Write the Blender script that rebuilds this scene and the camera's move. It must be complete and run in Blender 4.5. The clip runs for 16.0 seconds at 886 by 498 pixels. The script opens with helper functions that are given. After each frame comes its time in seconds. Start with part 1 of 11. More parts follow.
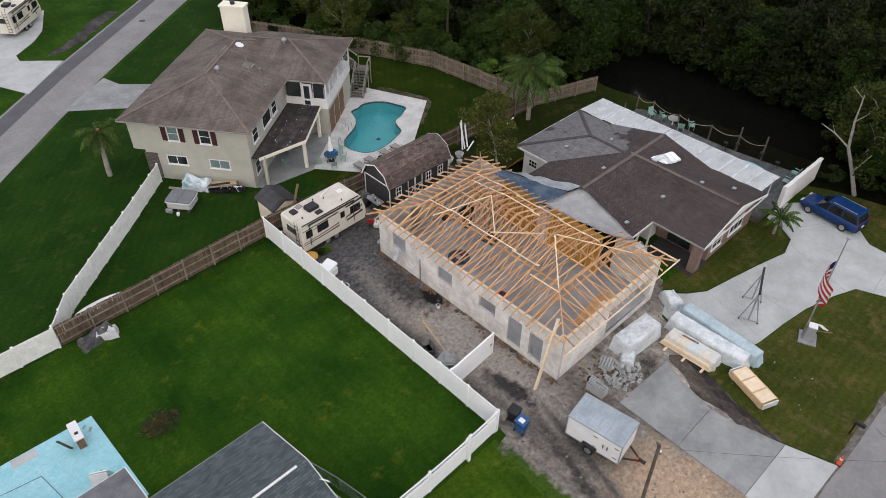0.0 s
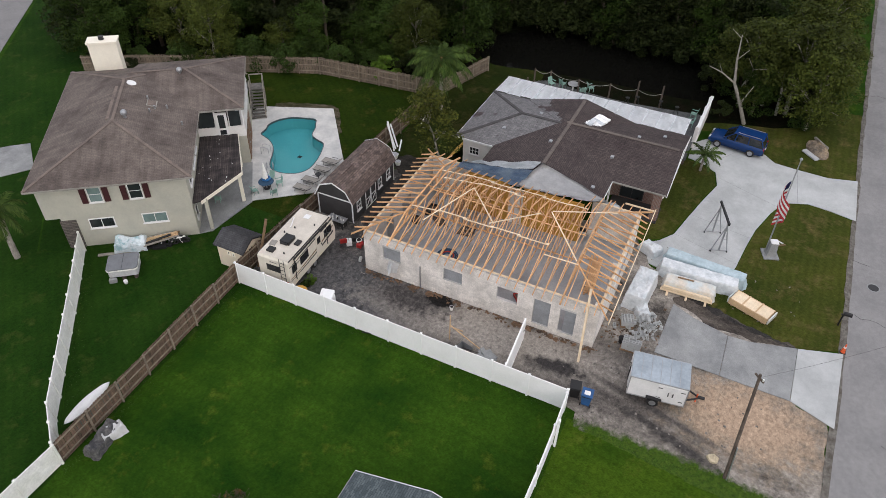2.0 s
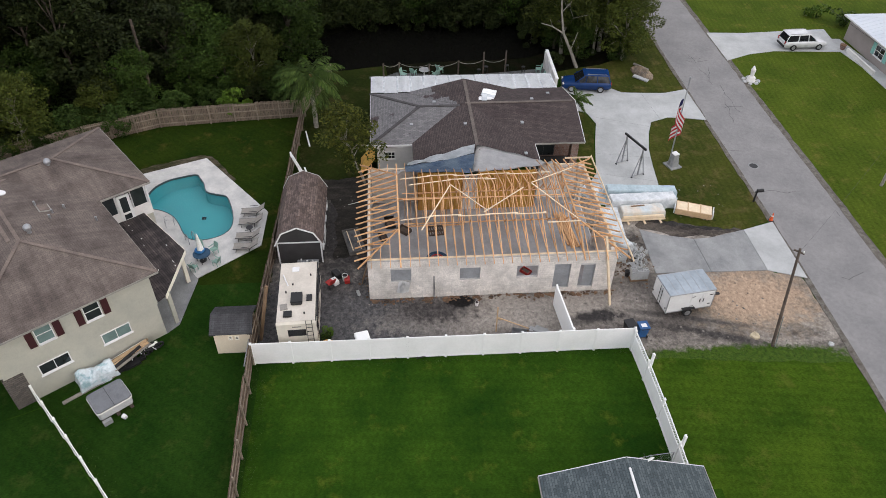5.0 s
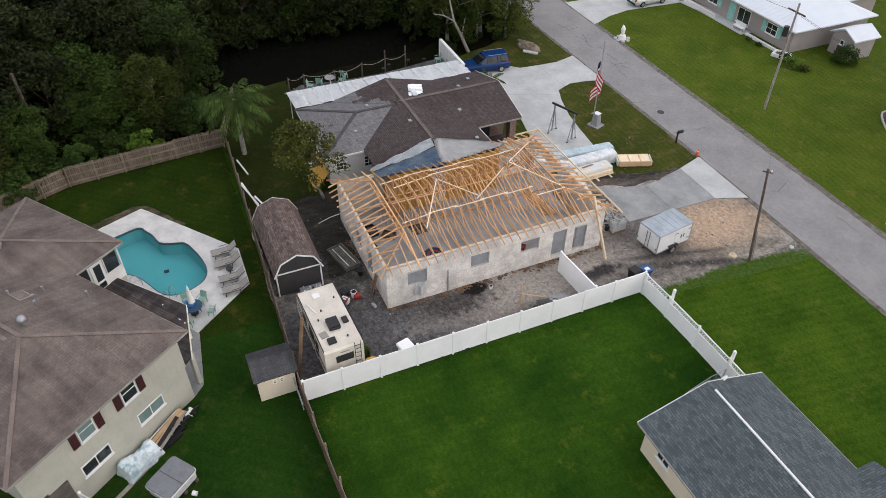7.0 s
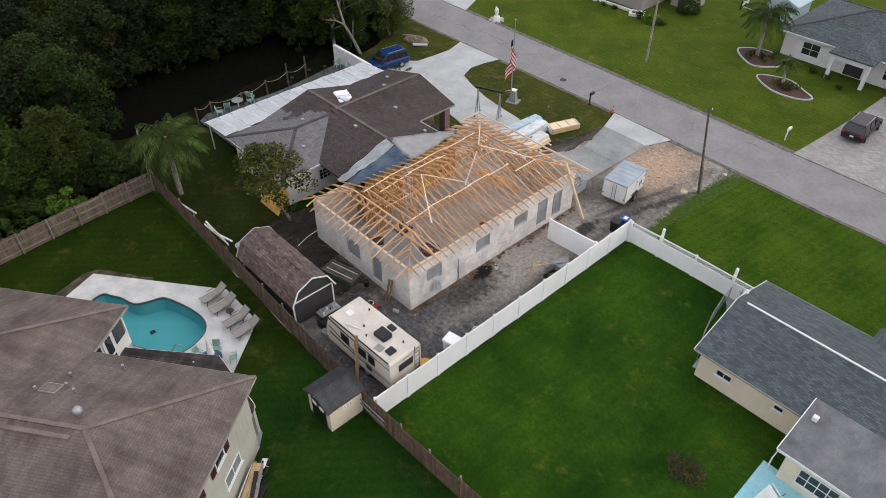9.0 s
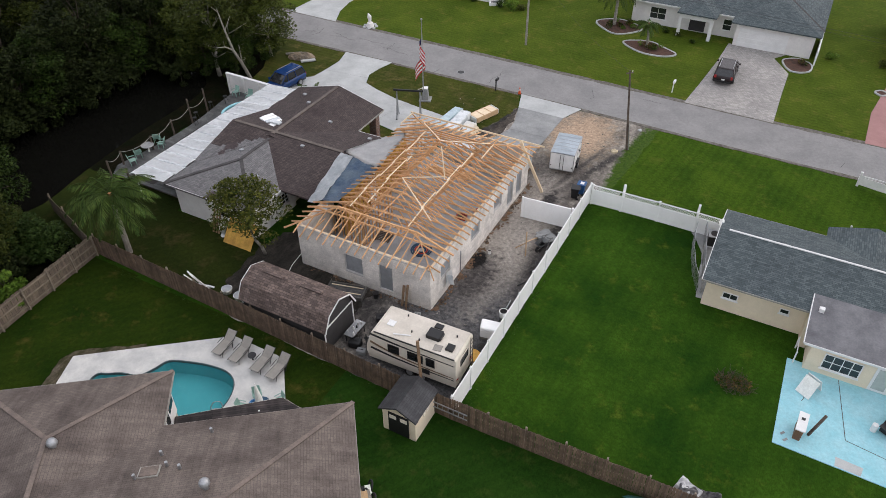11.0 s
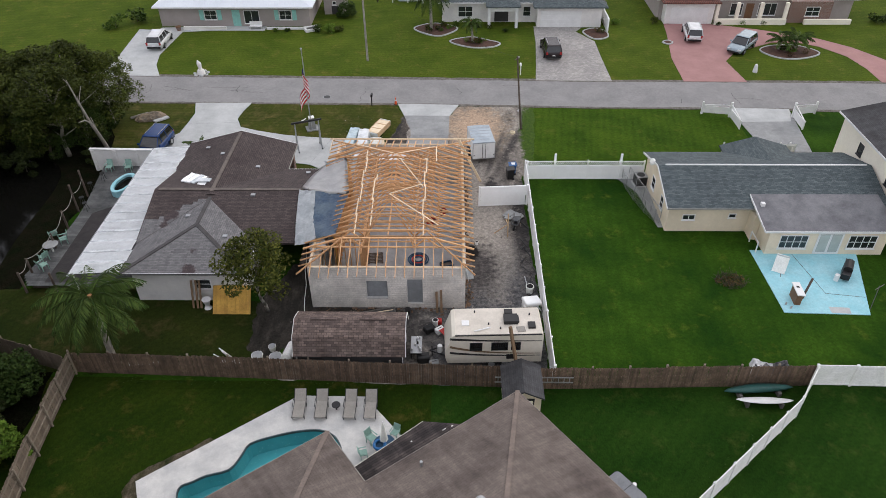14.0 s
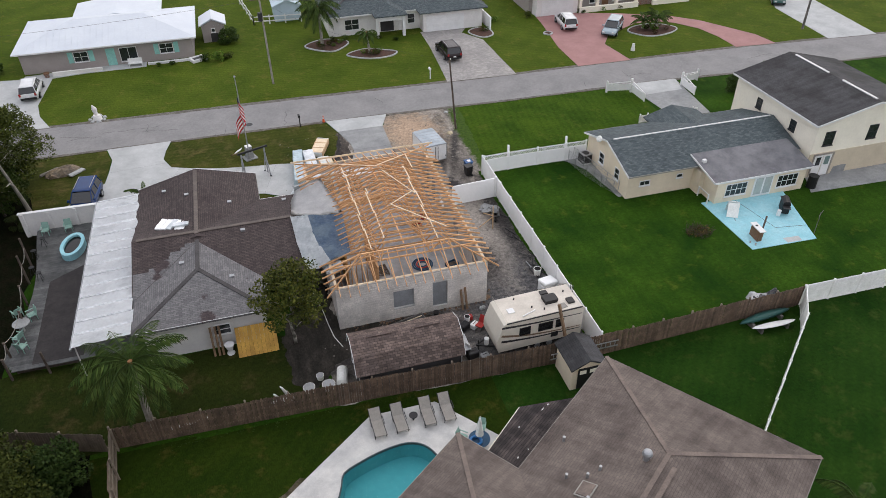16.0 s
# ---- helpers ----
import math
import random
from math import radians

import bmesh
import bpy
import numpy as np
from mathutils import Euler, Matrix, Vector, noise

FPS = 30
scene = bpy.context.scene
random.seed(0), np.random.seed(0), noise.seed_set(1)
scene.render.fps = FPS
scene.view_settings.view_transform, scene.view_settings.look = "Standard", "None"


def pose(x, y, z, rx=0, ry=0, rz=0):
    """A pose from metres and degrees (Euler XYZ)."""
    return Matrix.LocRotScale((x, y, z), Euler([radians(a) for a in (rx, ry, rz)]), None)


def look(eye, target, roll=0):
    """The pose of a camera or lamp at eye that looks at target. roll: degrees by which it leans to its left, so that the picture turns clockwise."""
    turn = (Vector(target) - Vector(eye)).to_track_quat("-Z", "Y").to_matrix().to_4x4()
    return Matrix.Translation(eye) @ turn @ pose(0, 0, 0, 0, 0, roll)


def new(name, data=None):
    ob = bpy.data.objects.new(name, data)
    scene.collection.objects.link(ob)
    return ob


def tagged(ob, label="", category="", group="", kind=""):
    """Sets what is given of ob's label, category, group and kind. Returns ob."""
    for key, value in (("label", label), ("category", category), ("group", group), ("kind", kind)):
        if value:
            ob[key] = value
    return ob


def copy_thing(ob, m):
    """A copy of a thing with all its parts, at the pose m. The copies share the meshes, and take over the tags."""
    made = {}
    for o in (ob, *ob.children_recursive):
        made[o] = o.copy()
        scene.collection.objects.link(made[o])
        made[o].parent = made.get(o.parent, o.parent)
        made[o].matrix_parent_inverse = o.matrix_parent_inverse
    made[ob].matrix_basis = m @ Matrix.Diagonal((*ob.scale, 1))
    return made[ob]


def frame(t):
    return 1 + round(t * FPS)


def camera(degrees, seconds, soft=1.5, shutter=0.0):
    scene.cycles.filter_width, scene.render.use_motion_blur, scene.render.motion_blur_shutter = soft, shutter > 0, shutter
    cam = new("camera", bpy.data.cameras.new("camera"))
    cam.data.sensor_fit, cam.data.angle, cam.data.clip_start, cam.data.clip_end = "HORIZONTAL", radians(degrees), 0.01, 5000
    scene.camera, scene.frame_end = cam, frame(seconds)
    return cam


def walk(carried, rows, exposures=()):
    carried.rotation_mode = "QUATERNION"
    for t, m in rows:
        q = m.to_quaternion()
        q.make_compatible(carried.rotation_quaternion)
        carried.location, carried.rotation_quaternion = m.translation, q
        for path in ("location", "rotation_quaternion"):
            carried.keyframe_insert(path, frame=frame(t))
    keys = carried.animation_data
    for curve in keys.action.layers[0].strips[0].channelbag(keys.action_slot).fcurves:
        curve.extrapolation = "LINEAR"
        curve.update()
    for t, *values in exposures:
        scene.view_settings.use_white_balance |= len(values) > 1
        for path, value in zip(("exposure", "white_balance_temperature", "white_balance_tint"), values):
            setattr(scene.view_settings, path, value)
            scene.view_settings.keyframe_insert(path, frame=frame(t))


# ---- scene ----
cam = camera(64.0, 16.0, soft=0.65)
EXPOSURE = 0.03
METRES, EYE, TILT, LEAN, TURN = 101.54, 35.56, 0.0, 0.0, -43.9
ROWS = [
    (0.0, 0.0, 0.0, 0.0, -0.25, -42.0, 0.28),
    (0.5, -0.0312, 0.0041, 0.0003, -5.11, -42.2, 0.15),
    (1.0, -0.0622, 0.0105, 0.0006, -10.13, -42.36, -0.02),
    (1.5, -0.093, 0.0198, 0.0009, -15.28, -42.55, -0.2),
    (2.0, -0.1227, 0.0314, 0.0011, -20.44, -42.69, -0.37),
    (2.5, -0.1514, 0.0448, 0.0012, -25.51, -42.77, -0.51),
    (3.0, -0.1788, 0.0607, 0.0016, -30.55, -42.83, -0.64),
    (3.5, -0.2048, 0.0783, 0.0015, -35.53, -42.87, -0.75),
    (4.0, -0.2297, 0.0983, 0.0015, -40.51, -42.86, -0.91),
    (6.5, -0.3251, 0.2204, -0.0011, -65.0, -42.39, -1.18),
    (7.0, -0.3383, 0.2485, -0.0023, -69.81, -42.29, -1.22),
    (7.5, -0.3493, 0.2775, -0.0037, -74.64, -42.18, -1.27),
    (8.0, -0.3579, 0.3074, -0.0051, -79.48, -42.02, -1.28),
    (8.5, -0.3642, 0.3379, -0.0071, -84.29, -41.8, -1.32),
    (9.0, -0.3685, 0.3685, -0.0093, -89.1, -41.53, -1.33),
    (11.5, -0.3538, 0.5217, -0.0169, -113.12, -39.79, -1.3),
    (12.0, -0.3436, 0.5514, -0.0186, -117.78, -39.34, -1.28),
    (12.5, -0.3312, 0.5804, -0.0201, -122.37, -38.89, -1.29),
    (13.0, -0.317, 0.608, -0.0216, -126.87, -38.42, -1.23),
    (13.5, -0.3011, 0.633, -0.0226, -131.04, -38.0, -1.26),
    (14.0, -0.2828, 0.6583, -0.0239, -135.37, -37.5, -1.23),
    (14.5, -0.262, 0.6819, -0.024, -139.68, -37.13, -1.17),
    (15.0, -0.2398, 0.704, -0.0245, -143.98, -36.8, -1.14),
    (15.5, -0.2154, 0.7243, -0.0248, -148.29, -36.52, -1.12),
    (16.0, -0.1901, 0.7428, -0.0256, -152.5, -36.24, -1.04),
]
# the fitted path, turned so that the ground lies level
LEVEL = pose(26.5, 0, 0) @ pose(0, 0, 0, 0.07, -1.49, 0) @ pose(-26.5, 0, 0)
walk(cam, [(t, LEVEL @ pose(0, 0, EYE, TILT, LEAN, TURN) @ pose(METRES * x, METRES * y, METRES * z, 90 + pitch, roll, yaw)) for t, x, y, z, yaw, pitch, roll in ROWS], [(0.0, EXPOSURE - 0.10, 6200, 12), (4.0, EXPOSURE, 6200, 12), (16.0, EXPOSURE, 6200, 12)])

# ---- light: a dull evening sky with a soft, low sun ----
SUN_ELEV, SUN_AZ = 34.0, 225.0
world = bpy.data.worlds.new("sky_world")
scene.world = world
world.use_nodes = True
_nt = world.node_tree
_sky = _nt.nodes.new("ShaderNodeTexSky")
_sky.sky_type = "NISHITA"
_sky.sun_disc = False
_sky.sun_elevation = radians(SUN_ELEV)
_sky.sun_rotation = radians(SUN_AZ)
_sky.air_density, _sky.dust_density, _sky.ozone_density = 1.0, 6.0, 1.0
_bg = _nt.nodes["Background"]
_bg.inputs[1].default_value = 0.15
# a thin, even cloud layer over the clear sky
_veil = _nt.nodes.new("ShaderNodeMix")
_veil.data_type = "RGBA"
_veil.inputs[0].default_value = 0.8
_veil.inputs[7].default_value = (7.75, 7.6, 7.75, 1.0)
_nt.links.new(_sky.outputs[0], _veil.inputs[6])
_nt.links.new(_veil.outputs[2], _bg.inputs[0])
sun = new("sun", bpy.data.lights.new("sun", "SUN"))
sun.data.energy, sun.data.angle, sun.data.color = 0.6, radians(120), (1.0, 0.96, 0.91)
_el, _az = radians(SUN_ELEV), radians(SUN_AZ)
sun.matrix_world = look((0, 0, 60), (-math.sin(_az) * math.cos(_el), -math.cos(_az) * math.cos(_el), 60 - math.sin(_el)))


# ---- materials ----
def _mat(name):
    m = bpy.data.materials.new(name)
    m.use_nodes = True
    nt = m.node_tree
    return m, nt, nt.nodes["Principled BSDF"]


def _noise(nt, vec, scale, detail=3.0, rough=0.6):
    n = nt.nodes.new("ShaderNodeTexNoise")
    n.inputs["Scale"].default_value = scale
    n.inputs["Detail"].default_value = detail
    n.inputs["Roughness"].default_value = rough
    if vec is not None:
        nt.links.new(vec, n.inputs["Vector"])
    return n.outputs["Fac"]


def _ramp(nt, fac, lo, hi, a=0.0, b=1.0):
    n = nt.nodes.new("ShaderNodeMapRange")
    n.inputs["From Min"].default_value, n.inputs["From Max"].default_value = lo, hi
    n.inputs["To Min"].default_value, n.inputs["To Max"].default_value = a, b
    nt.links.new(fac, n.inputs["Value"])
    return n.outputs["Result"]


def _mix(nt, fac, a, b, mode="MIX"):
    n = nt.nodes.new("ShaderNodeMix")
    n.data_type, n.blend_type = "RGBA", mode
    for key, v in ((0, fac), (6, a), (7, b)):
        if isinstance(v, tuple):
            n.inputs[key].default_value = (*v, 1.0)
        elif isinstance(v, (int, float)):
            n.inputs[key].default_value = v
        else:
            nt.links.new(v, n.inputs[key])
    return n.outputs[2]


def _grey(nt, fac):
    n = nt.nodes.new("ShaderNodeCombineColor")
    for i in range(3):
        nt.links.new(fac, n.inputs[i])
    return n.outputs[0]


def _bump(nt, height, bsdf, strength, dist):
    n = nt.nodes.new("ShaderNodeBump")
    n.inputs["Strength"].default_value, n.inputs["Distance"].default_value = strength, dist
    nt.links.new(height, n.inputs["Height"])
    nt.links.new(n.outputs[0], bsdf.inputs["Normal"])


def _pos(nt):
    return nt.nodes.new("ShaderNodeNewGeometry").outputs["Position"]


def _rand(nt):
    return nt.nodes.new("ShaderNodeObjectInfo").outputs["Random"]


def plain(name, c1, c2=None, rough=0.7, scale=1.2, fine=25.0, amount=0.18, bump=0.15, dist=0.01, metal=0.0, spread=(0.35, 0.65), vary=0.0, spec=0.4):
    """Two tones in broad patches, a fine grain over them, and a relief of the same grain."""
    m, nt, b = _mat(name)
    p = _pos(nt)
    c = _mix(nt, _ramp(nt, _noise(nt, p, scale, 4), *spread), c1, c2 or tuple(v * 0.8 for v in c1))
    c = _mix(nt, 1.0, c, _grey(nt, _ramp(nt, _noise(nt, p, (scale * fine) ** 0.5, 5, 0.7), 0.3, 0.7, 1 - amount * 0.6, 1 + amount * 0.6)), "MULTIPLY")
    g = _noise(nt, p, fine, 3)
    c = _mix(nt, 1.0, c, _grey(nt, _ramp(nt, g, 0.25, 0.75, 1 - amount, 1 + amount)), "MULTIPLY")
    if vary:
        c = _mix(nt, 1.0, c, _grey(nt, _ramp(nt, _rand(nt), 0, 1, 1 - vary, 1 + vary)), "MULTIPLY")
    nt.links.new(c, b.inputs["Base Color"])
    b.inputs["Roughness"].default_value, b.inputs["Metallic"].default_value = rough, metal
    b.inputs["Specular IOR Level"].default_value = spec
    if bump:
        _bump(nt, g, b, bump, dist)
    return m


def coursed(name, c1, c2, joint, w, h, gap, rough=0.85, stain=(1.0, 1.0, 1.0), stain_scale=0.35, stain_at=(0.45, 0.7), offset=0.5, bump=0.5, dist=0.01, amount=0.15, run=0.0):
    """Courses of small pieces (shingles, pavers, boards) laid along the face's own directions, with broad stains."""
    m, nt, b = _mat(name)
    uv = nt.nodes.new("ShaderNodeUVMap").outputs[0]
    p = _pos(nt)
    t = nt.nodes.new("ShaderNodeTexBrick")
    nt.links.new(uv, t.inputs["Vector"])
    t.offset = offset
    t.inputs["Color1"].default_value, t.inputs["Color2"].default_value, t.inputs["Mortar"].default_value = (*c1, 1), (*c2, 1), (*joint, 1)
    for key, v in (("Scale", 1.0), ("Mortar Size", gap), ("Mortar Smooth", 0.2), ("Bias", 0.0), ("Brick Width", w), ("Row Height", h)):
        t.inputs[key].default_value = v
    c = _mix(nt, _ramp(nt, _noise(nt, p, stain_scale, 5), *stain_at), t.outputs["Color"], _mix(nt, 1.0, t.outputs["Color"], stain, "MULTIPLY"))
    g = _noise(nt, p, 22, 3)
    c = _mix(nt, 1.0, c, _grey(nt, _ramp(nt, g, 0.25, 0.75, 1 - amount, 1 + amount)), "MULTIPLY")
    if run:
        s = nt.nodes.new("ShaderNodeMapping")
        s.inputs["Scale"].default_value = (2.2, 0.25, 1)
        nt.links.new(uv, s.inputs["Vector"])
        c = _mix(nt, 1.0, c, _grey(nt, _ramp(nt, _noise(nt, s.outputs[0], 1.0, 4), 0.3, 0.7, 1 - run, 1 + run)), "MULTIPLY")
    nt.links.new(c, b.inputs["Base Color"])
    b.inputs["Roughness"].default_value = rough
    b.inputs["Specular IOR Level"].default_value = 0.3
    inv = nt.nodes.new("ShaderNodeMath")
    inv.operation = "SUBTRACT"
    inv.inputs[0].default_value = 1.0
    nt.links.new(t.outputs["Fac"], inv.inputs[1])
    _bump(nt, inv.outputs[0], b, bump, dist)
    return m


def soil(name, tones, at=(0.40, 0.52, 0.62), scale=0.35, lumps=6.0, grain=24.0, rough=0.95, relief=0.06, drawn=(1.0, 0.4), spots=()):
    """Trodden earth: four tones from dark to light in ragged patches drawn out along y, clods and grit over them."""
    m, nt, b = _mat(name)
    p = _pos(nt)
    st = nt.nodes.new("ShaderNodeMapping")
    st.inputs["Scale"].default_value = (*drawn, 1.0)
    nt.links.new(p, st.inputs["Vector"])
    f = _noise(nt, st.outputs[0], scale, 9, 0.72)
    c = _mix(nt, _ramp(nt, f, at[0] - 0.05, at[0] + 0.03), tones[0], tones[1])
    c = _mix(nt, _ramp(nt, f, at[1] - 0.04, at[1] + 0.05), c, tones[2])
    c = _mix(nt, _ramp(nt, f, at[2] - 0.03, at[2] + 0.06), c, tones[3])
    for cx, cy, rx, ry, turn, tone_a, tone_b, soft, wander in spots:
        mp = nt.nodes.new("ShaderNodeMapping")
        mp.vector_type = "TEXTURE"
        mp.inputs["Location"].default_value = (cx, cy, 0)
        mp.inputs["Rotation"].default_value = (0, 0, radians(turn))
        mp.inputs["Scale"].default_value = (rx, ry, 1000.0)
        nt.links.new(p, mp.inputs["Vector"])
        ln = nt.nodes.new("ShaderNodeVectorMath")
        ln.operation = "LENGTH"
        nt.links.new(mp.outputs[0], ln.inputs[0])
        ad = nt.nodes.new("ShaderNodeMath")
        ad.operation = "ADD"
        nt.links.new(ln.outputs["Value"], ad.inputs[0])
        nt.links.new(_ramp(nt, _noise(nt, p, 1.3, 7, 0.7), 0.25, 0.75, -wander, wander), ad.inputs[1])
        tone = _mix(nt, _ramp(nt, _noise(nt, p, 3.0, 6, 0.75), 0.38, 0.62), tone_a, tone_b)
        c = _mix(nt, _ramp(nt, ad.outputs[0], 1.0 + soft, 1.0 - soft), c, tone)
    cl = _noise(nt, p, lumps, 6, 0.75)
    c = _mix(nt, 1.0, c, _grey(nt, _ramp(nt, cl, 0.3, 0.7, 0.6, 1.4)), "MULTIPLY")
    g = _noise(nt, p, grain, 3, 0.7)
    c = _mix(nt, 1.0, c, _grey(nt, _ramp(nt, g, 0.3, 0.7, 0.75, 1.25)), "MULTIPLY")
    nt.links.new(c, b.inputs["Base Color"])
    b.inputs["Roughness"].default_value = rough
    b.inputs["Specular IOR Level"].default_value = 0.2
    _bump(nt, cl, b, 0.9, relief)
    return m


def lawn(name, dark, light, dry, dryness, stripe, angle, width):
    """Mown grass: blades, tufts, broad patches, dry spots and faint mowing lanes."""
    m, nt, b = _mat(name)
    p = _pos(nt)
    c = _mix(nt, _ramp(nt, _noise(nt, p, 0.22, 5), 0.32, 0.68), dark, light)
    c = _mix(nt, _ramp(nt, _noise(nt, p, 0.55, 6, 0.7), dryness, dryness + 0.2), c, dry)
    mp = nt.nodes.new("ShaderNodeMapping")
    mp.inputs["Rotation"].default_value = (0, 0, radians(angle))
    nt.links.new(p, mp.inputs["Vector"])
    w = nt.nodes.new("ShaderNodeTexWave")
    w.wave_profile = "SIN"
    w.inputs["Scale"].default_value = 1.0 / (width * 6.2832) * 3.1416
    w.inputs["Distortion"].default_value, w.inputs["Detail"].default_value = 0.8, 2.0
    w.inputs["Detail Scale"].default_value = 1.0
    nt.links.new(mp.outputs[0], w.inputs["Vector"])
    c = _mix(nt, 1.0, c, _grey(nt, _ramp(nt, w.outputs["Fac"], 0, 1, 1 - stripe, 1 + stripe)), "MULTIPLY")
    tuft = _noise(nt, p, 4.0, 4, 0.7)
    c = _mix(nt, 1.0, c, _grey(nt, _ramp(nt, tuft, 0.3, 0.7, 0.78, 1.24)), "MULTIPLY")
    st = nt.nodes.new("ShaderNodeMapping")
    st.inputs["Rotation"].default_value = (0, 0, radians(angle))
    st.inputs["Scale"].default_value = (1, 0.35, 1)
    nt.links.new(p, st.inputs["Vector"])
    blade = _noise(nt, st.outputs[0], 16.0, 4, 0.75)
    c = _mix(nt, 1.0, c, _grey(nt, _ramp(nt, blade, 0.28, 0.72, 0.7, 1.3)), "MULTIPLY")
    nt.links.new(c, b.inputs["Base Color"])
    b.inputs["Roughness"].default_value = 0.9
    b.inputs["Specular IOR Level"].default_value = 0.04
    _bump(nt, blade, b, 0.5, 0.03)
    return m


def leafy(name, c1, c2, rough=0.6):
    """Leaves: each one of its own tone, with some light through them."""
    m, nt, b = _mat(name)
    isl = nt.nodes.new("ShaderNodeNewGeometry").outputs["Random Per Island"]
    c = _mix(nt, isl, c1, c2)
    c = _mix(nt, 1.0, c, _grey(nt, _ramp(nt, _rand(nt), 0, 1, 0.7, 1.3)), "MULTIPLY")
    c = _mix(nt, 1.0, c, _grey(nt, _ramp(nt, _noise(nt, _pos(nt), 0.7, 2), 0.3, 0.7, 0.65, 1.35)), "MULTIPLY")
    nt.links.new(c, b.inputs["Base Color"])
    b.inputs["Roughness"].default_value = rough
    b.inputs["Specular IOR Level"].default_value = 0.08
    return m


def glassy(name, tint, rough=0.03):
    """Clear glass or water: looked through along its tint, mirroring at its rim."""
    m, nt, b = _mat(name)
    nt.nodes.remove(b)
    out = nt.nodes["Material Output"]
    tr, gl, mx, fr = (nt.nodes.new("ShaderNode" + k) for k in ("BsdfTransparent", "BsdfGlossy", "MixShader", "LayerWeight"))
    tr.inputs[0].default_value = (*tint, 1)
    gl.inputs["Roughness"].default_value = rough
    fr.inputs["Blend"].default_value = 0.3
    pw = nt.nodes.new("ShaderNodeMath")
    pw.operation = "POWER"
    pw.inputs[1].default_value = 3.0
    nt.links.new(fr.outputs["Facing"], pw.inputs[0])
    nt.links.new(pw.outputs[0], mx.inputs[0])
    nt.links.new(tr.outputs[0], mx.inputs[1])
    nt.links.new(gl.outputs[0], mx.inputs[2])
    nt.links.new(mx.outputs[0], out.inputs[0])
    return m, nt, gl


def water(name, tint, wave):
    m, nt, gl = glassy(name, tint)
    bp = nt.nodes.new("ShaderNodeBump")
    bp.inputs["Strength"].default_value, bp.inputs["Distance"].default_value = 0.25, 0.03
    nt.links.new(_noise(nt, _pos(nt), wave, 3), bp.inputs["Height"])
    nt.links.new(bp.outputs[0], gl.inputs["Normal"])
    return m


M = {}
M["lawn"] = lawn("lawn_grass", (0.010, 0.034, 0.003), (0.032, 0.074, 0.006), (0.068, 0.092, 0.010), 0.57, 0.035, 4, 1.3)
M["lawn_dry"] = lawn("thin_dry_lawn", (0.030, 0.042, 0.008), (0.058, 0.066, 0.012), (0.105, 0.085, 0.03), 0.5, 0.06, 90, 0.9)
# thin brownish turf, with the shade of the trees put into its tones
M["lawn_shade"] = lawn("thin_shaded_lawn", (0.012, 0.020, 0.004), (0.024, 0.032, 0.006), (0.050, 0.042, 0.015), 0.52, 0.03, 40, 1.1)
M["lawn_side"] = lawn("deep_side_lawn", (0.008, 0.028, 0.003), (0.019, 0.048, 0.006), (0.040, 0.060, 0.012), 0.54, 0.05, 40, 1.1)
M["lawn_far"] = lawn("street_lawn", (0.044, 0.072, 0.007), (0.074, 0.104, 0.011), (0.115, 0.115, 0.022), 0.54, 0.06, 97, 0.9)
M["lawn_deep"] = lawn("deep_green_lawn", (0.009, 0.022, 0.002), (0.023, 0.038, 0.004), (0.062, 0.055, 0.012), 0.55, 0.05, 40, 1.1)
M["deck_wood"] = plain("dark_deck_board", (0.118, 0.120, 0.118), (0.060, 0.062, 0.062), rough=0.85, scale=0.9, fine=16, amount=0.3, vary=0.22)
# litter toned near black: the shade under the trees is in the colour
M["forest_floor"] = plain("tree_shaded_litter", (0.012, 0.010, 0.006), (0.005, 0.008, 0.003), rough=1.0, scale=0.8, fine=9, amount=0.6, bump=0.9, dist=0.15, spec=0.02)
M["asphalt"] = plain("worn_asphalt", (0.265, 0.258, 0.252), (0.20, 0.196, 0.195), rough=0.9, scale=0.35, fine=26, amount=0.17, bump=0.25, spread=(0.3, 0.7))
M["asphalt_dark"] = plain("newer_asphalt", (0.105, 0.105, 0.112), (0.085, 0.085, 0.092), rough=0.9, scale=0.5, fine=24, amount=0.15, bump=0.25)
M["tar"] = plain("tar_line", (0.085, 0.083, 0.08), rough=0.8)
M["gutter"] = plain("gutter_dirt", (0.085, 0.074, 0.060), (0.17, 0.158, 0.138), rough=0.95, scale=2.0, fine=20, amount=0.4, bump=0.4)
M["concrete"] = plain("pale_concrete", (0.48, 0.492, 0.485), (0.375, 0.385, 0.38), rough=0.85, scale=0.45, fine=16, amount=0.10)
M["concrete_grey"] = plain("grey_concrete", (0.31, 0.316, 0.312), (0.215, 0.221, 0.222), rough=0.85, scale=0.6, fine=14, amount=0.16)
M["concrete_new"] = plain("fresh_slab", (0.37, 0.375, 0.38), (0.26, 0.265, 0.27), rough=0.8, scale=0.5, fine=12, amount=0.1)
M["deck_stone"] = plain("pool_surround", (0.62, 0.61, 0.58), (0.46, 0.46, 0.45), rough=0.8, scale=0.8, fine=20, amount=0.1)
M["dirt"] = soil("bare_wet_dirt", ((0.060, 0.056, 0.053), (0.140, 0.127, 0.118), (0.205, 0.187, 0.168), (0.30, 0.27, 0.24)), (0.40, 0.48, 0.58), 0.5)
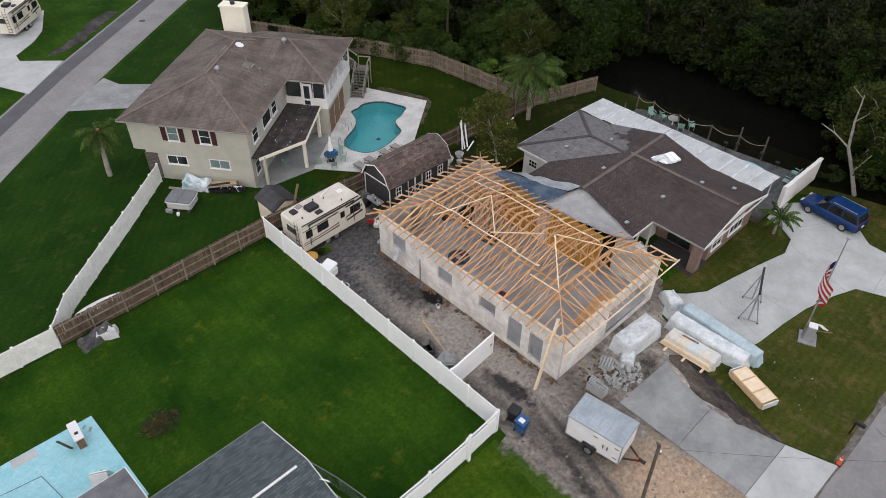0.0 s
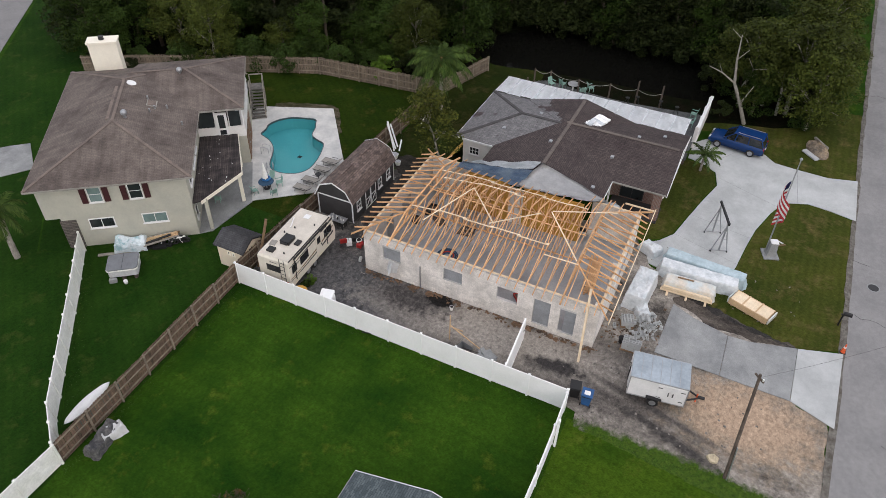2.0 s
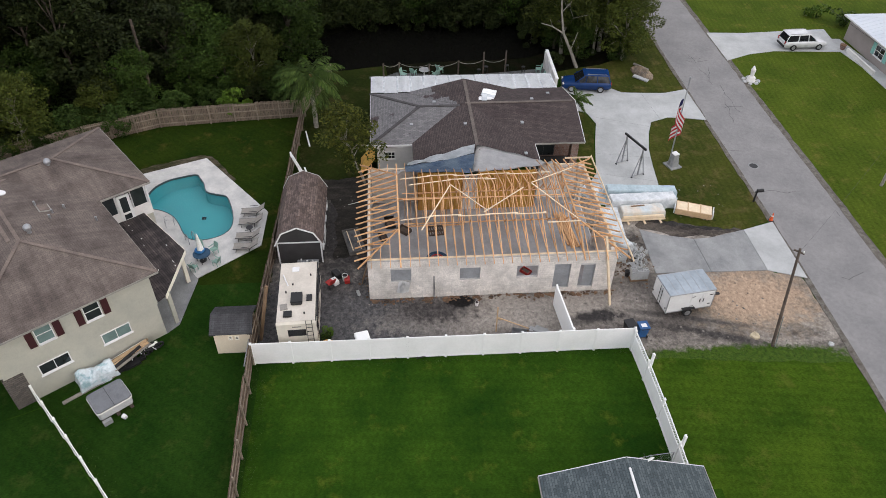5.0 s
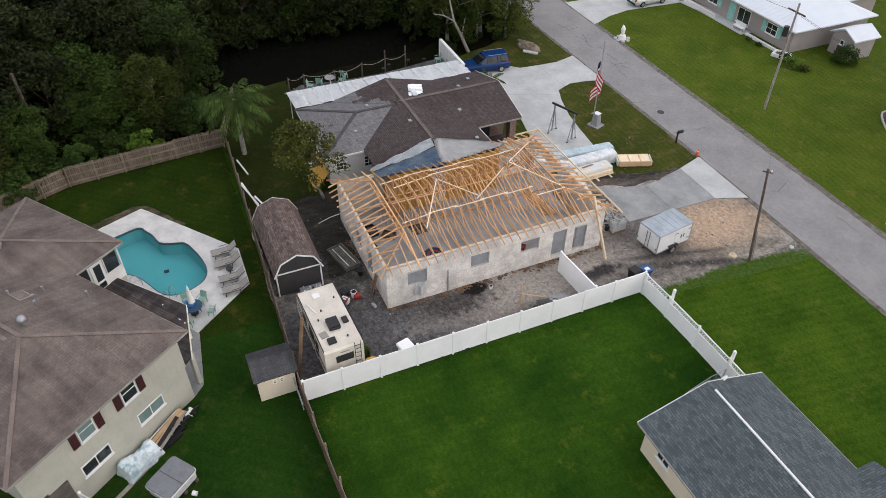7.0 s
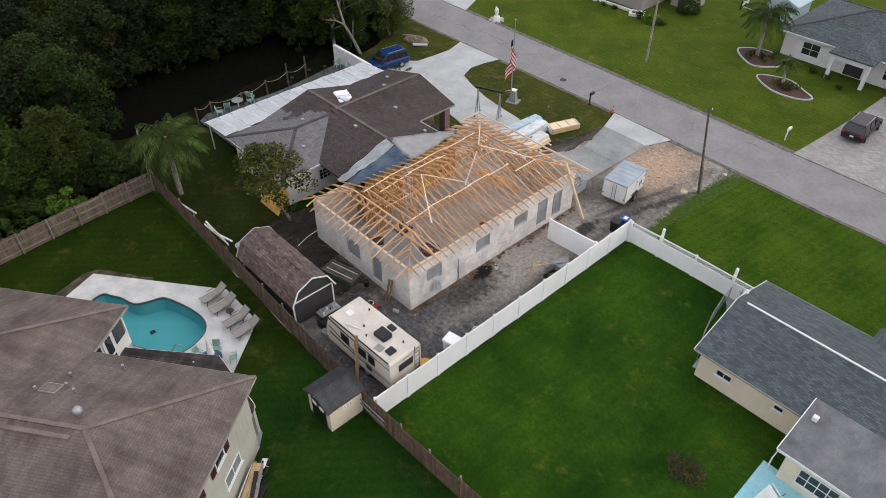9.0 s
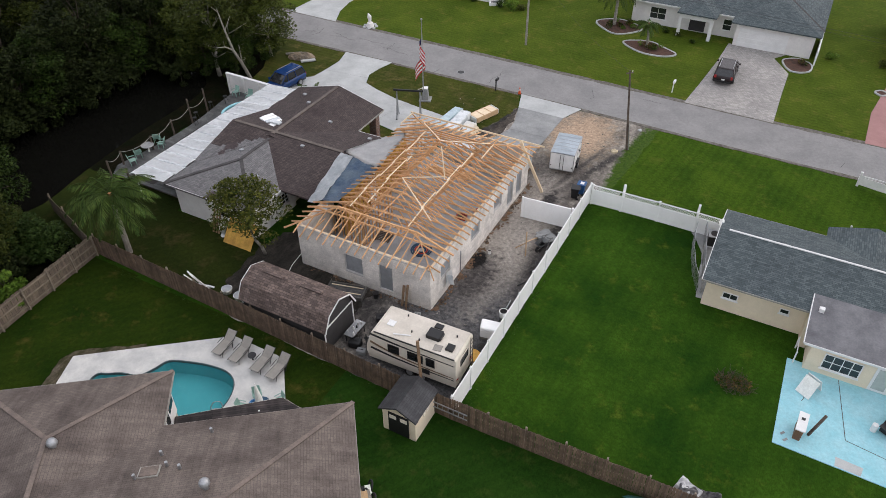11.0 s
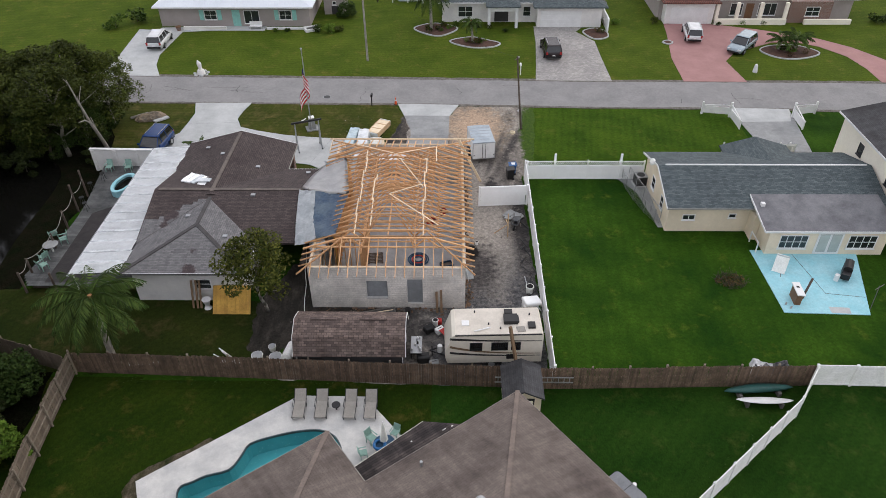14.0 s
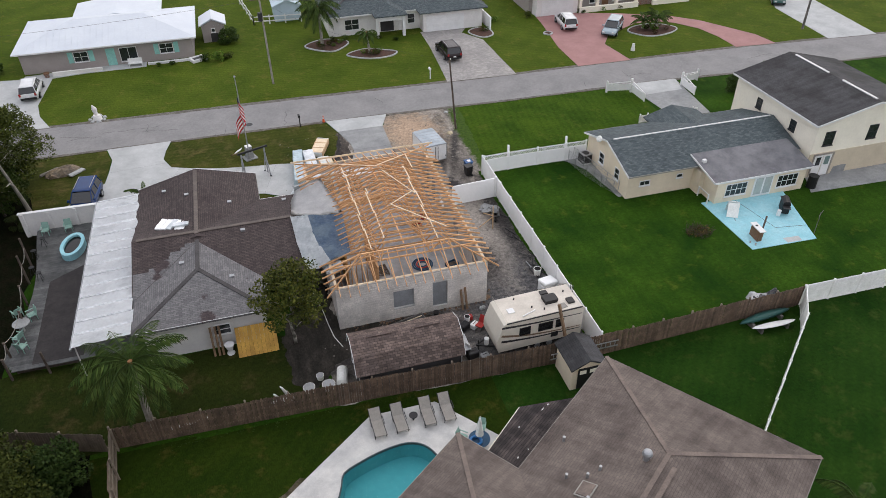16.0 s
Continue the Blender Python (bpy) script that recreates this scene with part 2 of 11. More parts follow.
M["plot"] = soil("churned_plot", ((0.050, 0.045, 0.040), (0.150, 0.134, 0.117), (0.262, 0.236, 0.205), (0.39, 0.355, 0.31)), (0.41, 0.48, 0.57), 0.6, 4.0, drawn=(1.0, 0.55), spots=(
    (22.0, 12.0, 3.4, 4.6, 0, (0.080, 0.071, 0.064), (0.150, 0.133, 0.118), 0.45, 0.6),
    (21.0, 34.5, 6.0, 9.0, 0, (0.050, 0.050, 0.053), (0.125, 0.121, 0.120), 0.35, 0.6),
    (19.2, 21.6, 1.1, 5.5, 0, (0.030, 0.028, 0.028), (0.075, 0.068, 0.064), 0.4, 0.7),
    (22.0, 20.5, 1.5, 8.0, 2, (0.28, 0.252, 0.222), (0.35, 0.318, 0.28), 0.5, 0.6),
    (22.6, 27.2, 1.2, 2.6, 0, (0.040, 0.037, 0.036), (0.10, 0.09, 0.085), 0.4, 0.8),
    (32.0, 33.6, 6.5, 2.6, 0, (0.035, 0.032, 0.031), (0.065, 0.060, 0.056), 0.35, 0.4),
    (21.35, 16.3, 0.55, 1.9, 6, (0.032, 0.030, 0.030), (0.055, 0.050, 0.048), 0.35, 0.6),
    # pit by the wall: no hollow, its shade is put into the colour
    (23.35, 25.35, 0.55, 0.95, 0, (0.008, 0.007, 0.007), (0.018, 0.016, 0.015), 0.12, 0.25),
    (22.45, 4.9, 2.9, 4.3, 0, (0.20, 0.165, 0.125), (0.28, 0.22, 0.155), 0.45, 0.55),
    (22.6, 4.9, 2.3, 3.6, 0, (0.34, 0.245, 0.172), (0.46, 0.34, 0.24), 0.4, 0.6),
    (19.45, 9.4, 4.2, 0.32, 72, (0.042, 0.039, 0.037), (0.075, 0.068, 0.063), 0.5, 0.8),
    (20.9, 10.4, 4.0, 0.22, 76, (0.06, 0.055, 0.052), (0.10, 0.09, 0.083), 0.5, 0.8),
    (17.1, 7.4, 1.2, 7.6, -2, (0.030, 0.066, 0.005), (0.052, 0.092, 0.008), 0.16, 0.35)))
M["dirt_dark"] = soil("dark_damp_soil", ((0.018, 0.017, 0.017), (0.030, 0.028, 0.027), (0.045, 0.041, 0.038), (0.075, 0.068, 0.06)), (0.42, 0.52, 0.62), 1.2, 8.0)
M["dirt_damp"] = soil("damp_dirt", ((0.026, 0.024, 0.024), (0.045, 0.042, 0.040), (0.070, 0.064, 0.060), (0.11, 0.10, 0.09)), (0.42, 0.52, 0.60), 0.9, 7.0)
M["mulch_thin"] = soil("wood_chips_trodden_into_dirt", ((0.10, 0.088, 0.076), (0.16, 0.135, 0.108), (0.24, 0.19, 0.135), (0.36, 0.275, 0.175)), (0.40, 0.48, 0.56), 0.9, 7.0, 16.0, drawn=(1.0, 1.0))
M["plastic_tan"] = plain("plastic_over_tan_board", (0.64, 0.57, 0.47), (0.56, 0.63, 0.65), rough=0.3, scale=0.9, fine=6, amount=0.10, bump=0.3, dist=0.03)
M["rock_tan"] = plain("yellow_rock", (0.55, 0.47, 0.32), (0.42, 0.35, 0.24), rough=0.9, scale=3, fine=14, amount=0.2)
M["mulch"] = soil("tan_wood_chips", ((0.17, 0.135, 0.11), (0.31, 0.222, 0.158), (0.41, 0.295, 0.205), (0.51, 0.38, 0.27)), (0.37, 0.45, 0.58), 0.8, 7.0, 16.0, drawn=(1.0, 1.0))
M["bed"] = plain("red_brown_mulch", (0.10, 0.05, 0.035), (0.06, 0.035, 0.025), rough=0.95, scale=2, fine=20, amount=0.4, bump=0.8, dist=0.03)
M["block"] = plain("parged_concrete_block", (0.82, 0.775, 0.72), (0.56, 0.53, 0.49), rough=0.92, scale=0.8, fine=11, amount=0.17, bump=0.4, dist=0.012, vary=0.07, spread=(0.3, 0.66))
M["joint"] = plain("block_mortar", (0.56, 0.55, 0.53), (0.46, 0.45, 0.44), rough=0.95)
M["lumber"] = plain("fresh_pine_lumber", (0.69, 0.42, 0.22), (0.58, 0.335, 0.16), rough=0.75, scale=1.2, fine=18, amount=0.14, vary=0.2)
M["lumber_pale"] = plain("pale_pine_board", (0.80, 0.67, 0.49), (0.72, 0.57, 0.38), rough=0.75, scale=1.2, fine=18, amount=0.1, vary=0.1)
M["lumber_tan"] = plain("tan_board", (0.60, 0.42, 0.25), (0.50, 0.34, 0.19), rough=0.75, scale=1.2, fine=16, amount=0.14, vary=0.1)
M["osb"] = plain("yellow_sheathing", (0.62, 0.37, 0.075), (0.48, 0.27, 0.06), rough=0.8, scale=1.0, fine=20, amount=0.2, vary=0.1)
M["fence_wood"] = plain("weathered_brown_picket", (0.165, 0.112, 0.076), (0.095, 0.066, 0.048), rough=0.9, scale=1.6, fine=16, amount=0.3, vary=0.28)
M["fence_grey"] = plain("weathered_grey_picket", (0.205, 0.162, 0.120), (0.145, 0.113, 0.085), rough=0.9, scale=1.6, fine=16, amount=0.2, vary=0.15)
M["fence_rail"] = plain("weathered_fence_rail", (0.27, 0.225, 0.17), (0.19, 0.155, 0.12), rough=0.9, scale=1.6, fine=16, amount=0.2, vary=0.15)
M["wood_grey"] = plain("silvered_wood", (0.16, 0.15, 0.135), (0.10, 0.095, 0.09), rough=0.9, scale=1.2, fine=16, amount=0.25, vary=0.15)
M["wood_pale"] = plain("pale_weathered_wood", (0.36, 0.33, 0.28), (0.25, 0.23, 0.20), rough=0.9, scale=1.2, fine=16, amount=0.2, vary=0.12)
M["pole_wood"] = plain("creosoted_pole", (0.125, 0.098, 0.078), (0.075, 0.058, 0.048), rough=0.9, scale=2, fine=20, amount=0.3)
M["post_wood"] = plain("old_brown_post", (0.24, 0.155, 0.09), (0.17, 0.11, 0.065), rough=0.85, scale=2, fine=20, amount=0.25)
M["vinyl"] = plain("white_vinyl", (0.92, 0.925, 0.915), (0.86, 0.87, 0.855), rough=0.5, scale=0.6, fine=8, amount=0.03, bump=0.03)
M["vinyl_old"] = plain("greening_white_paint", (0.88, 0.88, 0.84), (0.78, 0.79, 0.73), rough=0.7, scale=1.3, fine=9, amount=0.10)
M["white"] = plain("white_paint", (0.78, 0.78, 0.77), (0.70, 0.70, 0.69), rough=0.55, scale=1.0, fine=10, amount=0.05, bump=0.04)
M["stucco_tan"] = plain("pale_khaki_stucco", (0.47, 0.46, 0.385), (0.41, 0.405, 0.345), rough=0.9, scale=0.7, fine=30, amount=0.07, bump=0.3)
M["stucco_tan2"] = plain("tan_stucco", (0.60, 0.52, 0.39), (0.52, 0.45, 0.335), rough=0.9, scale=0.7, fine=30, amount=0.07, bump=0.3)
M["stucco_cream"] = plain("cream_stucco", (0.78, 0.68, 0.52), (0.71, 0.62, 0.47), rough=0.9, scale=0.7, fine=30, amount=0.06, bump=0.3)
M["stucco_pale"] = plain("ivory_stucco", (0.88, 0.83, 0.70), (0.82, 0.77, 0.65), rough=0.9, scale=0.7, fine=30, amount=0.06, bump=0.3)
M["stucco_white"] = plain("white_stucco", (0.80, 0.78, 0.75), (0.70, 0.68, 0.66), rough=0.9, scale=0.7, fine=30, amount=0.07, bump=0.3)
M["stucco_grey"] = plain("warm_grey_stucco", (0.36, 0.32, 0.30), (0.32, 0.285, 0.265), rough=0.9, scale=0.7, fine=30, amount=0.06, bump=0.3)
M["dark_wall"] = plain("dark_siding_and_porch_shade", (0.050, 0.048, 0.048), (0.038, 0.036, 0.036), rough=0.8, scale=1, fine=20, amount=0.1)
M["brick_wall"] = coursed("red_brown_brick", (0.22, 0.105, 0.075), (0.15, 0.075, 0.06), (0.30, 0.28, 0.25), 0.22, 0.075, 0.012)
M["stone_wall"] = coursed("grey_stone_veneer", (0.16, 0.14, 0.12), (0.09, 0.08, 0.075), (0.05, 0.045, 0.04), 0.35, 0.14, 0.02)
M["roof_tan"] = coursed("tan_brown_shingle", (0.166, 0.136, 0.117), (0.138, 0.113, 0.098), (0.104, 0.085, 0.075), 0.33, 0.14, 0.010, stain=(0.56, 0.54, 0.55), stain_scale=0.45, stain_at=(0.42, 0.66), run=0.22, bump=0.4, amount=0.24)
M["roof_brown"] = coursed("dark_brown_shingle", (0.091, 0.070, 0.066), (0.056, 0.044, 0.042), (0.028, 0.023, 0.022), 0.33, 0.14, 0.014, stain=(0.70, 0.66, 0.68), run=0.14)
M["roof_grey"] = coursed("grey_shingle", (0.196, 0.190, 0.190), (0.130, 0.127, 0.131), (0.090, 0.088, 0.090), 0.33, 0.14, 0.011, stain=(0.42, 0.33, 0.33), stain_scale=0.3, stain_at=(0.60, 0.63), run=0.14)
M["roof_cap"] = plain("ridge_shingle", (0.075, 0.070, 0.070), (0.055, 0.052, 0.052), rough=0.9, fine=14, amount=0.25)
M["roof_cap_brown"] = plain("brown_ridge_shingle", (0.150, 0.125, 0.108), (0.105, 0.088, 0.078), rough=0.9, fine=14, amount=0.25)
M["roof_cap_tan"] = plain("tan_ridge_shingle", (0.195, 0.155, 0.130), (0.135, 0.108, 0.094), rough=0.9, fine=14, amount=0.2)
M["roof_slate"] = coursed("slate_green_shingle", (0.112, 0.136, 0.142), (0.058, 0.075, 0.081), (0.044, 0.055, 0.060), 0.33, 0.14, 0.012, stain=(0.8, 0.8, 0.82), run=0.05, amount=0.32)
M["roof_dark"] = coursed("charcoal_shingle", (0.066, 0.066, 0.069), (0.052, 0.052, 0.055), (0.036, 0.036, 0.038), 0.33, 0.14, 0.010, stain=(0.55, 0.54, 0.53), stain_scale=0.3, stain_at=(0.46, 0.6), run=0.25, amount=0.2)
M["roof_shed"] = coursed("brown_shed_shingle", (0.200, 0.150, 0.128), (0.085, 0.064, 0.058), (0.060, 0.046, 0.042), 0.30, 0.16, 0.012, stain=(0.72, 0.7, 0.68), stain_scale=0.8, run=0.2)
M["trim_dull"] = plain("dull_eaves_trim", (0.34, 0.325, 0.29), (0.25, 0.24, 0.215), rough=0.7, scale=1.5, fine=12, amount=0.15)
M["shed_blue"] = plain("pale_blue_metal_siding", (0.46, 0.56, 0.62), (0.40, 0.50, 0.56), rough=0.55, scale=0.8, fine=8, amount=0.06, bump=0.05)
M["roof_flat"] = plain("worn_roll_roofing", (0.185, 0.185, 0.195), (0.105, 0.105, 0.115), rough=0.75, scale=0.6, fine=9, amount=0.15, bump=0.2)
M["roof_old"] = coursed("blackened_board_roof", (0.055, 0.045, 0.043), (0.026, 0.022, 0.022), (0.013, 0.011, 0.011), 3.0, 0.14, 0.012, stain=(2.2, 2.15, 2.1), stain_scale=0.9, stain_at=(0.5, 0.72), run=0.4)
M["roof_white"] = plain("white_metal_roof", (0.64, 0.68, 0.72), (0.58, 0.62, 0.67), rough=0.45, scale=0.3, fine=5, amount=0.03, bump=0.02)
M["roof_red"] = coursed("terracotta_tile", (0.20, 0.075, 0.052), (0.125, 0.052, 0.040), (0.065, 0.028, 0.022), 0.28, 0.33, 0.05, bump=1.0, dist=0.05, run=0.15)
M["awning"] = plain("weathered_white_panel", (0.86, 0.88, 0.89), (0.66, 0.68, 0.69), rough=0.55, scale=0.9, fine=6, amount=0.08, bump=0.05, spread=(0.5, 0.78))
M["awning_grime"] = plain("grimy_panel_lap", (0.70, 0.72, 0.735), (0.40, 0.42, 0.44), rough=0.6, scale=1.6, fine=6, amount=0.12, bump=0.05)
M["board_panel"] = plain("grey_opening_board", (0.30, 0.315, 0.33), (0.23, 0.24, 0.25), rough=0.7, scale=1.0, fine=12, amount=0.12)
M["dirt_mid"] = soil("dug_brown_dirt", ((0.034, 0.029, 0.026), (0.066, 0.056, 0.048), (0.105, 0.090, 0.076), (0.15, 0.13, 0.11)), (0.42, 0.52, 0.60), 0.9, 7.0)
M["turf_bare"] = soil("bare_trodden_turf", ((0.020, 0.026, 0.008), (0.045, 0.042, 0.020), (0.085, 0.070, 0.046), (0.13, 0.11, 0.085)), (0.42, 0.52, 0.62), 1.4, 8.0)
M["clod"] = soil("orange_brown_clods", ((0.05, 0.042, 0.036), (0.11, 0.075, 0.05), (0.19, 0.115, 0.07), (0.26, 0.20, 0.15)), (0.40, 0.50, 0.6), 2.0, 9.0)
M["pavers"] = coursed("grey_pavers", (0.37, 0.352, 0.335), (0.26, 0.248, 0.236), (0.20, 0.19, 0.18), 0.3, 0.2, 0.014, stain=(1.25, 1.24, 1.22), stain_scale=0.5)
M["red_drive"] = plain("faded_red_concrete", (0.37, 0.20, 0.19), (0.31, 0.165, 0.155), rough=0.85, scale=0.5, fine=14, amount=0.08)
M["blue_paint"] = plain("flaking_blue_slab_paint", (0.27, 0.56, 0.63), (0.34, 0.60, 0.66), rough=0.75, scale=0.9, fine=8, amount=0.10, bump=0.1)
M["pane"] = plain("dark_window_glass", (0.018, 0.022, 0.024), (0.030, 0.036, 0.038), rough=0.06, scale=0.6, fine=3, amount=0.1, bump=0, spec=0.7)
M["pane_green"] = plain("window_glass_with_blind", (0.20, 0.28, 0.265), (0.13, 0.19, 0.18), rough=0.08, scale=0.6, fine=3, amount=0.1, bump=0, spec=0.7)
M["door_glass"] = plain("pale_curtained_glass", (0.46, 0.50, 0.47), (0.36, 0.40, 0.38), rough=0.1, scale=0.8, fine=4, amount=0.06, bump=0, spec=0.6)
M["lawn_mid"] = lawn("front_lawn_grass", (0.022, 0.052, 0.004), (0.052, 0.094, 0.007), (0.082, 0.104, 0.014), 0.56, 0.06, 8, 1.1)
M["shutter"] = plain("maroon_shutter", (0.060, 0.016, 0.018), rough=0.6, fine=30)
M["aqua"] = plain("aqua_shutter", (0.28, 0.58, 0.52), rough=0.6)
M["door_brown"] = plain("brown_door", (0.20, 0.105, 0.055), (0.16, 0.085, 0.045), rough=0.6)
M["black"] = plain("black_plastic", (0.016, 0.016, 0.017), rough=0.5, fine=20)
M["dark_metal"] = plain("dark_metal", (0.05, 0.05, 0.052), rough=0.5, metal=0.6)
M["steel"] = plain("galvanised_steel", (0.42, 0.43, 0.44), (0.34, 0.35, 0.36), rough=0.45, metal=0.7, fine=10, amount=0.08)
M["alu"] = plain("dull_aluminium_roof", (0.40, 0.455, 0.50), (0.31, 0.355, 0.39), rough=0.5, metal=0.3, scale=0.8, fine=6, amount=0.10)
M["rv_shell"] = plain("cream_fibreglass", (0.72, 0.67, 0.57), (0.66, 0.615, 0.52), rough=0.4, scale=0.8, fine=6, amount=0.04, bump=0.02)
M["rv_roof"] = plain("dusty_rubber_roof", (0.66, 0.61, 0.53), (0.55, 0.505, 0.435), rough=0.7, scale=0.8, fine=8, amount=0.07)
M["rv_stripe"] = plain("bronze_stripe", (0.20, 0.13, 0.075), rough=0.4)
M["rubber"] = plain("tyre_rubber", (0.022, 0.022, 0.023), rough=0.85, fine=40)
M["plastic_sheet"] = plain("cloudy_plastic_sheet", (0.72, 0.745, 0.76), (0.50, 0.54, 0.56), rough=0.3, scale=1.4, fine=6, amount=0.10, bump=0.35, dist=0.04)
M["plastic_blue"] = plain("bluish_plastic_sheet", (0.47, 0.57, 0.61), (0.36, 0.46, 0.50), rough=0.3, scale=1.4, fine=6, amount=0.10, bump=0.35, dist=0.04)
M["tarp_blue"] = plain("blue_tarpaulin", (0.06, 0.115, 0.21), (0.20, 0.27, 0.34), rough=0.35, scale=0.8, fine=6, amount=0.15, bump=0.6, dist=0.06)
M["tarp_grey"] = plain("silver_tarpaulin", (0.66, 0.66, 0.655), (0.52, 0.52, 0.525), rough=0.5, scale=1.5, fine=6, amount=0.12, bump=0.6, dist=0.06)
M["tarp_pale"] = plain("pale_blue_tarpaulin", (0.66, 0.73, 0.76), (0.34, 0.50, 0.54), rough=0.45, scale=1.6, fine=7, amount=0.14, bump=0.5, dist=0.05, spread=(0.5, 0.62))
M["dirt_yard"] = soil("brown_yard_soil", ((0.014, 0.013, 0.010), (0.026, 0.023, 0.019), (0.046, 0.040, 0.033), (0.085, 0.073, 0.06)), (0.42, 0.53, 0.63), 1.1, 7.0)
M["tarp_dark"] = plain("dark_sheet", (0.055, 0.055, 0.06), (0.12, 0.115, 0.11), rough=0.7, scale=2.0, fine=8, amount=0.25, bump=0.5, dist=0.05)
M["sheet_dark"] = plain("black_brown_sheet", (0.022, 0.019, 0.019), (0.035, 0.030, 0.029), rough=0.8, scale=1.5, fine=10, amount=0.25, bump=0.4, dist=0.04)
M["car_blue"] = plain("dark_blue_car_paint", (0.007, 0.036, 0.135), (0.006, 0.030, 0.115), rough=0.25, bump=0, amount=0.02, spec=0.3)
M["car_black"] = plain("black_car_paint", (0.022, 0.014, 0.015), rough=0.25, bump=0, amount=0.02, spec=0.35)
M["car_white"] = plain("white_car_paint", (0.70, 0.71, 0.71), rough=0.25, bump=0, amount=0.02, spec=0.7)
M["car_silver"] = plain("pale_blue_car_paint", (0.30, 0.37, 0.41), rough=0.25, bump=0, amount=0.02, spec=0.7, metal=0.3)
M["car_glass"] = plain("tinted_car_glass", (0.014, 0.016, 0.018), rough=0.05, bump=0, spec=0.8)
M["red_lens"] = plain("red_lens", (0.35, 0.02, 0.02), rough=0.2, bump=0)
M["clear_lens"] = plain("clear_lens", (0.6, 0.6, 0.6), rough=0.15, bump=0)
M["red"] = plain("red_plastic", (0.42, 0.03, 0.025), rough=0.5)
M["orange"] = plain("orange_plastic", (0.75, 0.12, 0.035), rough=0.5)
M["green_plastic"] = plain("pale_green_plastic", (0.27, 0.42, 0.36), (0.22, 0.36, 0.30), rough=0.6)
M["kayak_green"] = plain("dark_teal_plastic", (0.020, 0.085, 0.075), rough=0.45)
M["blue_bin"] = plain("blue_plastic", (0.025, 0.10, 0.27), rough=0.5)
M["ring_blue"] = plain("blue_vinyl", (0.03, 0.17, 0.42), rough=0.35, bump=0)
M["dark_blue"] = plain("dark_blue_fabric", (0.035, 0.085, 0.15), rough=0.8)
M["taupe"] = plain("taupe_sling_fabric", (0.30, 0.28, 0.25), (0.26, 0.245, 0.22), rough=0.85)
M["grey_cover"] = plain("grey_vinyl_cover", (0.20, 0.21, 0.225), (0.165, 0.172, 0.185), rough=0.65)
M["tub_side"] = plain("pale_tub_panel", (0.55, 0.56, 0.56), rough=0.6)
M["flag_red"] = plain("flag_red_cloth", (0.55, 0.05, 0.06), rough=0.85)
M["flag_white"] = plain("flag_white_cloth", (0.85, 0.84, 0.83), rough=0.85)
M["flag_blue"] = plain("flag_blue_cloth", (0.03, 0.035, 0.12), rough=0.85)
M["pool_wall"] = plain("turquoise_pool_plaster", (0.125, 0.36, 0.385), (0.11, 0.325, 0.35), rough=0.7, scale=0.4, fine=3, amount=0.05, bump=0)
M["pool_edge"] = plain("dark_waterline_tile", (0.06, 0.085, 0.09), rough=0.4)
M["bark"] = plain("brown_bark", (0.085, 0.065, 0.048), (0.05, 0.04, 0.032), rough=0.95, scale=2, fine=14, amount=0.35, bump=0.8, dist=0.03)
M["palm_boot"] = plain("orange_brown_frond_base", (0.26, 0.125, 0.05), (0.14, 0.075, 0.035), rough=0.9, scale=3, fine=16, amount=0.35, bump=0.6, dist=0.03)
M["bark_pale"] = plain("pale_grey_bark", (0.30, 0.28, 0.24), (0.20, 0.185, 0.16), rough=0.95, scale=2, fine=14, amount=0.3, bump=0.6, dist=0.03)
M["palm_bark"] = plain("grey_palm_bark", (0.34, 0.315, 0.275), (0.24, 0.22, 0.19), rough=0.95, scale=2, fine=12, amount=0.3, bump=0.6, dist=0.03)
M["leaf_dark"] = leafy("dark_leaf", (0.010, 0.016, 0.005), (0.031, 0.040, 0.011))
M["leaf_mid"] = leafy("mid_green_leaf", (0.014, 0.031, 0.005), (0.044, 0.070, 0.012))
M["leaf_olive"] = leafy("olive_leaf", (0.030, 0.044, 0.008), (0.076, 0.090, 0.016))
M["leaf_young"] = leafy("yellowish_green_leaf", (0.022, 0.038, 0.006), (0.118, 0.122, 0.021))
M["leaf_bush"] = leafy("bush_leaf", (0.018, 0.038, 0.008), (0.048, 0.074, 0.016))
M["leaf_bright"] = leafy("bright_leaf", (0.052, 0.108, 0.012), (0.10, 0.155, 0.020))
M["leaf_palm"] = leafy("palm_leaf", (0.024, 0.050, 0.010), (0.070, 0.104, 0.022))
M["leaf_red"] = leafy("bronze_leaf", (0.055, 0.035, 0.014), (0.11, 0.075, 0.022))
M["pool_water"] = water("pool_water", (0.70, 0.965, 0.98), 1.6)
M["canal_water"] = plain("still_dark_water", (0.006, 0.006, 0.005), rough=0.08, fine=2, bump=0.05, spec=0.25)


# ---- building blocks ----
def B():
    return bmesh.new()


def box(bm, x0, y0, z0, x1, y1, z1):
    v = [bm.verts.new((x, y, z)) for z in (z0, z1) for x, y in ((x0, y0), (x1, y0), (x1, y1), (x0, y1))]
    for f in ((3, 2, 1, 0), (4, 5, 6, 7), (0, 1, 5, 4), (1, 2, 6, 5), (2, 3, 7, 6), (3, 0, 4, 7)):
        bm.faces.new([v[i] for i in f])
    return bm


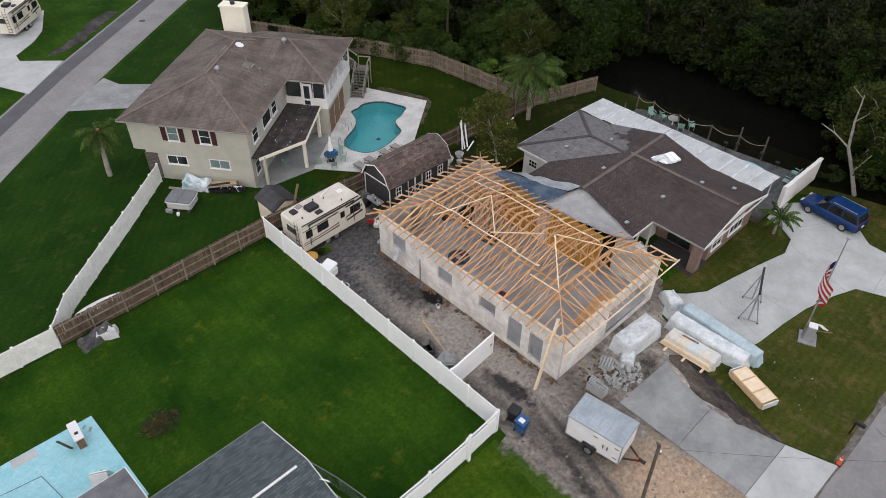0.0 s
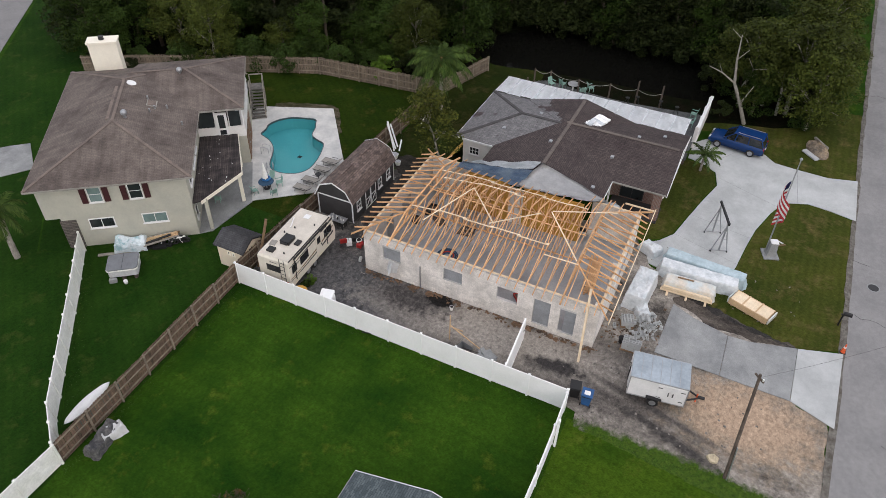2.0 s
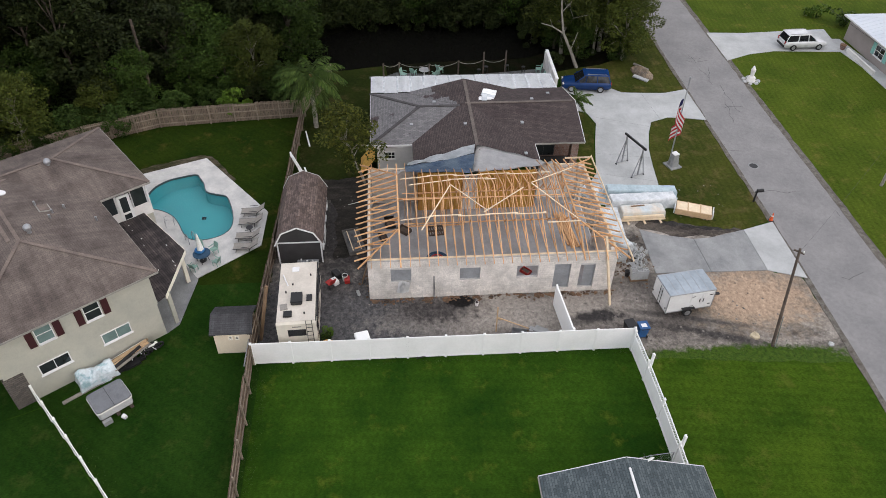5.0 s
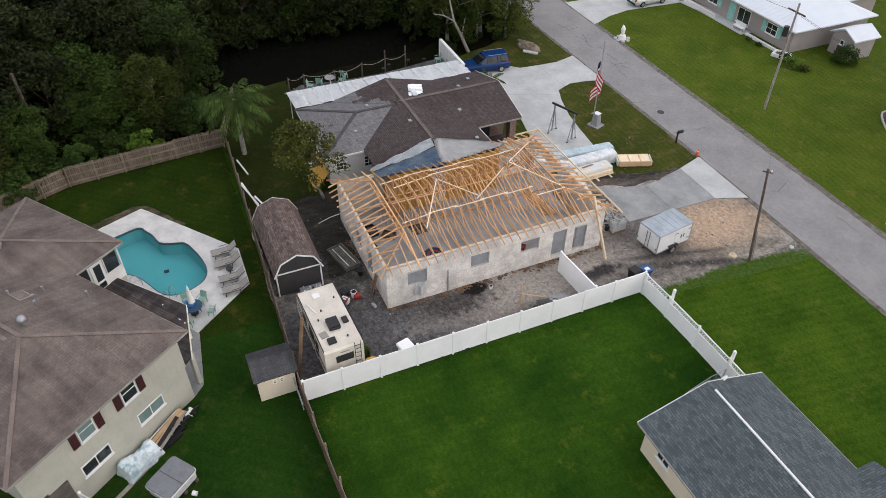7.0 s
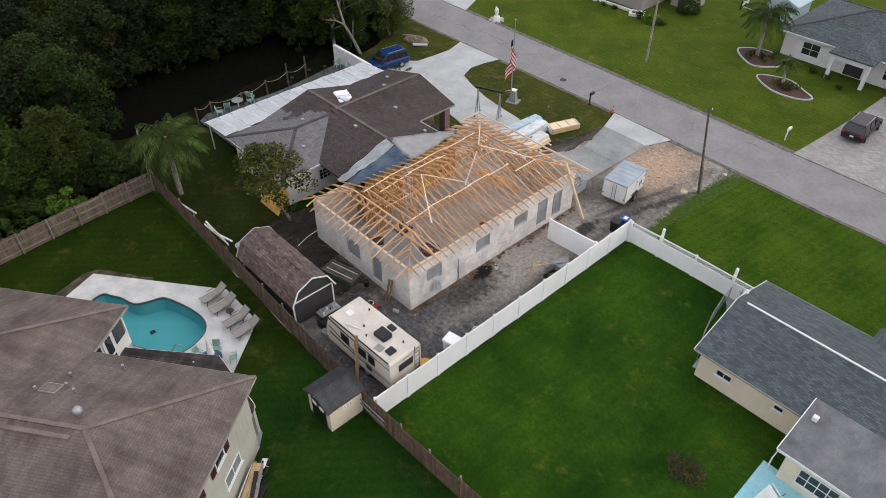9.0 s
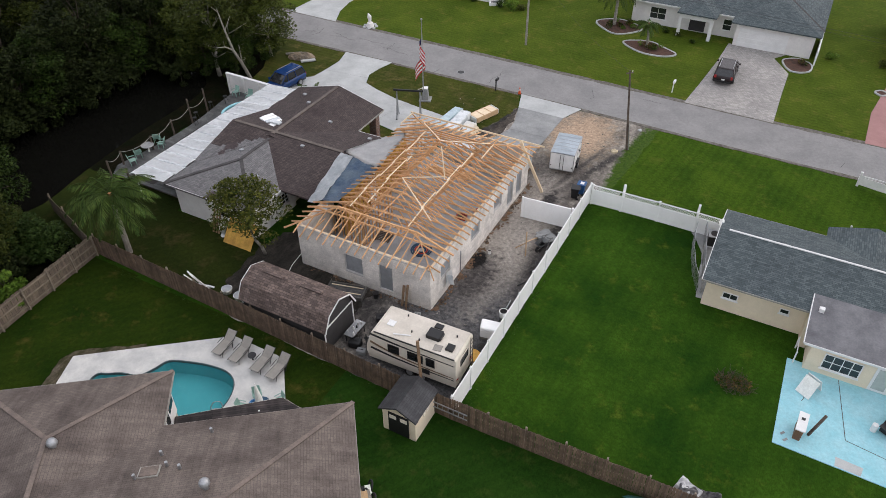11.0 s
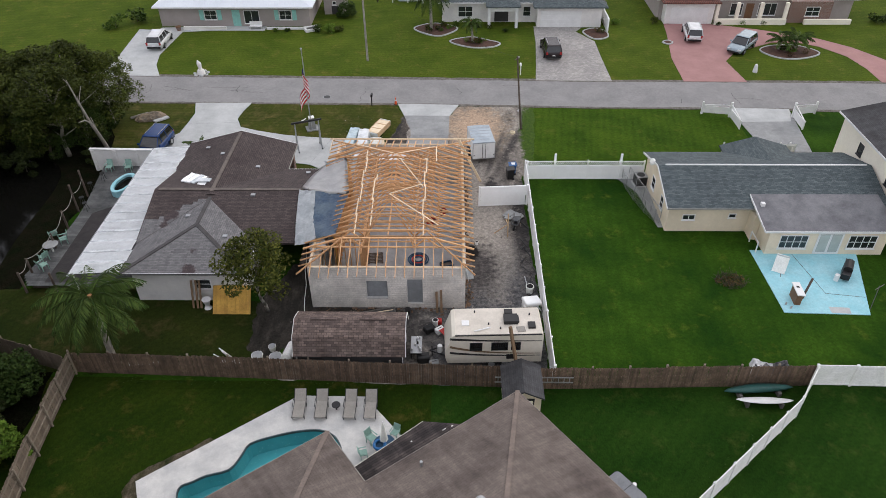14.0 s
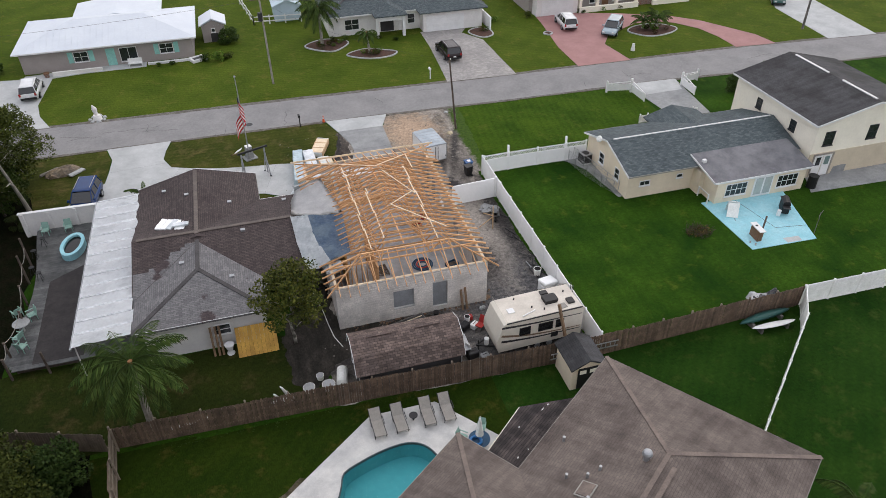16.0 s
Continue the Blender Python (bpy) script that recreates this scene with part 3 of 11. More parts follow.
def beam(bm, a, b, w, h, up=(0, 0, 1)):
    """A squared stick from a to b, w wide and h high."""
    a, b = Vector(a), Vector(b)
    d = (b - a).normalized()
    s = d.cross(Vector(up))
    s = (s if s.length > 1e-4 else d.cross(Vector((1, 0, 0)))).normalized()
    u = s.cross(d)
    v = [bm.verts.new(p + s * (i * w / 2) + u * (j * h / 2)) for p in (a, b) for i, j in ((-1, -1), (1, -1), (1, 1), (-1, 1))]
    for f in ((3, 2, 1, 0), (4, 5, 6, 7), (0, 1, 5, 4), (1, 2, 6, 5), (2, 3, 7, 6), (3, 0, 4, 7)):
        bm.faces.new([v[i] for i in f])
    return bm


def tube(bm, a, b, r0, r1=None, n=8):
    """A round bar from a to b that tapers from r0 to r1."""
    r1 = r0 if r1 is None else r1
    a, b = Vector(a), Vector(b)
    d = (b - a).normalized()
    s = d.cross(Vector((0, 0, 1)))
    s = (s if s.length > 1e-3 else d.cross(Vector((1, 0, 0)))).normalized()
    u = s.cross(d)
    rings = [[bm.verts.new(p + (s * math.cos(t) + u * math.sin(t)) * r) for t in (2 * math.pi * k / n for k in range(n))] for p, r in ((a, r0), (b, r1))]
    for k in range(n):
        bm.faces.new((rings[0][k], rings[0][(k + 1) % n], rings[1][(k + 1) % n], rings[1][k]))
    bm.faces.new(rings[0][::-1])
    bm.faces.new(rings[1])
    return bm


def pipe(bm, pts, r, n=6):
    """One unbroken round bar through the points."""
    pts = [Vector(p) for p in pts]
    rings = []
    for i, p in enumerate(pts):
        d = (pts[min(i + 1, len(pts) - 1)] - pts[max(i - 1, 0)]).normalized()
        s = d.cross(Vector((0, 0, 1)))
        s = (s if s.length > 1e-3 else d.cross(Vector((1, 0, 0)))).normalized()
        u = s.cross(d)
        rings.append([bm.verts.new(p + (s * math.cos(2 * math.pi * k / n) + u * math.sin(2 * math.pi * k / n)) * r) for k in range(n)])
    for a, b in zip(rings, rings[1:]):
        for k in range(n):
            bm.faces.new((a[k], a[(k + 1) % n], b[(k + 1) % n], b[k]))
    bm.faces.new(rings[0][::-1])
    bm.faces.new(rings[-1])
    return bm


def prism(bm, pts, z0, z1):
    """A flat outline, given counter-clockwise, stood up from z0 to z1."""
    lo = [bm.verts.new((x, y, z0)) for x, y in pts]
    hi = [bm.verts.new((x, y, z1)) for x, y in pts]
    n = len(pts)
    bm.faces.new(hi)
    bm.faces.new(lo[::-1])
    for k in range(n):
        bm.faces.new((lo[k], lo[(k + 1) % n], hi[(k + 1) % n], hi[k]))
    return bm


def extrude_y(bm, pts, y0, y1):
    """An outline in x and z, run along y."""
    a = [bm.verts.new((x, y0, z)) for x, z in pts]
    b = [bm.verts.new((x, y1, z)) for x, z in pts]
    n = len(pts)
    bm.faces.new(a)
    bm.faces.new(b[::-1])
    for k in range(n):
        bm.faces.new((a[(k + 1) % n], a[k], b[k], b[(k + 1) % n]))
    return bm


def ccw(pts):
    area = sum(p[0] * q[1] - q[0] * p[1] for p, q in zip(pts, pts[1:] + pts[:1]))
    return pts if area > 0 else pts[::-1]


def smooth(pts, k=5):
    """A closed, rounded outline through the points."""
    out, n = [], len(pts)
    for i in range(n):
        p0, p1, p2, p3 = (Vector(pts[(i + j) % n]) for j in (-1, 0, 1, 2))
        for s in range(k):
            t = s / k
            q = 0.5 * (2 * p1 + (p2 - p0) * t + (2 * p0 - 5 * p1 + 4 * p2 - p3) * t * t + (3 * p1 - p0 - 3 * p2 + p3) * t ** 3)
            out.append((q.x, q.y))
    return ccw(out)


def ragged(pts, step=0.5, amp=0.25, seed=1):
    """A closed outline whose sides wander a little."""
    out, n = [], len(pts)
    for i in range(n):
        a, b = Vector(pts[i]), Vector(pts[(i + 1) % n])
        d = b - a
        m = max(1, int(d.length / step))
        s = Vector((-d.y, d.x)).normalized()
        for k in range(m):
            p = a + d * (k / m)
            p = p + s * (amp * noise.noise((p.x * 0.9, p.y * 0.9, seed * 7.3)) + amp * 0.5 * noise.noise((p.x * 2.7, p.y * 2.7, seed * 3.1)))
            out.append((p.x, p.y))
    return ccw(out)


def finish(name, bm, material, smooth_shade=False):
    bm.normal_update()
    uv = bm.loops.layers.uv.new("UVMap")
    z = Vector((0, 0, 1))
    for f in bm.faces:
        n = f.normal
        u = Vector((1, 0, 0)) if abs(n.z) > 0.9995 else z.cross(n).normalized()
        v = n.cross(u)
        for l in f.loops:
            l[uv].uv = (l.vert.co.dot(u), l.vert.co.dot(v))
        f.smooth = smooth_shade
    me = bpy.data.meshes.new(name)
    bm.to_mesh(me)
    bm.free()
    me.materials.append(material)
    return me


def part(name, bm, material, parent, label="", smooth_shade=False):
    ob = new(name, finish(name, bm, material, smooth_shade))
    ob.parent = parent
    return tagged(ob, label)


def single(name, bm, material, label, category, kind="", group="", smooth_shade=False):
    return tagged(new(name, finish(name, bm, material, smooth_shade)), label, category, group, kind)


def thing(name, label, category, x=0.0, y=0.0, z=0.0, rz=0.0, group="", kind=""):
    ob = new(name)
    ob.empty_display_size = 0.3
    ob.matrix_basis = pose(x, y, z, 0, 0, rz)
    return tagged(ob, label, category, group, kind)


def sheet(name, pts, z, material, label, category, z0=-0.3):
    """A paved or bare patch of ground, let into the ground."""
    return single(name, prism(B(), ccw(pts), z0, z), material, label, category, "structure")


def wall(bm, length, height, thick, holes=(), z0=0.0):
    """A wall along x from 0, its outer face at y=0 and its back at y=thick, with holes (x0, x1, z0, z1) through it."""
    xs = sorted({0.0, length, *(h[0] for h in holes), *(h[1] for h in holes)})
    for a, b in zip(xs, xs[1:]):
        mid, z = (a + b) / 2, z0
        for h in sorted((h for h in holes if h[0] < mid < h[1]), key=lambda h: h[2]):
            if h[2] > z + 1e-4:
                box(bm, a, 0, z, b, thick, h[2])
            z = h[3]
        if z < height - 1e-4:
            box(bm, a, 0, z, b, thick, height)
    return bm


def roof(x0, x1, y0, y1, z, pitch, along="x", ends=(True, True), th=0.14, lip=0.3):
    """A solid roof over a rectangle of eaves at height z; the ridge runs along x or y, each end hipped (True) or a gable with a thin overhang."""
    bm = B()
    if along == "x":
        half, f = (y1 - y0) / 2, lambda s, w, h: (s, w, h)
        s0, s1, w0, w1 = x0, x1, y0, y1
    else:
        half, f = (x1 - x0) / 2, lambda s, w, h: (w, s, h)
        s0, s1, w0, w1 = y0, y1, x0, x1
    mid, top = (w0 + w1) / 2, z + half * pitch
    for end, sa, sb in ((0, s0, s0 + lip), (1, s1 - lip, s1)):
        if not ends[end]:
            for w in (w0, w1):
                v = [bm.verts.new(f(s, q, h - d)) for d in (0.12, 0.0) for s, q, h in ((sa, w, z), (sb, w, z), (sb, mid, top), (sa, mid, top))]
                for k in ((3, 2, 1, 0), (4, 5, 6, 7), (0, 1, 5, 4), (1, 2, 6, 5), (2, 3, 7, 6), (3, 0, 4, 7)):
                    bm.faces.new([v[i] for i in k])
    s0, s1 = s0 + (0 if ends[0] else lip), s1 - (0 if ends[1] else lip)
    r0, r1 = s0 + (half if ends[0] else 0), s1 - (half if ends[1] else 0)
    lo = [bm.verts.new(f(s, w, z - th)) for s, w in ((s0, w0), (s1, w0), (s1, w1), (s0, w1))]
    hi = [bm.verts.new(f(s, w, z)) for s, w in ((s0, w0), (s1, w0), (s1, w1), (s0, w1))]
    a, b = bm.verts.new(f(r0, mid, top)), bm.verts.new(f(r1, mid, top))
    for q in ((hi[0], hi[1], b, a), (hi[2], hi[3], a, b), (hi[3], hi[0], a), (hi[1], hi[2], b), lo[::-1]):
        bm.faces.new(q)
    for k in range(4):
        bm.faces.new((lo[k], lo[(k + 1) % 4], hi[(k + 1) % 4], hi[k]))
    bmesh.ops.remove_doubles(bm, verts=bm.verts[:], dist=0.001)
    bmesh.ops.recalc_face_normals(bm, faces=bm.faces[:])
    lines = [(f(r0, mid, top), f(r1, mid, top))]
    if ends[0]:
        lines += [(f(s0, w0, z), f(r0, mid, top)), (f(s0, w1, z), f(r0, mid, top))]
    if ends[1]:
        lines += [(f(s1, w0, z), f(r1, mid, top)), (f(s1, w1, z), f(r1, mid, top))]
    return bm, lines


def gable_panel(s, w0, w1, z, pitch, along="x", th=0.14):
    """The wall under a gable end, its faces at s - 0.02 and s + 0.02."""
    bm, mid = B(), (w0 + w1) / 2
    o, h = 0.35, z + 0.35 * pitch - 0.122
    pts = [(w0 + o, z - th), (w1 - o, z - th), (w1 - o, h), (mid, z + (w1 - w0) / 2 * pitch - 0.122), (w0 + o, h)]
    f = (lambda d, w, q: (s + d, w, q)) if along == "x" else (lambda d, w, q: (w, s + d, q))
    a, b = ([bm.verts.new(f(d, w, q)) for w, q in pts] for d in (-0.02, 0.02))
    bm.faces.new(a)
    bm.faces.new(b[::-1])
    for k in range(5):
        bm.faces.new((a[k], a[(k + 1) % 5], b[(k + 1) % 5], b[k]))
    bmesh.ops.recalc_face_normals(bm, faces=bm.faces[:])
    return bm


def caps(lines, w=0.28, h=0.05):
    bm = B()
    for a, b in lines:
        beam(bm, (a[0], a[1], a[2] + 0.012), (b[0], b[1], b[2] + 0.012), w, h)
    return bm


def fascia(pts, z, h=0.18, t=0.04):
    """Boards round an outline of eaves, their tops at z."""
    bm = B()
    n = len(pts)
    for i in range(n if n > 2 else 1):
        a, b = pts[i], pts[(i + 1) % n]
        beam(bm, (a[0], a[1], z - h / 2), (b[0], b[1], z - h / 2), t, h)
    return bm


def window_on(parent, m, w, h, glass="pane", frame_mat="white", rows=2, cols=1, kind_name="window", label="", sill=True):
    """A sash window of w by h, its lower middle at m, facing out along m's -y. Frame, panes and sill."""
    g = 0.06
    holder = part(kind_name, wall(B(), w, h, 0.07, [(g, w - g, g, h - g)]), M[frame_mat], parent, label)
    holder.matrix_basis = m @ pose(-w / 2, -0.05, 0)
    bm = B()
    for i in range(1, rows):
        box(bm, g, 0.005, h * i / rows - 0.02, w - g, 0.055, h * i / rows + 0.02)
    for i in range(1, cols):
        box(bm, w * i / cols - 0.02, 0.008, g, w * i / cols + 0.02, 0.052, h - g)
    if rows > 1 or cols > 1:
        part("glazing_bar", bm, M[frame_mat], holder)
    for i in range(rows):
        for j in range(cols):
            p = part("pane", box(B(), g + (w - 2 * g) * j / cols + 0.004, 0.03, g + (h - 2 * g) * i / rows + 0.004, g + (w - 2 * g) * (j + 1) / cols - 0.004, 0.046, g + (h - 2 * g) * (i + 1) / rows - 0.004), M[glass], holder)
    if sill:
        part("sill", box(B(), -0.05, -0.06, -0.07, w + 0.05, 0.04, -0.004), M[frame_mat], holder)
    return holder


def facing(x, y, z, heading):
    """A pose on a wall: -y of it looks along the compass heading (degrees from +x, counter-clockwise)."""
    return pose(x, y, z, 0, 0, heading + 90)


def smooth_rock(r):
    """A lumpy stone, flat below."""
    bm = B()
    bmesh.ops.create_icosphere(bm, subdivisions=2, radius=r)
    for v in bm.verts:
        v.co = v.co * (1 + 0.35 * noise.noise(v.co * 4.0 / r * 0.4))
        v.co.z = max(0.0, v.co.z * 0.7)
    return bm


# ---- the ground and what is laid on it ----
GX0, GX1, GY0, GY1 = -320, 420, -320, 420
# the ground sheet leaves out the pool's hollow
POOL = smooth([(35.1, 49.05), (35.9, 49.1), (36.7, 49.35), (37.8, 49.0), (38.7, 48.1), (39.1, 47.1), (39.35, 46.3), (39.25, 45.85), (38.75, 45.6), (38.1, 45.2), (36.95, 44.8), (36.5, 43.9), (36.2, 43.1), (35.1, 42.6), (33.7, 42.2), (32.4, 42.1), (31.5, 42.5), (31.0, 43.3), (30.8, 44.2), (31.0, 45.0), (31.7, 45.6), (32.9, 46.2), (33.8, 46.8), (34.5, 47.7), (34.85, 48.6)], 3)
bm = B()
PX0, PX1, PY0, PY1 = 26.0, 44.0, 39.0, 54.0
for x0, x1, y0, y1 in ((GX0, PX0, GY0, GY1), (PX1, GX1, GY0, GY1), (PX0, PX1, GY0, PY0), (PX0, PX1, PY1, GY1)):
    box(bm, x0, y0, -1.0, x1, y1, 0)
single("ground", bm, M["lawn"], "dark green mown lawn reaching to the distance", "ground", "structure")


def ring(outer, inner, z0, z1):
    """A slab with a hole in it."""
    bm = B()
    tris = []
    for z, flip in ((z1, False), (z0, True)):
        o = [bm.verts.new((x, y, z)) for x, y in outer]
        i = [bm.verts.new((x, y, z)) for x, y in inner]
        es = [bm.edges.new((vs[k], vs[(k + 1) % len(vs)])) for vs in (o, i) for k in range(len(vs))]
        bmesh.ops.triangle_fill(bm, edges=es, use_beauty=True)
        tris.append((o, i))
    for k in (0, 1):
        hi, lo = tris[0][k], tris[1][k]
        for j in range(len(hi)):
            bm.faces.new((lo[j], lo[(j + 1) % len(lo)], hi[(j + 1) % len(hi)], hi[j]))
    bmesh.ops.recalc_face_normals(bm, faces=bm.faces[:])
    return bm


DECK = ccw([(39.0, 52.0), (41.8, 45.6), (34.0, 39.55), (30.0, 39.6), (26.4, 44.0), (28.5, 46.0), (31.2, 47.8), (33.5, 50.3), (36.3, 52.3)])
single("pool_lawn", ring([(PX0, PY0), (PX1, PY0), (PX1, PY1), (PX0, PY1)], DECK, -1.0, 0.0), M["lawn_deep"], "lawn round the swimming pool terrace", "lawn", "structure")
single("pool_terrace", ring(DECK, POOL, -1.0, 0.06), M["deck_stone"], "pale stone terrace round the swimming pool", "terrace", "structure")

# swimming pool: basin, dark coping band, water, drain and hand rail
pool = thing("swimming_pool", "free-form turquoise swimming pool let into a pale terrace", "pool", 35, 45.5)
loc = [(x - 35, y - 45.5) for x, y in POOL]
bm = B()
n = len(loc)
top = [bm.verts.new((x, y, 0.0)) for x, y in loc]
low = [bm.verts.new((x * 0.97, y * 0.97, -1.05)) for x, y in loc]
for k in range(n):
    bm.faces.new((top[(k + 1) % n], top[k], low[k], low[(k + 1) % n]))
bm.faces.new(low)
part("basin", bm, M["pool_wall"], pool)
bm = B()
for k in range(n):
    a, b = loc[k], loc[(k + 1) % n]
    beam(bm, (a[0], a[1], 0.0), (b[0], b[1], 0.0), 0.06, 0.16)
part("waterline_tile", bm, M["pool_edge"], pool, "dark tile band at the water line")
bm = B()
bm.faces.new([bm.verts.new((x, y, -0.07)) for x, y in loc])
w = part("water_surface", bm, M["pool_water"], pool)
w.visible_shadow = False
part("drain", box(B(), -0.35, -0.85, -1.04, 0.0, -0.5, -1.025), M["black"], pool)
for s in (0, 0.5):
    part("hand_rail", pipe(B(), [(-2.6 + s, 1.5 + s * 0.3, 0.05), (-2.6 + s, 1.5 + s * 0.3, 0.7), (-2.5 + s, 1.3 + s * 0.3, 0.75), (-2.33 + s, 0.95 + s * 0.3, 0.6), (-2.3 + s, 0.9 + s * 0.3, -0.4)], 0.025), M["steel"], pool)


def strip(name, line, width, z, material, label, category):
    """A road along a line of points."""
    bm = B()
    pts = [Vector((*p, 0)) for p in line]
    rows = []
    for i, p in enumerate(pts):
        d = (pts[min(i + 1, len(pts) - 1)] - pts[max(i - 1, 0)]).normalized()
        s = Vector((-d.y, d.x, 0)) * width / 2
        rows.append((bm.verts.new(p + s + Vector((0, 0, z))), bm.verts.new(p - s + Vector((0, 0, z))), bm.verts.new(p - s - Vector((0, 0, 0.3))), bm.verts.new(p + s - Vector((0, 0, 0.3)))))
    for r, q in zip(rows, rows[1:]):
        for k in range(4):
            bm.faces.new((r[k], r[(k + 1) % 4], q[(k + 1) % 4], q[k]))
    bmesh.ops.recalc_face_normals(bm, faces=bm.faces[:])
    return single(name, bm, material, label, category, "structure")


# street along x, with a dirty gutter on both sides, and the lane behind the two-storey house
ROAD_S = [(-140, 3.4), (-60, -2.6), (-38, -4.3), (-22, -5.3), (-8, -5.55), (10, -5.7), (30, -6.3), (57, -6.95), (170, -9.6)]
ROAD_N = [(-140, 10.0), (-60, 4.0), (-38, 2.5), (-17, 1.6), (-8, 1.0), (10, 0.75), (30, 0.05), (57, -0.3), (170, -2.6)]


def beside(line, a, b):
    """A band along a line of points, from a to b metres north of it."""
    return [(x, y + a) for x, y in line] + [(x, y + b) for x, y in reversed(line)]


sheet("street_lawn", [(-140, -60), (170, -60)] + [(x, y - 0.3) for x, y in reversed(ROAD_S)], 0.02, M["lawn_far"], "light green mown lawn across the street", "lawn")
sheet("road", ROAD_S + ROAD_N[::-1], 0.03, M["asphalt"], "grey worn asphalt street with hairline cracks", "road")
sheet("gutter_south", ragged(beside(ROAD_S, -0.4, 0.2), 1.0, 0.12, 3), 0.036, M["gutter"], "dirt-filled gutter at the edge of the street", "gutter")
sheet("gutter_north", ragged(beside(ROAD_N, -0.12, 0.26), 1.0, 0.10, 5), 0.036, M["gutter"], "dirt-filled gutter at the edge of the street", "gutter")
LANE = [(-75, -0.5), (-35, 31.0), (4.5, 61.8), (11.9, 68.3), (18.7, 74.0), (34.8, 86.2), (60, 104.4), (90, 126)]
strip("lane", LANE, 5.8, 0.03, M["asphalt"], "asphalt lane beside the lawns", "road")
strip("lane_patch", [(x - 1.15, y + 1.35) for x, y in LANE], 1.7, 0.036, M["asphalt_dark"], "darker strip of newer asphalt along the lane", "road")
sheet("lane_ditch", ragged([(18.2, 80.3), (20.6, 80.5), (23.0, 81.6), (26.4, 84.4), (29.2, 86.6), (28.6, 87.8), (25.4, 86.0), (22.0, 82.8), (19.6, 81.2)], 0.3, 0.25, 23), 0.022, M["dirt_damp"], "dark damp ditch beside the lane", "soil")
mh = thing("manhole_cover", "round dark iron manhole cover in the lane", "manhole cover", 30.2, 82.2, 0.03)
part("lid", tube(B(), (0, 0, 0), (0, 0, 0.012), 0.36, n=20), M["dark_metal"], mh)
bm = B()
rng = random.Random(3)
for k in range(26):
    x, y = rng.uniform(-30, 75), rng.uniform(-5.8, 0.0)
    a = rng.choice((0.0, 0.1, 1.5, 1.6, -0.2))
    for j in range(rng.randint(3, 8)):
        b = a + rng.uniform(-0.5, 0.5)
        x2, y2 = x + 0.7 * math.cos(b), y + 0.5 * math.sin(b)
        if -5.9 < y2 < 0.2:
            beam(bm, (x, y, 0.03), (x2, y2, 0.03), 0.035, 0.008)
        x, y = x2, y2
single("road_crack", bm, M["tar"], "dark sealed cracks in the asphalt street", "crack", "stuff")
mh = thing("manhole_cover", "round dark iron manhole cover in the street", "manhole cover", 38.2, -1.6, 0.03)
part("lid", tube(B(), (0, 0, 0), (0, 0, 0.012), 0.36, n=20), M["dark_metal"], mh)
part("rim", ring([(0.45 * math.cos(k * 0.314), 0.45 * math.sin(k * 0.314)) for k in range(20)], [(0.37 * math.cos(k * 0.314), 0.37 * math.sin(k * 0.314)) for k in range(20)], 0.0, 0.008), M["concrete_grey"], mh)

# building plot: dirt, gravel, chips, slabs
sheet("building_plot", ragged([(18.75, 38.85), (35.6, 38.2), (36.2, 27), (36.6, 15.2), (33.4, 13.2), (31.4, 9.6), (29.6, 6.2), (30.2, 3.0), (25.0, 2.4), (24.4, 0.62), (21.5, 0.62), (16.4, 0.62), (17.0, 8.0), (17.6, 13.9), (18.7, 14.2), (18.75, 14.8)], 0.3, 0.18, 2), 0.012, M["plot"], "bare dirt of the building plot, churned and damp, a pit's shade painted in", "dirt")
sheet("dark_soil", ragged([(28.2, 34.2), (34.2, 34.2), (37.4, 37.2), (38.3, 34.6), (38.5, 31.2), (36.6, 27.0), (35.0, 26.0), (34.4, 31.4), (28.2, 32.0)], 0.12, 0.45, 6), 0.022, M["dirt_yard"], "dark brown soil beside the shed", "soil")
bm = B()
CLOD = B()
rng = random.Random(5)
for k in range(420):
    x, y = rng.uniform(18.9, 36.0), rng.uniform(3.0, 37.5)
    if 23.6 < x < 34.8 and 14.4 < y < 31.8 or (24.5 < x < 31 and y < 11.6) or (19.0 < x < 25.6 and 34 < y):
        continue
    s = rng.uniform(0.03, 0.09)
    q = [bm.verts.new((x + s * i * rng.uniform(0.6, 1.3), y + s * j * rng.uniform(0.6, 1.3), 0.0)) for i, j in ((-1, -1), (1, -1), (1, 1), (-1, 1))]
    tip = bm.verts.new((x + rng.uniform(-s, s) * 0.5, y + rng.uniform(-s, s) * 0.5, 0.04 + s * 0.6))
    for j in range(4):
        bm.faces.new((q[j], q[(j + 1) % 4], tip))
for k in range(0, 900, 2):
    # clods and crumbs of mortar heaped along the foot of the garden-side wall and by the street corner
    if k < 560:
        y = 15.0 + 1.55 * rng.randint(0, 10) + rng.gauss(0, 0.3)
        x = 23.84 - abs(rng.gauss(0, 0.22))
    elif k < 760:
        x, y = rng.gauss(26.6, 1.3), rng.gauss(12.9, 0.8)
    else:
        x, y = rng.uniform(24, 34), 31.6 + abs(rng.gauss(0, 0.25))
    s = rng.uniform(0.03, 0.11)
    q = [CLOD.verts.new((x + s * i * rng.uniform(0.6, 1.3), y + s * j * rng.uniform(0.6, 1.3), 0.0)) for i, j in ((-1, -1), (1, -1), (1, 1), (-1, 1))]
    tip = CLOD.verts.new((x + rng.uniform(-s, s) * 0.5, y + rng.uniform(-s, s) * 0.5, 0.03 + s * 0.7))
    for j in range(4):
        CLOD.faces.new((q[j], q[(j + 1) % 4], tip))
single("soil_clod", CLOD, M["clod"], "orange-brown clods and mortar crumbs along the new walls", "soil", "stuff")
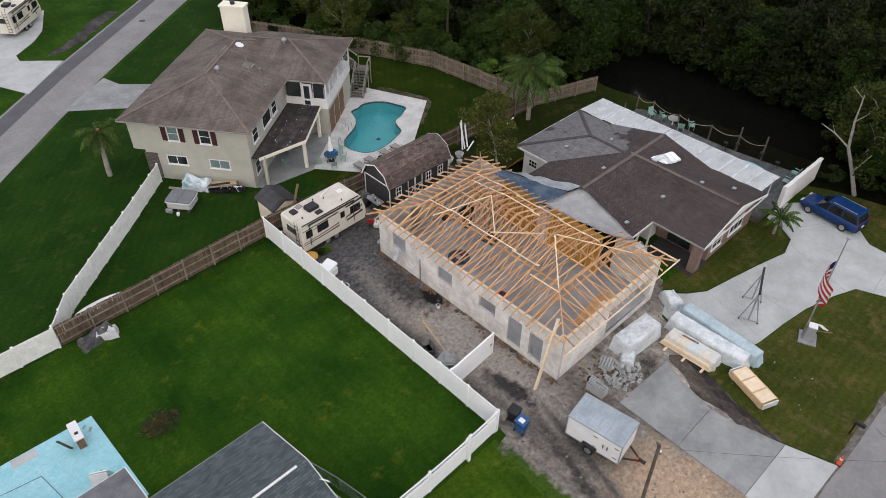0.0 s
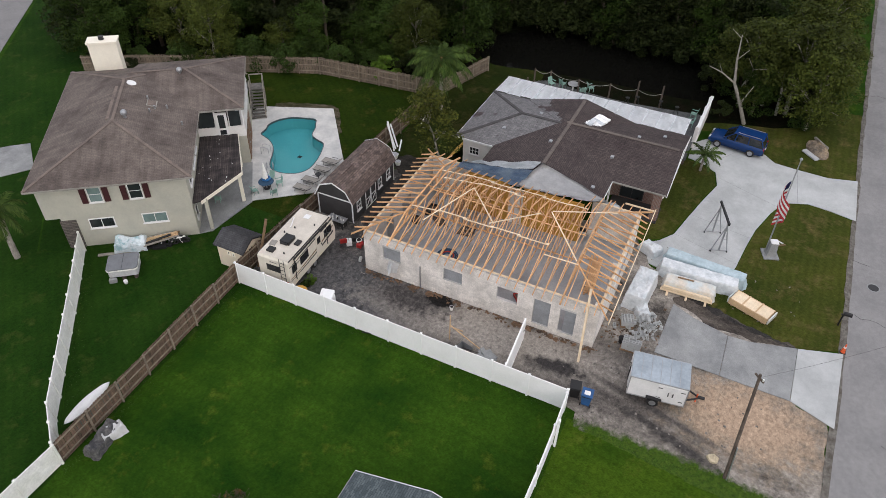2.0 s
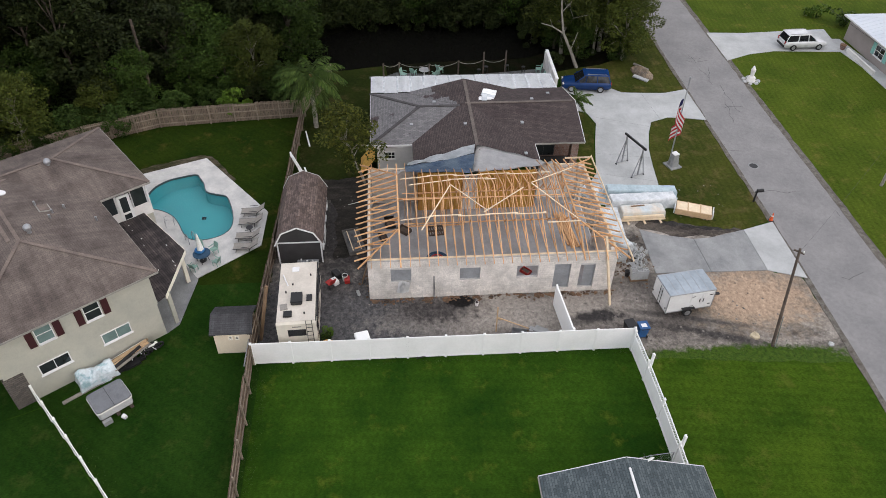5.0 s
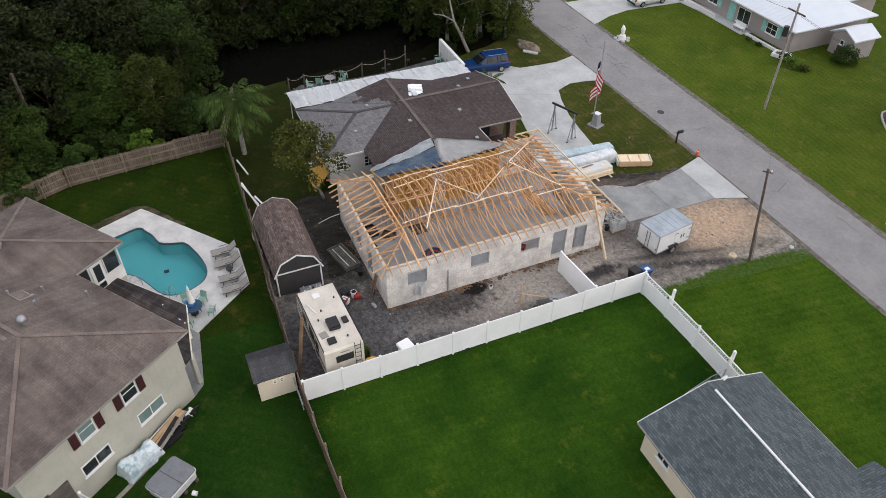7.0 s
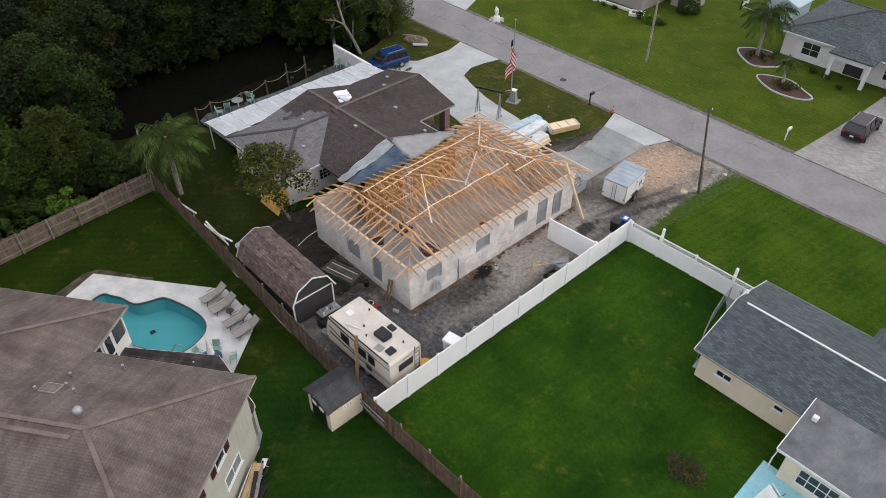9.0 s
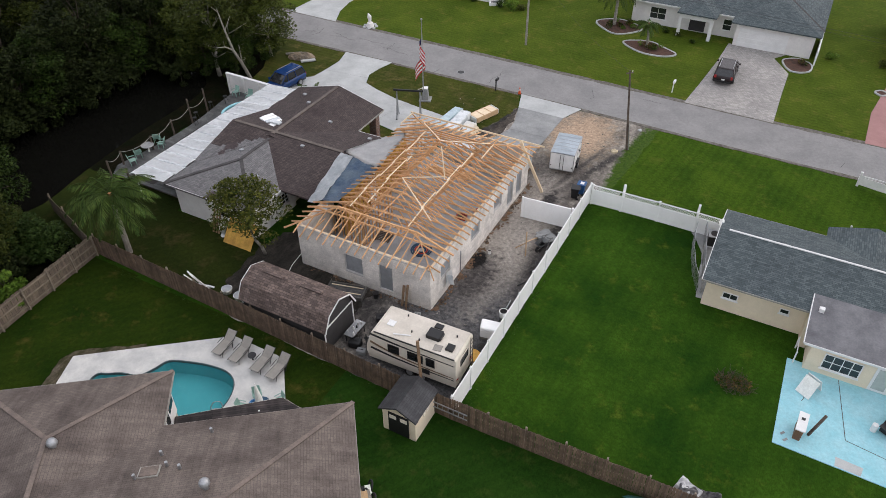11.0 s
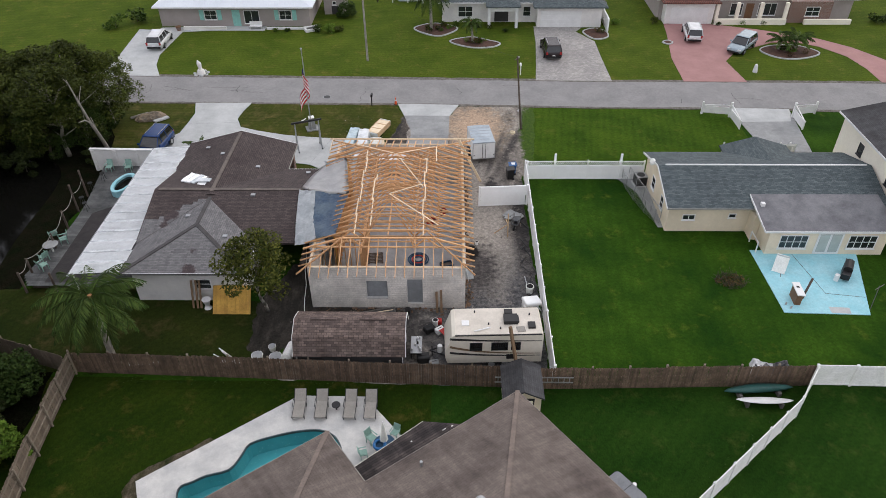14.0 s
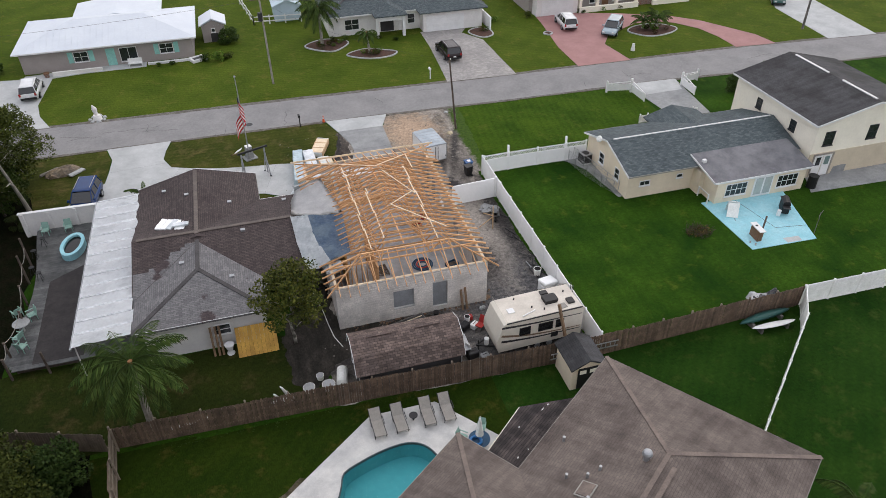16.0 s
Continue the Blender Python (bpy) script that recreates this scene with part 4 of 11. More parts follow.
single("loose_stone", bm, M["dirt"], "scattered lumps of broken block and stone on the dirt", "rubble", "stuff")

sheet("driveway_slab", [(25.3, 11.05), (30.2, 10.85), (29.5, 9.4), (28.86, 7.02), (25.2, 6.98)], 0.06, M["concrete_grey"], "grey concrete driveway slab with a curved side", "driveway")
sheet("driveway_slab", [(25.2, 6.95), (28.85, 6.99), (28.95, 5.6), (29.72, 2.75), (25.12, 2.8)], 0.06, M["concrete_grey"], "grey concrete driveway slab", "driveway")
sheet("driveway_apron", [(25.12, 2.77), (29.73, 2.72), (30.55, 0.05), (24.15, 0.25)], 0.055, M["concrete"], "pale new concrete apron at the street", "driveway")
sheet("front_lawn", ragged([(30.7, 0.25), (45.8, 0.0), (46.3, 1.7), (46.5, 3.4), (45.75, 5.15), (43.85, 5.95), (41.15, 6.75), (38.75, 7.15), (35.95, 7.5), (34.5, 7.85), (32.9, 9.2), (31.6, 9.4), (30.9, 8.2), (30.3, 6.0), (29.8, 4.1), (29.75, 2.75)], 0.8, 0.06, 11), 0.016, M["lawn_dry"], "thin brownish lawn round the flagpole", "lawn")
sheet("trench", ragged([(30.7, 10.9), (31.9, 10.2), (31.1, 8.3), (30.45, 6.1), (29.95, 4.2), (29.7, 2.85), (29.0, 5.6), (29.3, 8.2)], 0.1, 0.3, 12), 0.021, M["dirt_mid"], "strip of dug earth beside the driveway", "soil")
sheet("ditch", ragged([(31.5, 9.9), (31.05, 8.25), (30.45, 6.0), (29.98, 4.1), (29.75, 2.85), (29.45, 2.9), (29.62, 4.2), (30.1, 6.1), (30.68, 8.35), (31.2, 10.0)], 0.05, 0.3, 13), 0.024, M["dirt_dark"], "narrow dark ditch along the lawn", "soil")
OLD_DRIVE = ccw([(51.85, -0.15), (45.9, -0.2), (46.35, 1.7), (46.55, 3.4), (45.8, 5.2), (43.9, 6.0), (41.2, 6.8), (38.8, 7.2), (36.0, 7.55), (34.6, 7.9), (33.0, 9.2), (32.9, 11.0), (33.6, 13.4), (35.6, 14.2), (36.6, 13.2), (37.8, 12.4), (39.9, 11.95), (42.95, 11.25), (45.8, 10.5), (47.7, 10.93), (48.6, 12.2), (48.9, 13.5), (51.6, 13.5), (55.2, 10.6), (52.6, 7.6), (51.5, 6.5), (51.3, 4.3), (51.2, 2.2)])
sheet("old_driveway", OLD_DRIVE, 0.045, M["concrete"], "pale sweeping concrete driveway of the old house", "driveway")
bm = B()
for a, b in (((46.3, 4.2), (51.2, 4.6)), ((45.0, 5.6), (47.0, 10.6)), ((39.9, 7.1), (40.8, 11.6)), ((36.4, 7.6), (37.8, 12.3)), ((48.4, 11.9), (53.4, 8.8))):
    beam(bm, (*a, 0.043), (*b, 0.043), 0.025, 0.008)
single("driveway_joint", bm, M["concrete_grey"], "dark joints in the pale driveway", "joint", "structure")
sheet("side_lawn", ragged([(35.8, 15.0), (36.7, 13.3), (37.9, 12.5), (39.9, 12.05), (42.95, 11.35), (45.8, 10.6), (47.6, 11.0), (48.5, 12.3), (48.7, 14.6)], 0.8, 0.05, 14), 0.014, M["lawn_dry"], "thin lawn before the old house", "lawn")
sheet("bank_lawn", ragged([(51.95, -0.1), (51.3, 2.2), (51.4, 4.3), (51.6, 6.5), (52.7, 7.6), (55.3, 10.6), (54.0, 13.3), (58.5, 13.6), (62, 9.0), (64, -0.2)], 0.8, 0.06, 16), 0.012, M["lawn_dry"], "thin brownish turf under the trees by the driveway", "lawn")
sheet("worn_turf", ragged([(41.82, 45.55), (40.4, 44.45), (38.4, 42.9), (38.5, 42.75), (40.6, 44.1), (42.1, 45.2), (42.3, 46.2), (41.0, 49.8), (40.2, 51.2), (39.6, 50.8)], 0.2, 0.16, 19), 0.013, M["turf_bare"], "worn bare strip along the pool terrace", "soil")
sheet("shady_lawn", ragged([(36.0, 37.9), (60.0, 37.6), (60.0, 29.8), (47.2, 29.6), (47.1, 31.0), (38.2, 31.0), (37.0, 33.0)], 0.6, 0.25, 15), 0.015, M["lawn_shade"], "patchy lawn behind the old house, darkened for tree shade", "lawn")

# across the street: drives
sheet("paver_drive", [(15.6, -5.85), (7.2, -5.6), (7.3, -12.0), (7.3, -17.3), (9.2, -20.6), (8.0, -22.4), (14.4, -22.4), (14.6, -17.0), (15.1, -11.0)], 0.05, M["pavers"], "grey paver driveway with uneven joints", "driveway")
sheet("red_drive", [(-0.7, -5.6), (-7.6, -5.5), (-7.0, -11.2), (-8.8, -13.8), (-11.6, -15.4), (-14.4, -17.0), (-17.6, -16.9), (-19.6, -15.6), (-21.6, -12.6), (-22.3, -9.0), (-22.3, -5.4), (-27.9, -5.0), (-27.4, -8.4), (-25.5, -11.8), (-23.4, -15.4), (-20.5, -18.2), (-14.0, -21.4), (-8.2, -23.4), (-2.6, -23.4), (-2.2, -20.0), (-0.9, -12.0)], 0.05, M["red_drive"], "faded red looping concrete driveway", "driveway")
sheet("white_drive", [(57.9, -6.9), (59.3, -10.0), (59.9, -13.0), (59.4, -20.6), (65.3, -21.4), (64.6, -11.4), (64.9, -7.1)], 0.05, M["concrete"], "pale concrete driveway", "driveway")
sheet("far_drive", [(-35.4, -4.4), (-42.5, -3.9), (-44.6, -20), (-38.2, -20), (-36.6, -16.5)], 0.05, M["concrete"], "pale concrete driveway", "driveway")
sheet("neighbour_drive", [(-3.5, 0.9), (-9.7, 1.1), (-8.6, 9.9), (-4.4, 9.9)], 0.05, M["concrete_grey"], "grey concrete driveway between white gates", "driveway")
sheet("neighbour_apron", [(-3.45, 0.85), (-9.75, 1.1), (-8.95, 3.85), (-3.95, 4.0)], 0.056, M["concrete"], "pale concrete apron", "driveway")
sheet("lane_drive", [(15.0, 67.7), (19.7, 64.2), (22.0, 62.6), (24.6, 66.0), (23.5, 67.2), (21.3, 69.2), (20.7, 71.6)], 0.05, M["concrete_grey"], "grey concrete drive from the lane", "driveway")
sheet("lane_drive", [(13.9, 73.3), (12.4, 76.7), (9.0, 84.0), (13.0, 93.0), (23.0, 93.0), (20.6, 87.3), (18.8, 85.0), (16.1, 82.8), (15.9, 81.2), (19.3, 78.2)], 0.05, M["concrete"], "pale concrete drive from the lane", "driveway")
sheet("blue_patio", [(2.1, 24.9), (2.02, 31.9), (-3.75, 32.1), (-5.9, 24.9)], 0.05, M["blue_paint"], "concrete patio painted pale blue, paint flaking", "patio")
sheet("patio_patch", [(-1.2, 31.3), (-2.6, 31.4), (-2.5, 32.0), (-1.2, 31.95)], 0.055, M["concrete"], "bare patch in the painted patio", "patch")
bm = B()
for a, b in (((-0.9, 25.4), (-1.6, 29.9)), ((-1.6, 29.9), (-4.2, 30.3)), ((0.9, 28.1), (0.3, 25.9))):
    beam(bm, (*a, 0.05), (*b, 0.05), 0.04, 0.012)
single("patio_crack", bm, M["tar"], "dark cracks across the painted patio", "crack", "structure")
sheet("side_path", ragged([(8.3, 14.0), (10.3, 14.7), (9.0, 17.0), (8.4, 21.9), (7.5, 21.9), (7.55, 14.2)], 0.5, 0.12, 17), 0.04, M["concrete_grey"], "rough concrete strip beside the slate-roofed house", "path")
sheet("rear_pad", [(-9.4, 23.6), (-18.5, 23.4), (-18.5, 26.6), (-8.0, 26.2)], 0.04, M["concrete_grey"], "concrete pad behind the tall house", "path")
sheet("far_lawn_round", smooth([(-52, -6), (-46, -1), (-44, 6), (-52, 12), (-62, 8), (-62, -2)]), 0.035, M["lawn_far"], "rounded lawn at the bend of the street", "lawn")

sheet("neighbour_lawn", [(-3.6, 0.8), (17.2, 0.8), (17.6, 9.0), (18.0, 14.5), (8.4, 14.5), (8.4, 12.6), (-3.6, 12.6)], 0.007, M["lawn_mid"], "bright mown front lawn beside the slate-roofed house", "lawn")
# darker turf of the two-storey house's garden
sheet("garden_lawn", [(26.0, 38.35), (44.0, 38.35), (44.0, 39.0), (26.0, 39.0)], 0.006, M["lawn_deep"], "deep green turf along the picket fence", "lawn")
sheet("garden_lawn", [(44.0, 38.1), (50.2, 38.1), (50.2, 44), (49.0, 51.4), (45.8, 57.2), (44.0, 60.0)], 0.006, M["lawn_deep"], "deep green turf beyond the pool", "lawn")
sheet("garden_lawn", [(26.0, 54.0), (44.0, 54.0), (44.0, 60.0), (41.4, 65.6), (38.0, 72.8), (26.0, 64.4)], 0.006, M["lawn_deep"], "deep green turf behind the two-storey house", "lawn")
sheet("garden_lawn", [(2.4, 38.35), (26.0, 38.35), (26.0, 64.4), (14.8, 53.8), (16.2, 50.6), (11.1, 46.5)], 0.006, M["lawn_side"], "deep green turf beside the two-storey house", "lawn")

sheet("lane_lawn", [(-22, 38.25), (2.3, 38.25), (11.0, 46.5), (16.1, 50.6), (14.7, 53.9), (26.0, 64.5), (38.0, 73.0), (60, 95), (60, 100.4), (35.3, 82.4), (22.6, 72.6), (9.6, 62.2)], 0.005, M["lawn_side"], "deep green turf along the lane", "lawn")
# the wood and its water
sheet("forest_floor", ragged([(49.8, 36.6), (49.6, 45.0), (48.4, 52.6), (44.6, 59.2), (40.4, 66.4), (38.0, 74.0), (60, 92), (100, 128), (170, 128), (170, 2.6), (75, 2.6), (60.4, 3.0), (57.4, 7.2), (56.4, 12.0), (55.6, 13.0), (55.6, 31.6), (52.6, 36.0)], 2.0, 0.5, 18), 0.013, M["forest_floor"], "leaf litter in a near-black tone that holds the trees' shade", "forest floor")
sheet("water", smooth([(59.6, 14.5), (63.5, 11.5), (69.0, 16), (69.5, 24), (68.0, 33), (63.0, 38.5), (57.6, 36.6), (58.2, 30.5), (59.0, 24)], 4), 0.02, M["canal_water"], "still black canal water under trees", "water")


# ---- the block house under construction ----
NX0, NX1, NY0, NY1, NTOP, SLAB = 23.9, 34.45, 14.75, 31.55, 3.5, 0.38
new_house = thing("unfinished_house", "unfinished pale concrete-block house with openings and no roof covering", "house", NX0, NY0)
NL, NW = NY1 - NY0, NX1 - NX0
part("floor_slab", box(B(), 0.2, 0.2, -0.2, NW - 0.2, NL - 0.2, SLAB), M["concrete_new"], new_house, "bare grey concrete floor slab")
# long wall on the garden side; its openings are given from the street end
W_HOLES = [(13.95, 15.32, 1.55, 2.65), (9.3, 10.68, 1.52, 2.58), (5.35, 6.8, 1.5, 2.55), (3.1, 4.22, SLAB, 2.62), (1.4, 2.45, SLAB, 2.45)]
west = part("block_wall", wall(B(), NL, NTOP, 0.19, [(NL - h[1], NL - h[0], h[2], h[3]) for h in W_HOLES]), M["joint"], new_house)
west.matrix_basis = pose(0, NL, 0, 0, 0, -90)
N_HOLES = [(3.85, 5.28, 0.9, 2.42), (6.62, 7.66, SLAB, 2.52)]
north = part("block_wall", wall(B(), NW, NTOP, 0.19, N_HOLES), M["joint"], new_house)
north.matrix_basis = pose(NW, NL, 0, 0, 0, 180)
S_HOLES = [(4.6, 9.6, 0.1, 2.65)]
south = part("block_wall", wall(B(), NW - 0.42, NTOP, 0.19, S_HOLES), M["block"], new_house)
south.matrix_basis = pose(0.22, 0.01, 0)
E_HOLES = [(3.9, 13.0, SLAB, 3.45)]
east = part("block_wall", wall(B(), NL - 0.42, NTOP, 0.19, E_HOLES), M["block"], new_house)
east.matrix_basis = pose(NW - 0.2, NL - 0.22, 0, 0, 0, -90)
for x, y in ((0.35, 0.3), (NW - 0.35, 0.3), (4.4, 0.3)):
    part("pier", box(B(), x - 0.22, y - 0.28, 0, x + 0.22, y + 0.16, NTOP - 0.02), M["block"], new_house)
# grey boards close most of the openings
for i in (0, 1, 3, 4):
    h = W_HOLES[i]
    part("opening_board", box(B(), 0.13, h[0] + 0.01, h[2] + 0.01, 0.16, h[1] - (0.01 if i != 4 else 0.30), h[3] - 0.01), M["board_panel"], new_house, "grey board closing an opening")
for h in N_HOLES:
    part("opening_board", box(B(), NW - h[1] + 0.01, NL - 0.16, h[2] + 0.01, NW - h[0] - 0.01, NL - 0.13, h[3] - 0.01), M["board_panel"], new_house, "grey board closing an opening")
bm = B()
for a, b in (((0.12, 0), (0.12, NL)), ((NW - 0.12, 0), (NW - 0.12, NL)), ((0.25, NL - 0.12), (NW - 0.25, NL - 0.12)), ((0.25, 0.12), (NW - 0.25, 0.12))):
    beam(bm, (*a, NTOP + 0.022), (*b, NTOP + 0.022), 0.14, 0.04)
part("wall_plate", bm, M["lumber_pale"], new_house)
# sills and the loose sheet hanging from one opening
for h in W_HOLES[:3]:
    part("window_sill", box(B(), -0.05, h[0] - 0.06, h[2] - 0.10, 0.02, h[1] + 0.06, h[2]), M["block"], new_house, "cast concrete sill")
bm = B()
g = [[bm.verts.new((-0.09 - 0.05 * math.sin(i * 1.7 + j) - 0.05 * j, 14.0 + 0.2 * i + 0.04 * j, 1.66 - 0.22 * j)) for i in range(5)] for j in range(5)]
for j in range(4):
    for i in range(4):
        bm.faces.new((g[j][i], g[j][i + 1], g[j + 1][i + 1], g[j + 1][i]))
bmesh.ops.solidify(bm, geom=bm.faces[:], thickness=0.012)
part("conduit", tube(B(), (-0.05, 12.4, 0.1), (-0.05, 12.42, 2.0), 0.04), M["steel"], new_house)
part("hanging_sheet", bm, M["white"], new_house, "white sheet hanging from a window opening")
# sheathed wall to the old house, seen inside
bm = B()
for k in range(20):
    y0 = 3.95 + k * 0.47
    box(bm, NW - 1.44, y0, SLAB, NW - 1.345, y0 + 0.045, 3.55)
sh = part("stud_wall", bm, M["lumber"], new_house, "studs with bright yellow sheathing panels behind")
for k in range(8):
    y0 = 3.95 + k * 1.14
    if k == 4:
        continue
    part("panel", box(B(), NW - 1.34, y0 + 0.006, SLAB, NW - 1.25, y0 + 1.13, 3.88), M["osb"], sh)
part("panel", box(B(), NW - 1.36, 8.52, SLAB, NW - 1.25, 9.62, 3.6), M["stucco_white"], sh, "white door panel between the sheathing")
# inner partition of studs, low framing and stacked wood on the slab
inner = thing("partition_frame", "open stud partition of fresh lumber standing on the slab", "partition", NX0, NY0, SLAB)
bm = B()
for k in range(12):
    box(bm, 7.2, 9.6 + k * 0.45, 0, 7.3, 9.65 + k * 0.45, 2.6)
box(bm, 7.19, 9.6, 2.6, 7.31, 14.7, 2.7)
box(bm, 7.19, 9.6, 0.0, 7.31, 14.7, 0.05)
part("stud_row", bm, M["lumber"], inner)
bm = B()
for k in range(8):
    box(bm, 7.4 + k * 0.38, 13.2, 0, 7.45 + k * 0.38, 13.3, 2.6)
box(bm, 7.4, 13.19, 2.6, 10.2, 13.31, 2.7)
part("stud_row", bm, M["lumber"], inner)
pile = thing("lumber_pile", "pile of fresh boards on the slab", "lumber", 30.0, 16.7, SLAB, 6)
rng = random.Random(11)
for k in range(14):
    part("board", beam(B(), (-1.9 + rng.uniform(-0.2, 0.2), -0.35 + 0.16 * (k % 5) + rng.uniform(-0.04, 0.04), 0.03 + 0.045 * (k // 5)), (1.9 + rng.uniform(-0.3, 0.3), -0.35 + 0.16 * (k % 5) + rng.uniform(-0.08, 0.08), 0.03 + 0.045 * (k // 5)), 0.14, 0.04), M["lumber"], pile)
hole = thing("pallet", "dark pallet lying on the slab", "pallet", 30.5, 26.6, SLAB, 6)
for k in range(7):
    part("slat", box(B(), -0.55, -0.6 + k * 0.18, 0.09, 0.55, -0.6 + k * 0.18 + 0.10, 0.11), M["pole_wood"], hole)
for k in range(3):
    part("bearer", box(B(), -0.55 + k * 0.5, -0.6, 0.0, -0.45 + k * 0.5, 0.6, 0.088), M["pole_wood"], hole)
coil = thing("cable_coil", "coil of dark blue and red hose on the slab", "hose", 27.3, 26.7, SLAB)
for r, m in ((0.75, "dark_blue"), (0.6, "dark_blue"), (0.45, "red"), (0.3, "dark_blue")):
    part("loop", pipe(B(), [(r * math.cos(k * 0.2618), r * math.sin(k * 0.2618), 0.06) for k in range(25)], 0.055), M[m], coil)
for x, y, c, s in ((29.6, 30.2, "black", 0.5), (31.0, 29.6, "black", 0.7), (30.5, 28.4, "pole_wood", 0.6), (25.0, 28.6, "black", 0.4), (25.5, 20.1, "red", 0.45), (26.1, 21.5, "red", 0.5), (24.9, 27.0, "dark_blue", 0.55)):
    t = thing("tool_crate", "open crate of tools standing on the slab", "crate", x, y, SLAB, (x * 37) % 60)
    part("crate_body", wall(B(), s * 1.6, s * 0.5, 0.04), M[c], t)
    part("crate_back", box(B(), 0, s, 0, s * 1.6, s + 0.04, s * 0.5), M[c], t)
    part("crate_end", box(B(), 0, 0.045, 0, 0.04, s - 0.005, s * 0.5), M[c], t)
    part("crate_end", box(B(), s * 1.6 - 0.04, 0.045, 0, s * 1.6, s - 0.005, s * 0.5), M[c], t)
    part("tool_tray", box(B(), 0.05, 0.05, 0.0, s * 1.5, s * 0.9, s * 0.25), M["pole_wood"], t)

# roof framing: hip trusses across the house, jacks at both ends
CX, HALF, PITCH, OVER = (NX0 + NX1) / 2, NW / 2, 0.345, 0.62
HIP_S, HIP_N = 17.15, 29.35
ZP = NTOP + 0.06
framing = thing("roof_framing", "open hip-roof framing of fresh yellow pine trusses", "roof frame", CX, NY0, ZP)
FY = lambda y: y - NY0


def top_at(y):
    """Height of the flat cut of a hip truss at y, above the plate."""
    return min(HALF * PITCH, (y - NY0) * PITCH if y < (NY0 + NY1) / 2 else (NY1 - y) * PITCH)


CUT = HALF - 1.25


def truss(y, w=0.045, h=0.105, dbl=1, lean=0.0):
    """A hip truss; those beside the old house end on its sheathed wall."""
    bm, t = B(), top_at(y)
    flat = HALF - t / PITCH
    yy = FY(y)
    cut = 18.5 < y < 28.4
    far = CUT if cut else HALF
    for k in range(dbl):
        yk = yy + k * 0.05
        beam(bm, (-HALF, yk, 0.05), (far, yk, 0.05), w, h)
        for s in (-1, 1):
            run = CUT + 0.1 if cut and s > 0 else HALF + OVER
            beam(bm, (s * run, yk, (HALF - run) * PITCH + 0.10), (s * flat, yk + lean, t + 0.10), w, h)
        if flat > 0.2:
            beam(bm, (-flat, yk + lean, t + 0.08), (flat, yk + lean, t + 0.08), w, h)
        xs = [-HALF * 0.66, -HALF * 0.33, HALF * 0.33, HALF * 0.66]
        hh = lambda x: min(t, (HALF - abs(x)) * PITCH) + 0.06
        for a, b in ((-HALF * 0.5, xs[0]), (-HALF * 0.5, xs[1]), (0.0 if flat < 0.3 else -flat * 0.5, xs[1]), (0.0 if flat < 0.3 else flat * 0.5, xs[2]), (HALF * 0.5, xs[2]), (HALF * 0.5, xs[3])):
            beam(bm, (b, yk, 0.06), (a, yk, hh(a)), w * 0.9, 0.085)
    return bm


rng = random.Random(21)
y = HIP_S
k = 0
ridge_rows = []
while y <= HIP_N + 0.01:
    ends = abs(y - HIP_S) < 0.05 or abs(y - HIP_N) < 0.3
    part("truss", truss(y, dbl=2 if ends else 1, lean=rng.uniform(-0.04, 0.04)), M["lumber"], framing)
    ridge_rows.append(y)
    y += 0.61
# hip rafters, jacks and their tails
for end, yg, yw in (("s", HIP_S, NY0), ("n", HIP_N, NY1)):
    d = 1 if end == "n" else -1
    t = top_at(yg)
    flat = HALF - t / PITCH
    for s in (-1, 1):
        part("hip_rafter", beam(B(), (s * (HALF + OVER), FY(yw + d * OVER), -OVER * PITCH + 0.11), (s * flat, FY(yg), t + 0.11), 0.05, 0.12), M["lumber"], framing)
    n = 17
    for i in range(n):
        x = -HALF + 0.25 + i * (2 * HALF - 0.5) / (n - 1)
        reach = min(1.0, (HALF - abs(x)) / (HALF - flat))
        yi = yw + (yg - yw) * reach
        zi = t * reach + 0.09
        tip = OVER + rng.uniform(-0.1, 0.16) + (0.12 if end == "n" else 0.0)
        part("jack_rafter", beam(B(), (x, FY(yw + d * tip), -tip * PITCH + 0.10), (x, FY(yi), zi), 0.045, 0.10), M["lumber"], framing)
        if i % 2 == 0:
            part("jack_tie", beam(B(), (x + 0.05, FY(yw), 0.05), (x + 0.05, FY(yi), 0.05), 0.04, 0.09), M["lumber"], framing)
        if reach < 1:
            s = 1 if x > 0 else -1
            yj = yi
            part("jack_rafter", beam(B(), (s * (HALF + OVER), FY(yj), -OVER * PITCH + 0.10), (x, FY(yj), zi), 0.045, 0.10), M["lumber"], framing)
part("sub_fascia", beam(B(), (-HALF - OVER - 0.35, FY(NY0 - OVER - 0.12), -0.02), (HALF + OVER + 0.25, FY(NY0 - OVER - 0.14), -0.02), 0.045, 0.15), M["lumber_pale"], framing, "pale straight eaves board at the street end")
part("sub_fascia", beam(B(), (HALF + OVER - 0.02, FY(NY0 - OVER - 0.1), 0.02), (HALF + OVER - 0.02, FY(NY0 + 1.4), 0.02), 0.045, 0.13), M["lumber_pale"], framing)
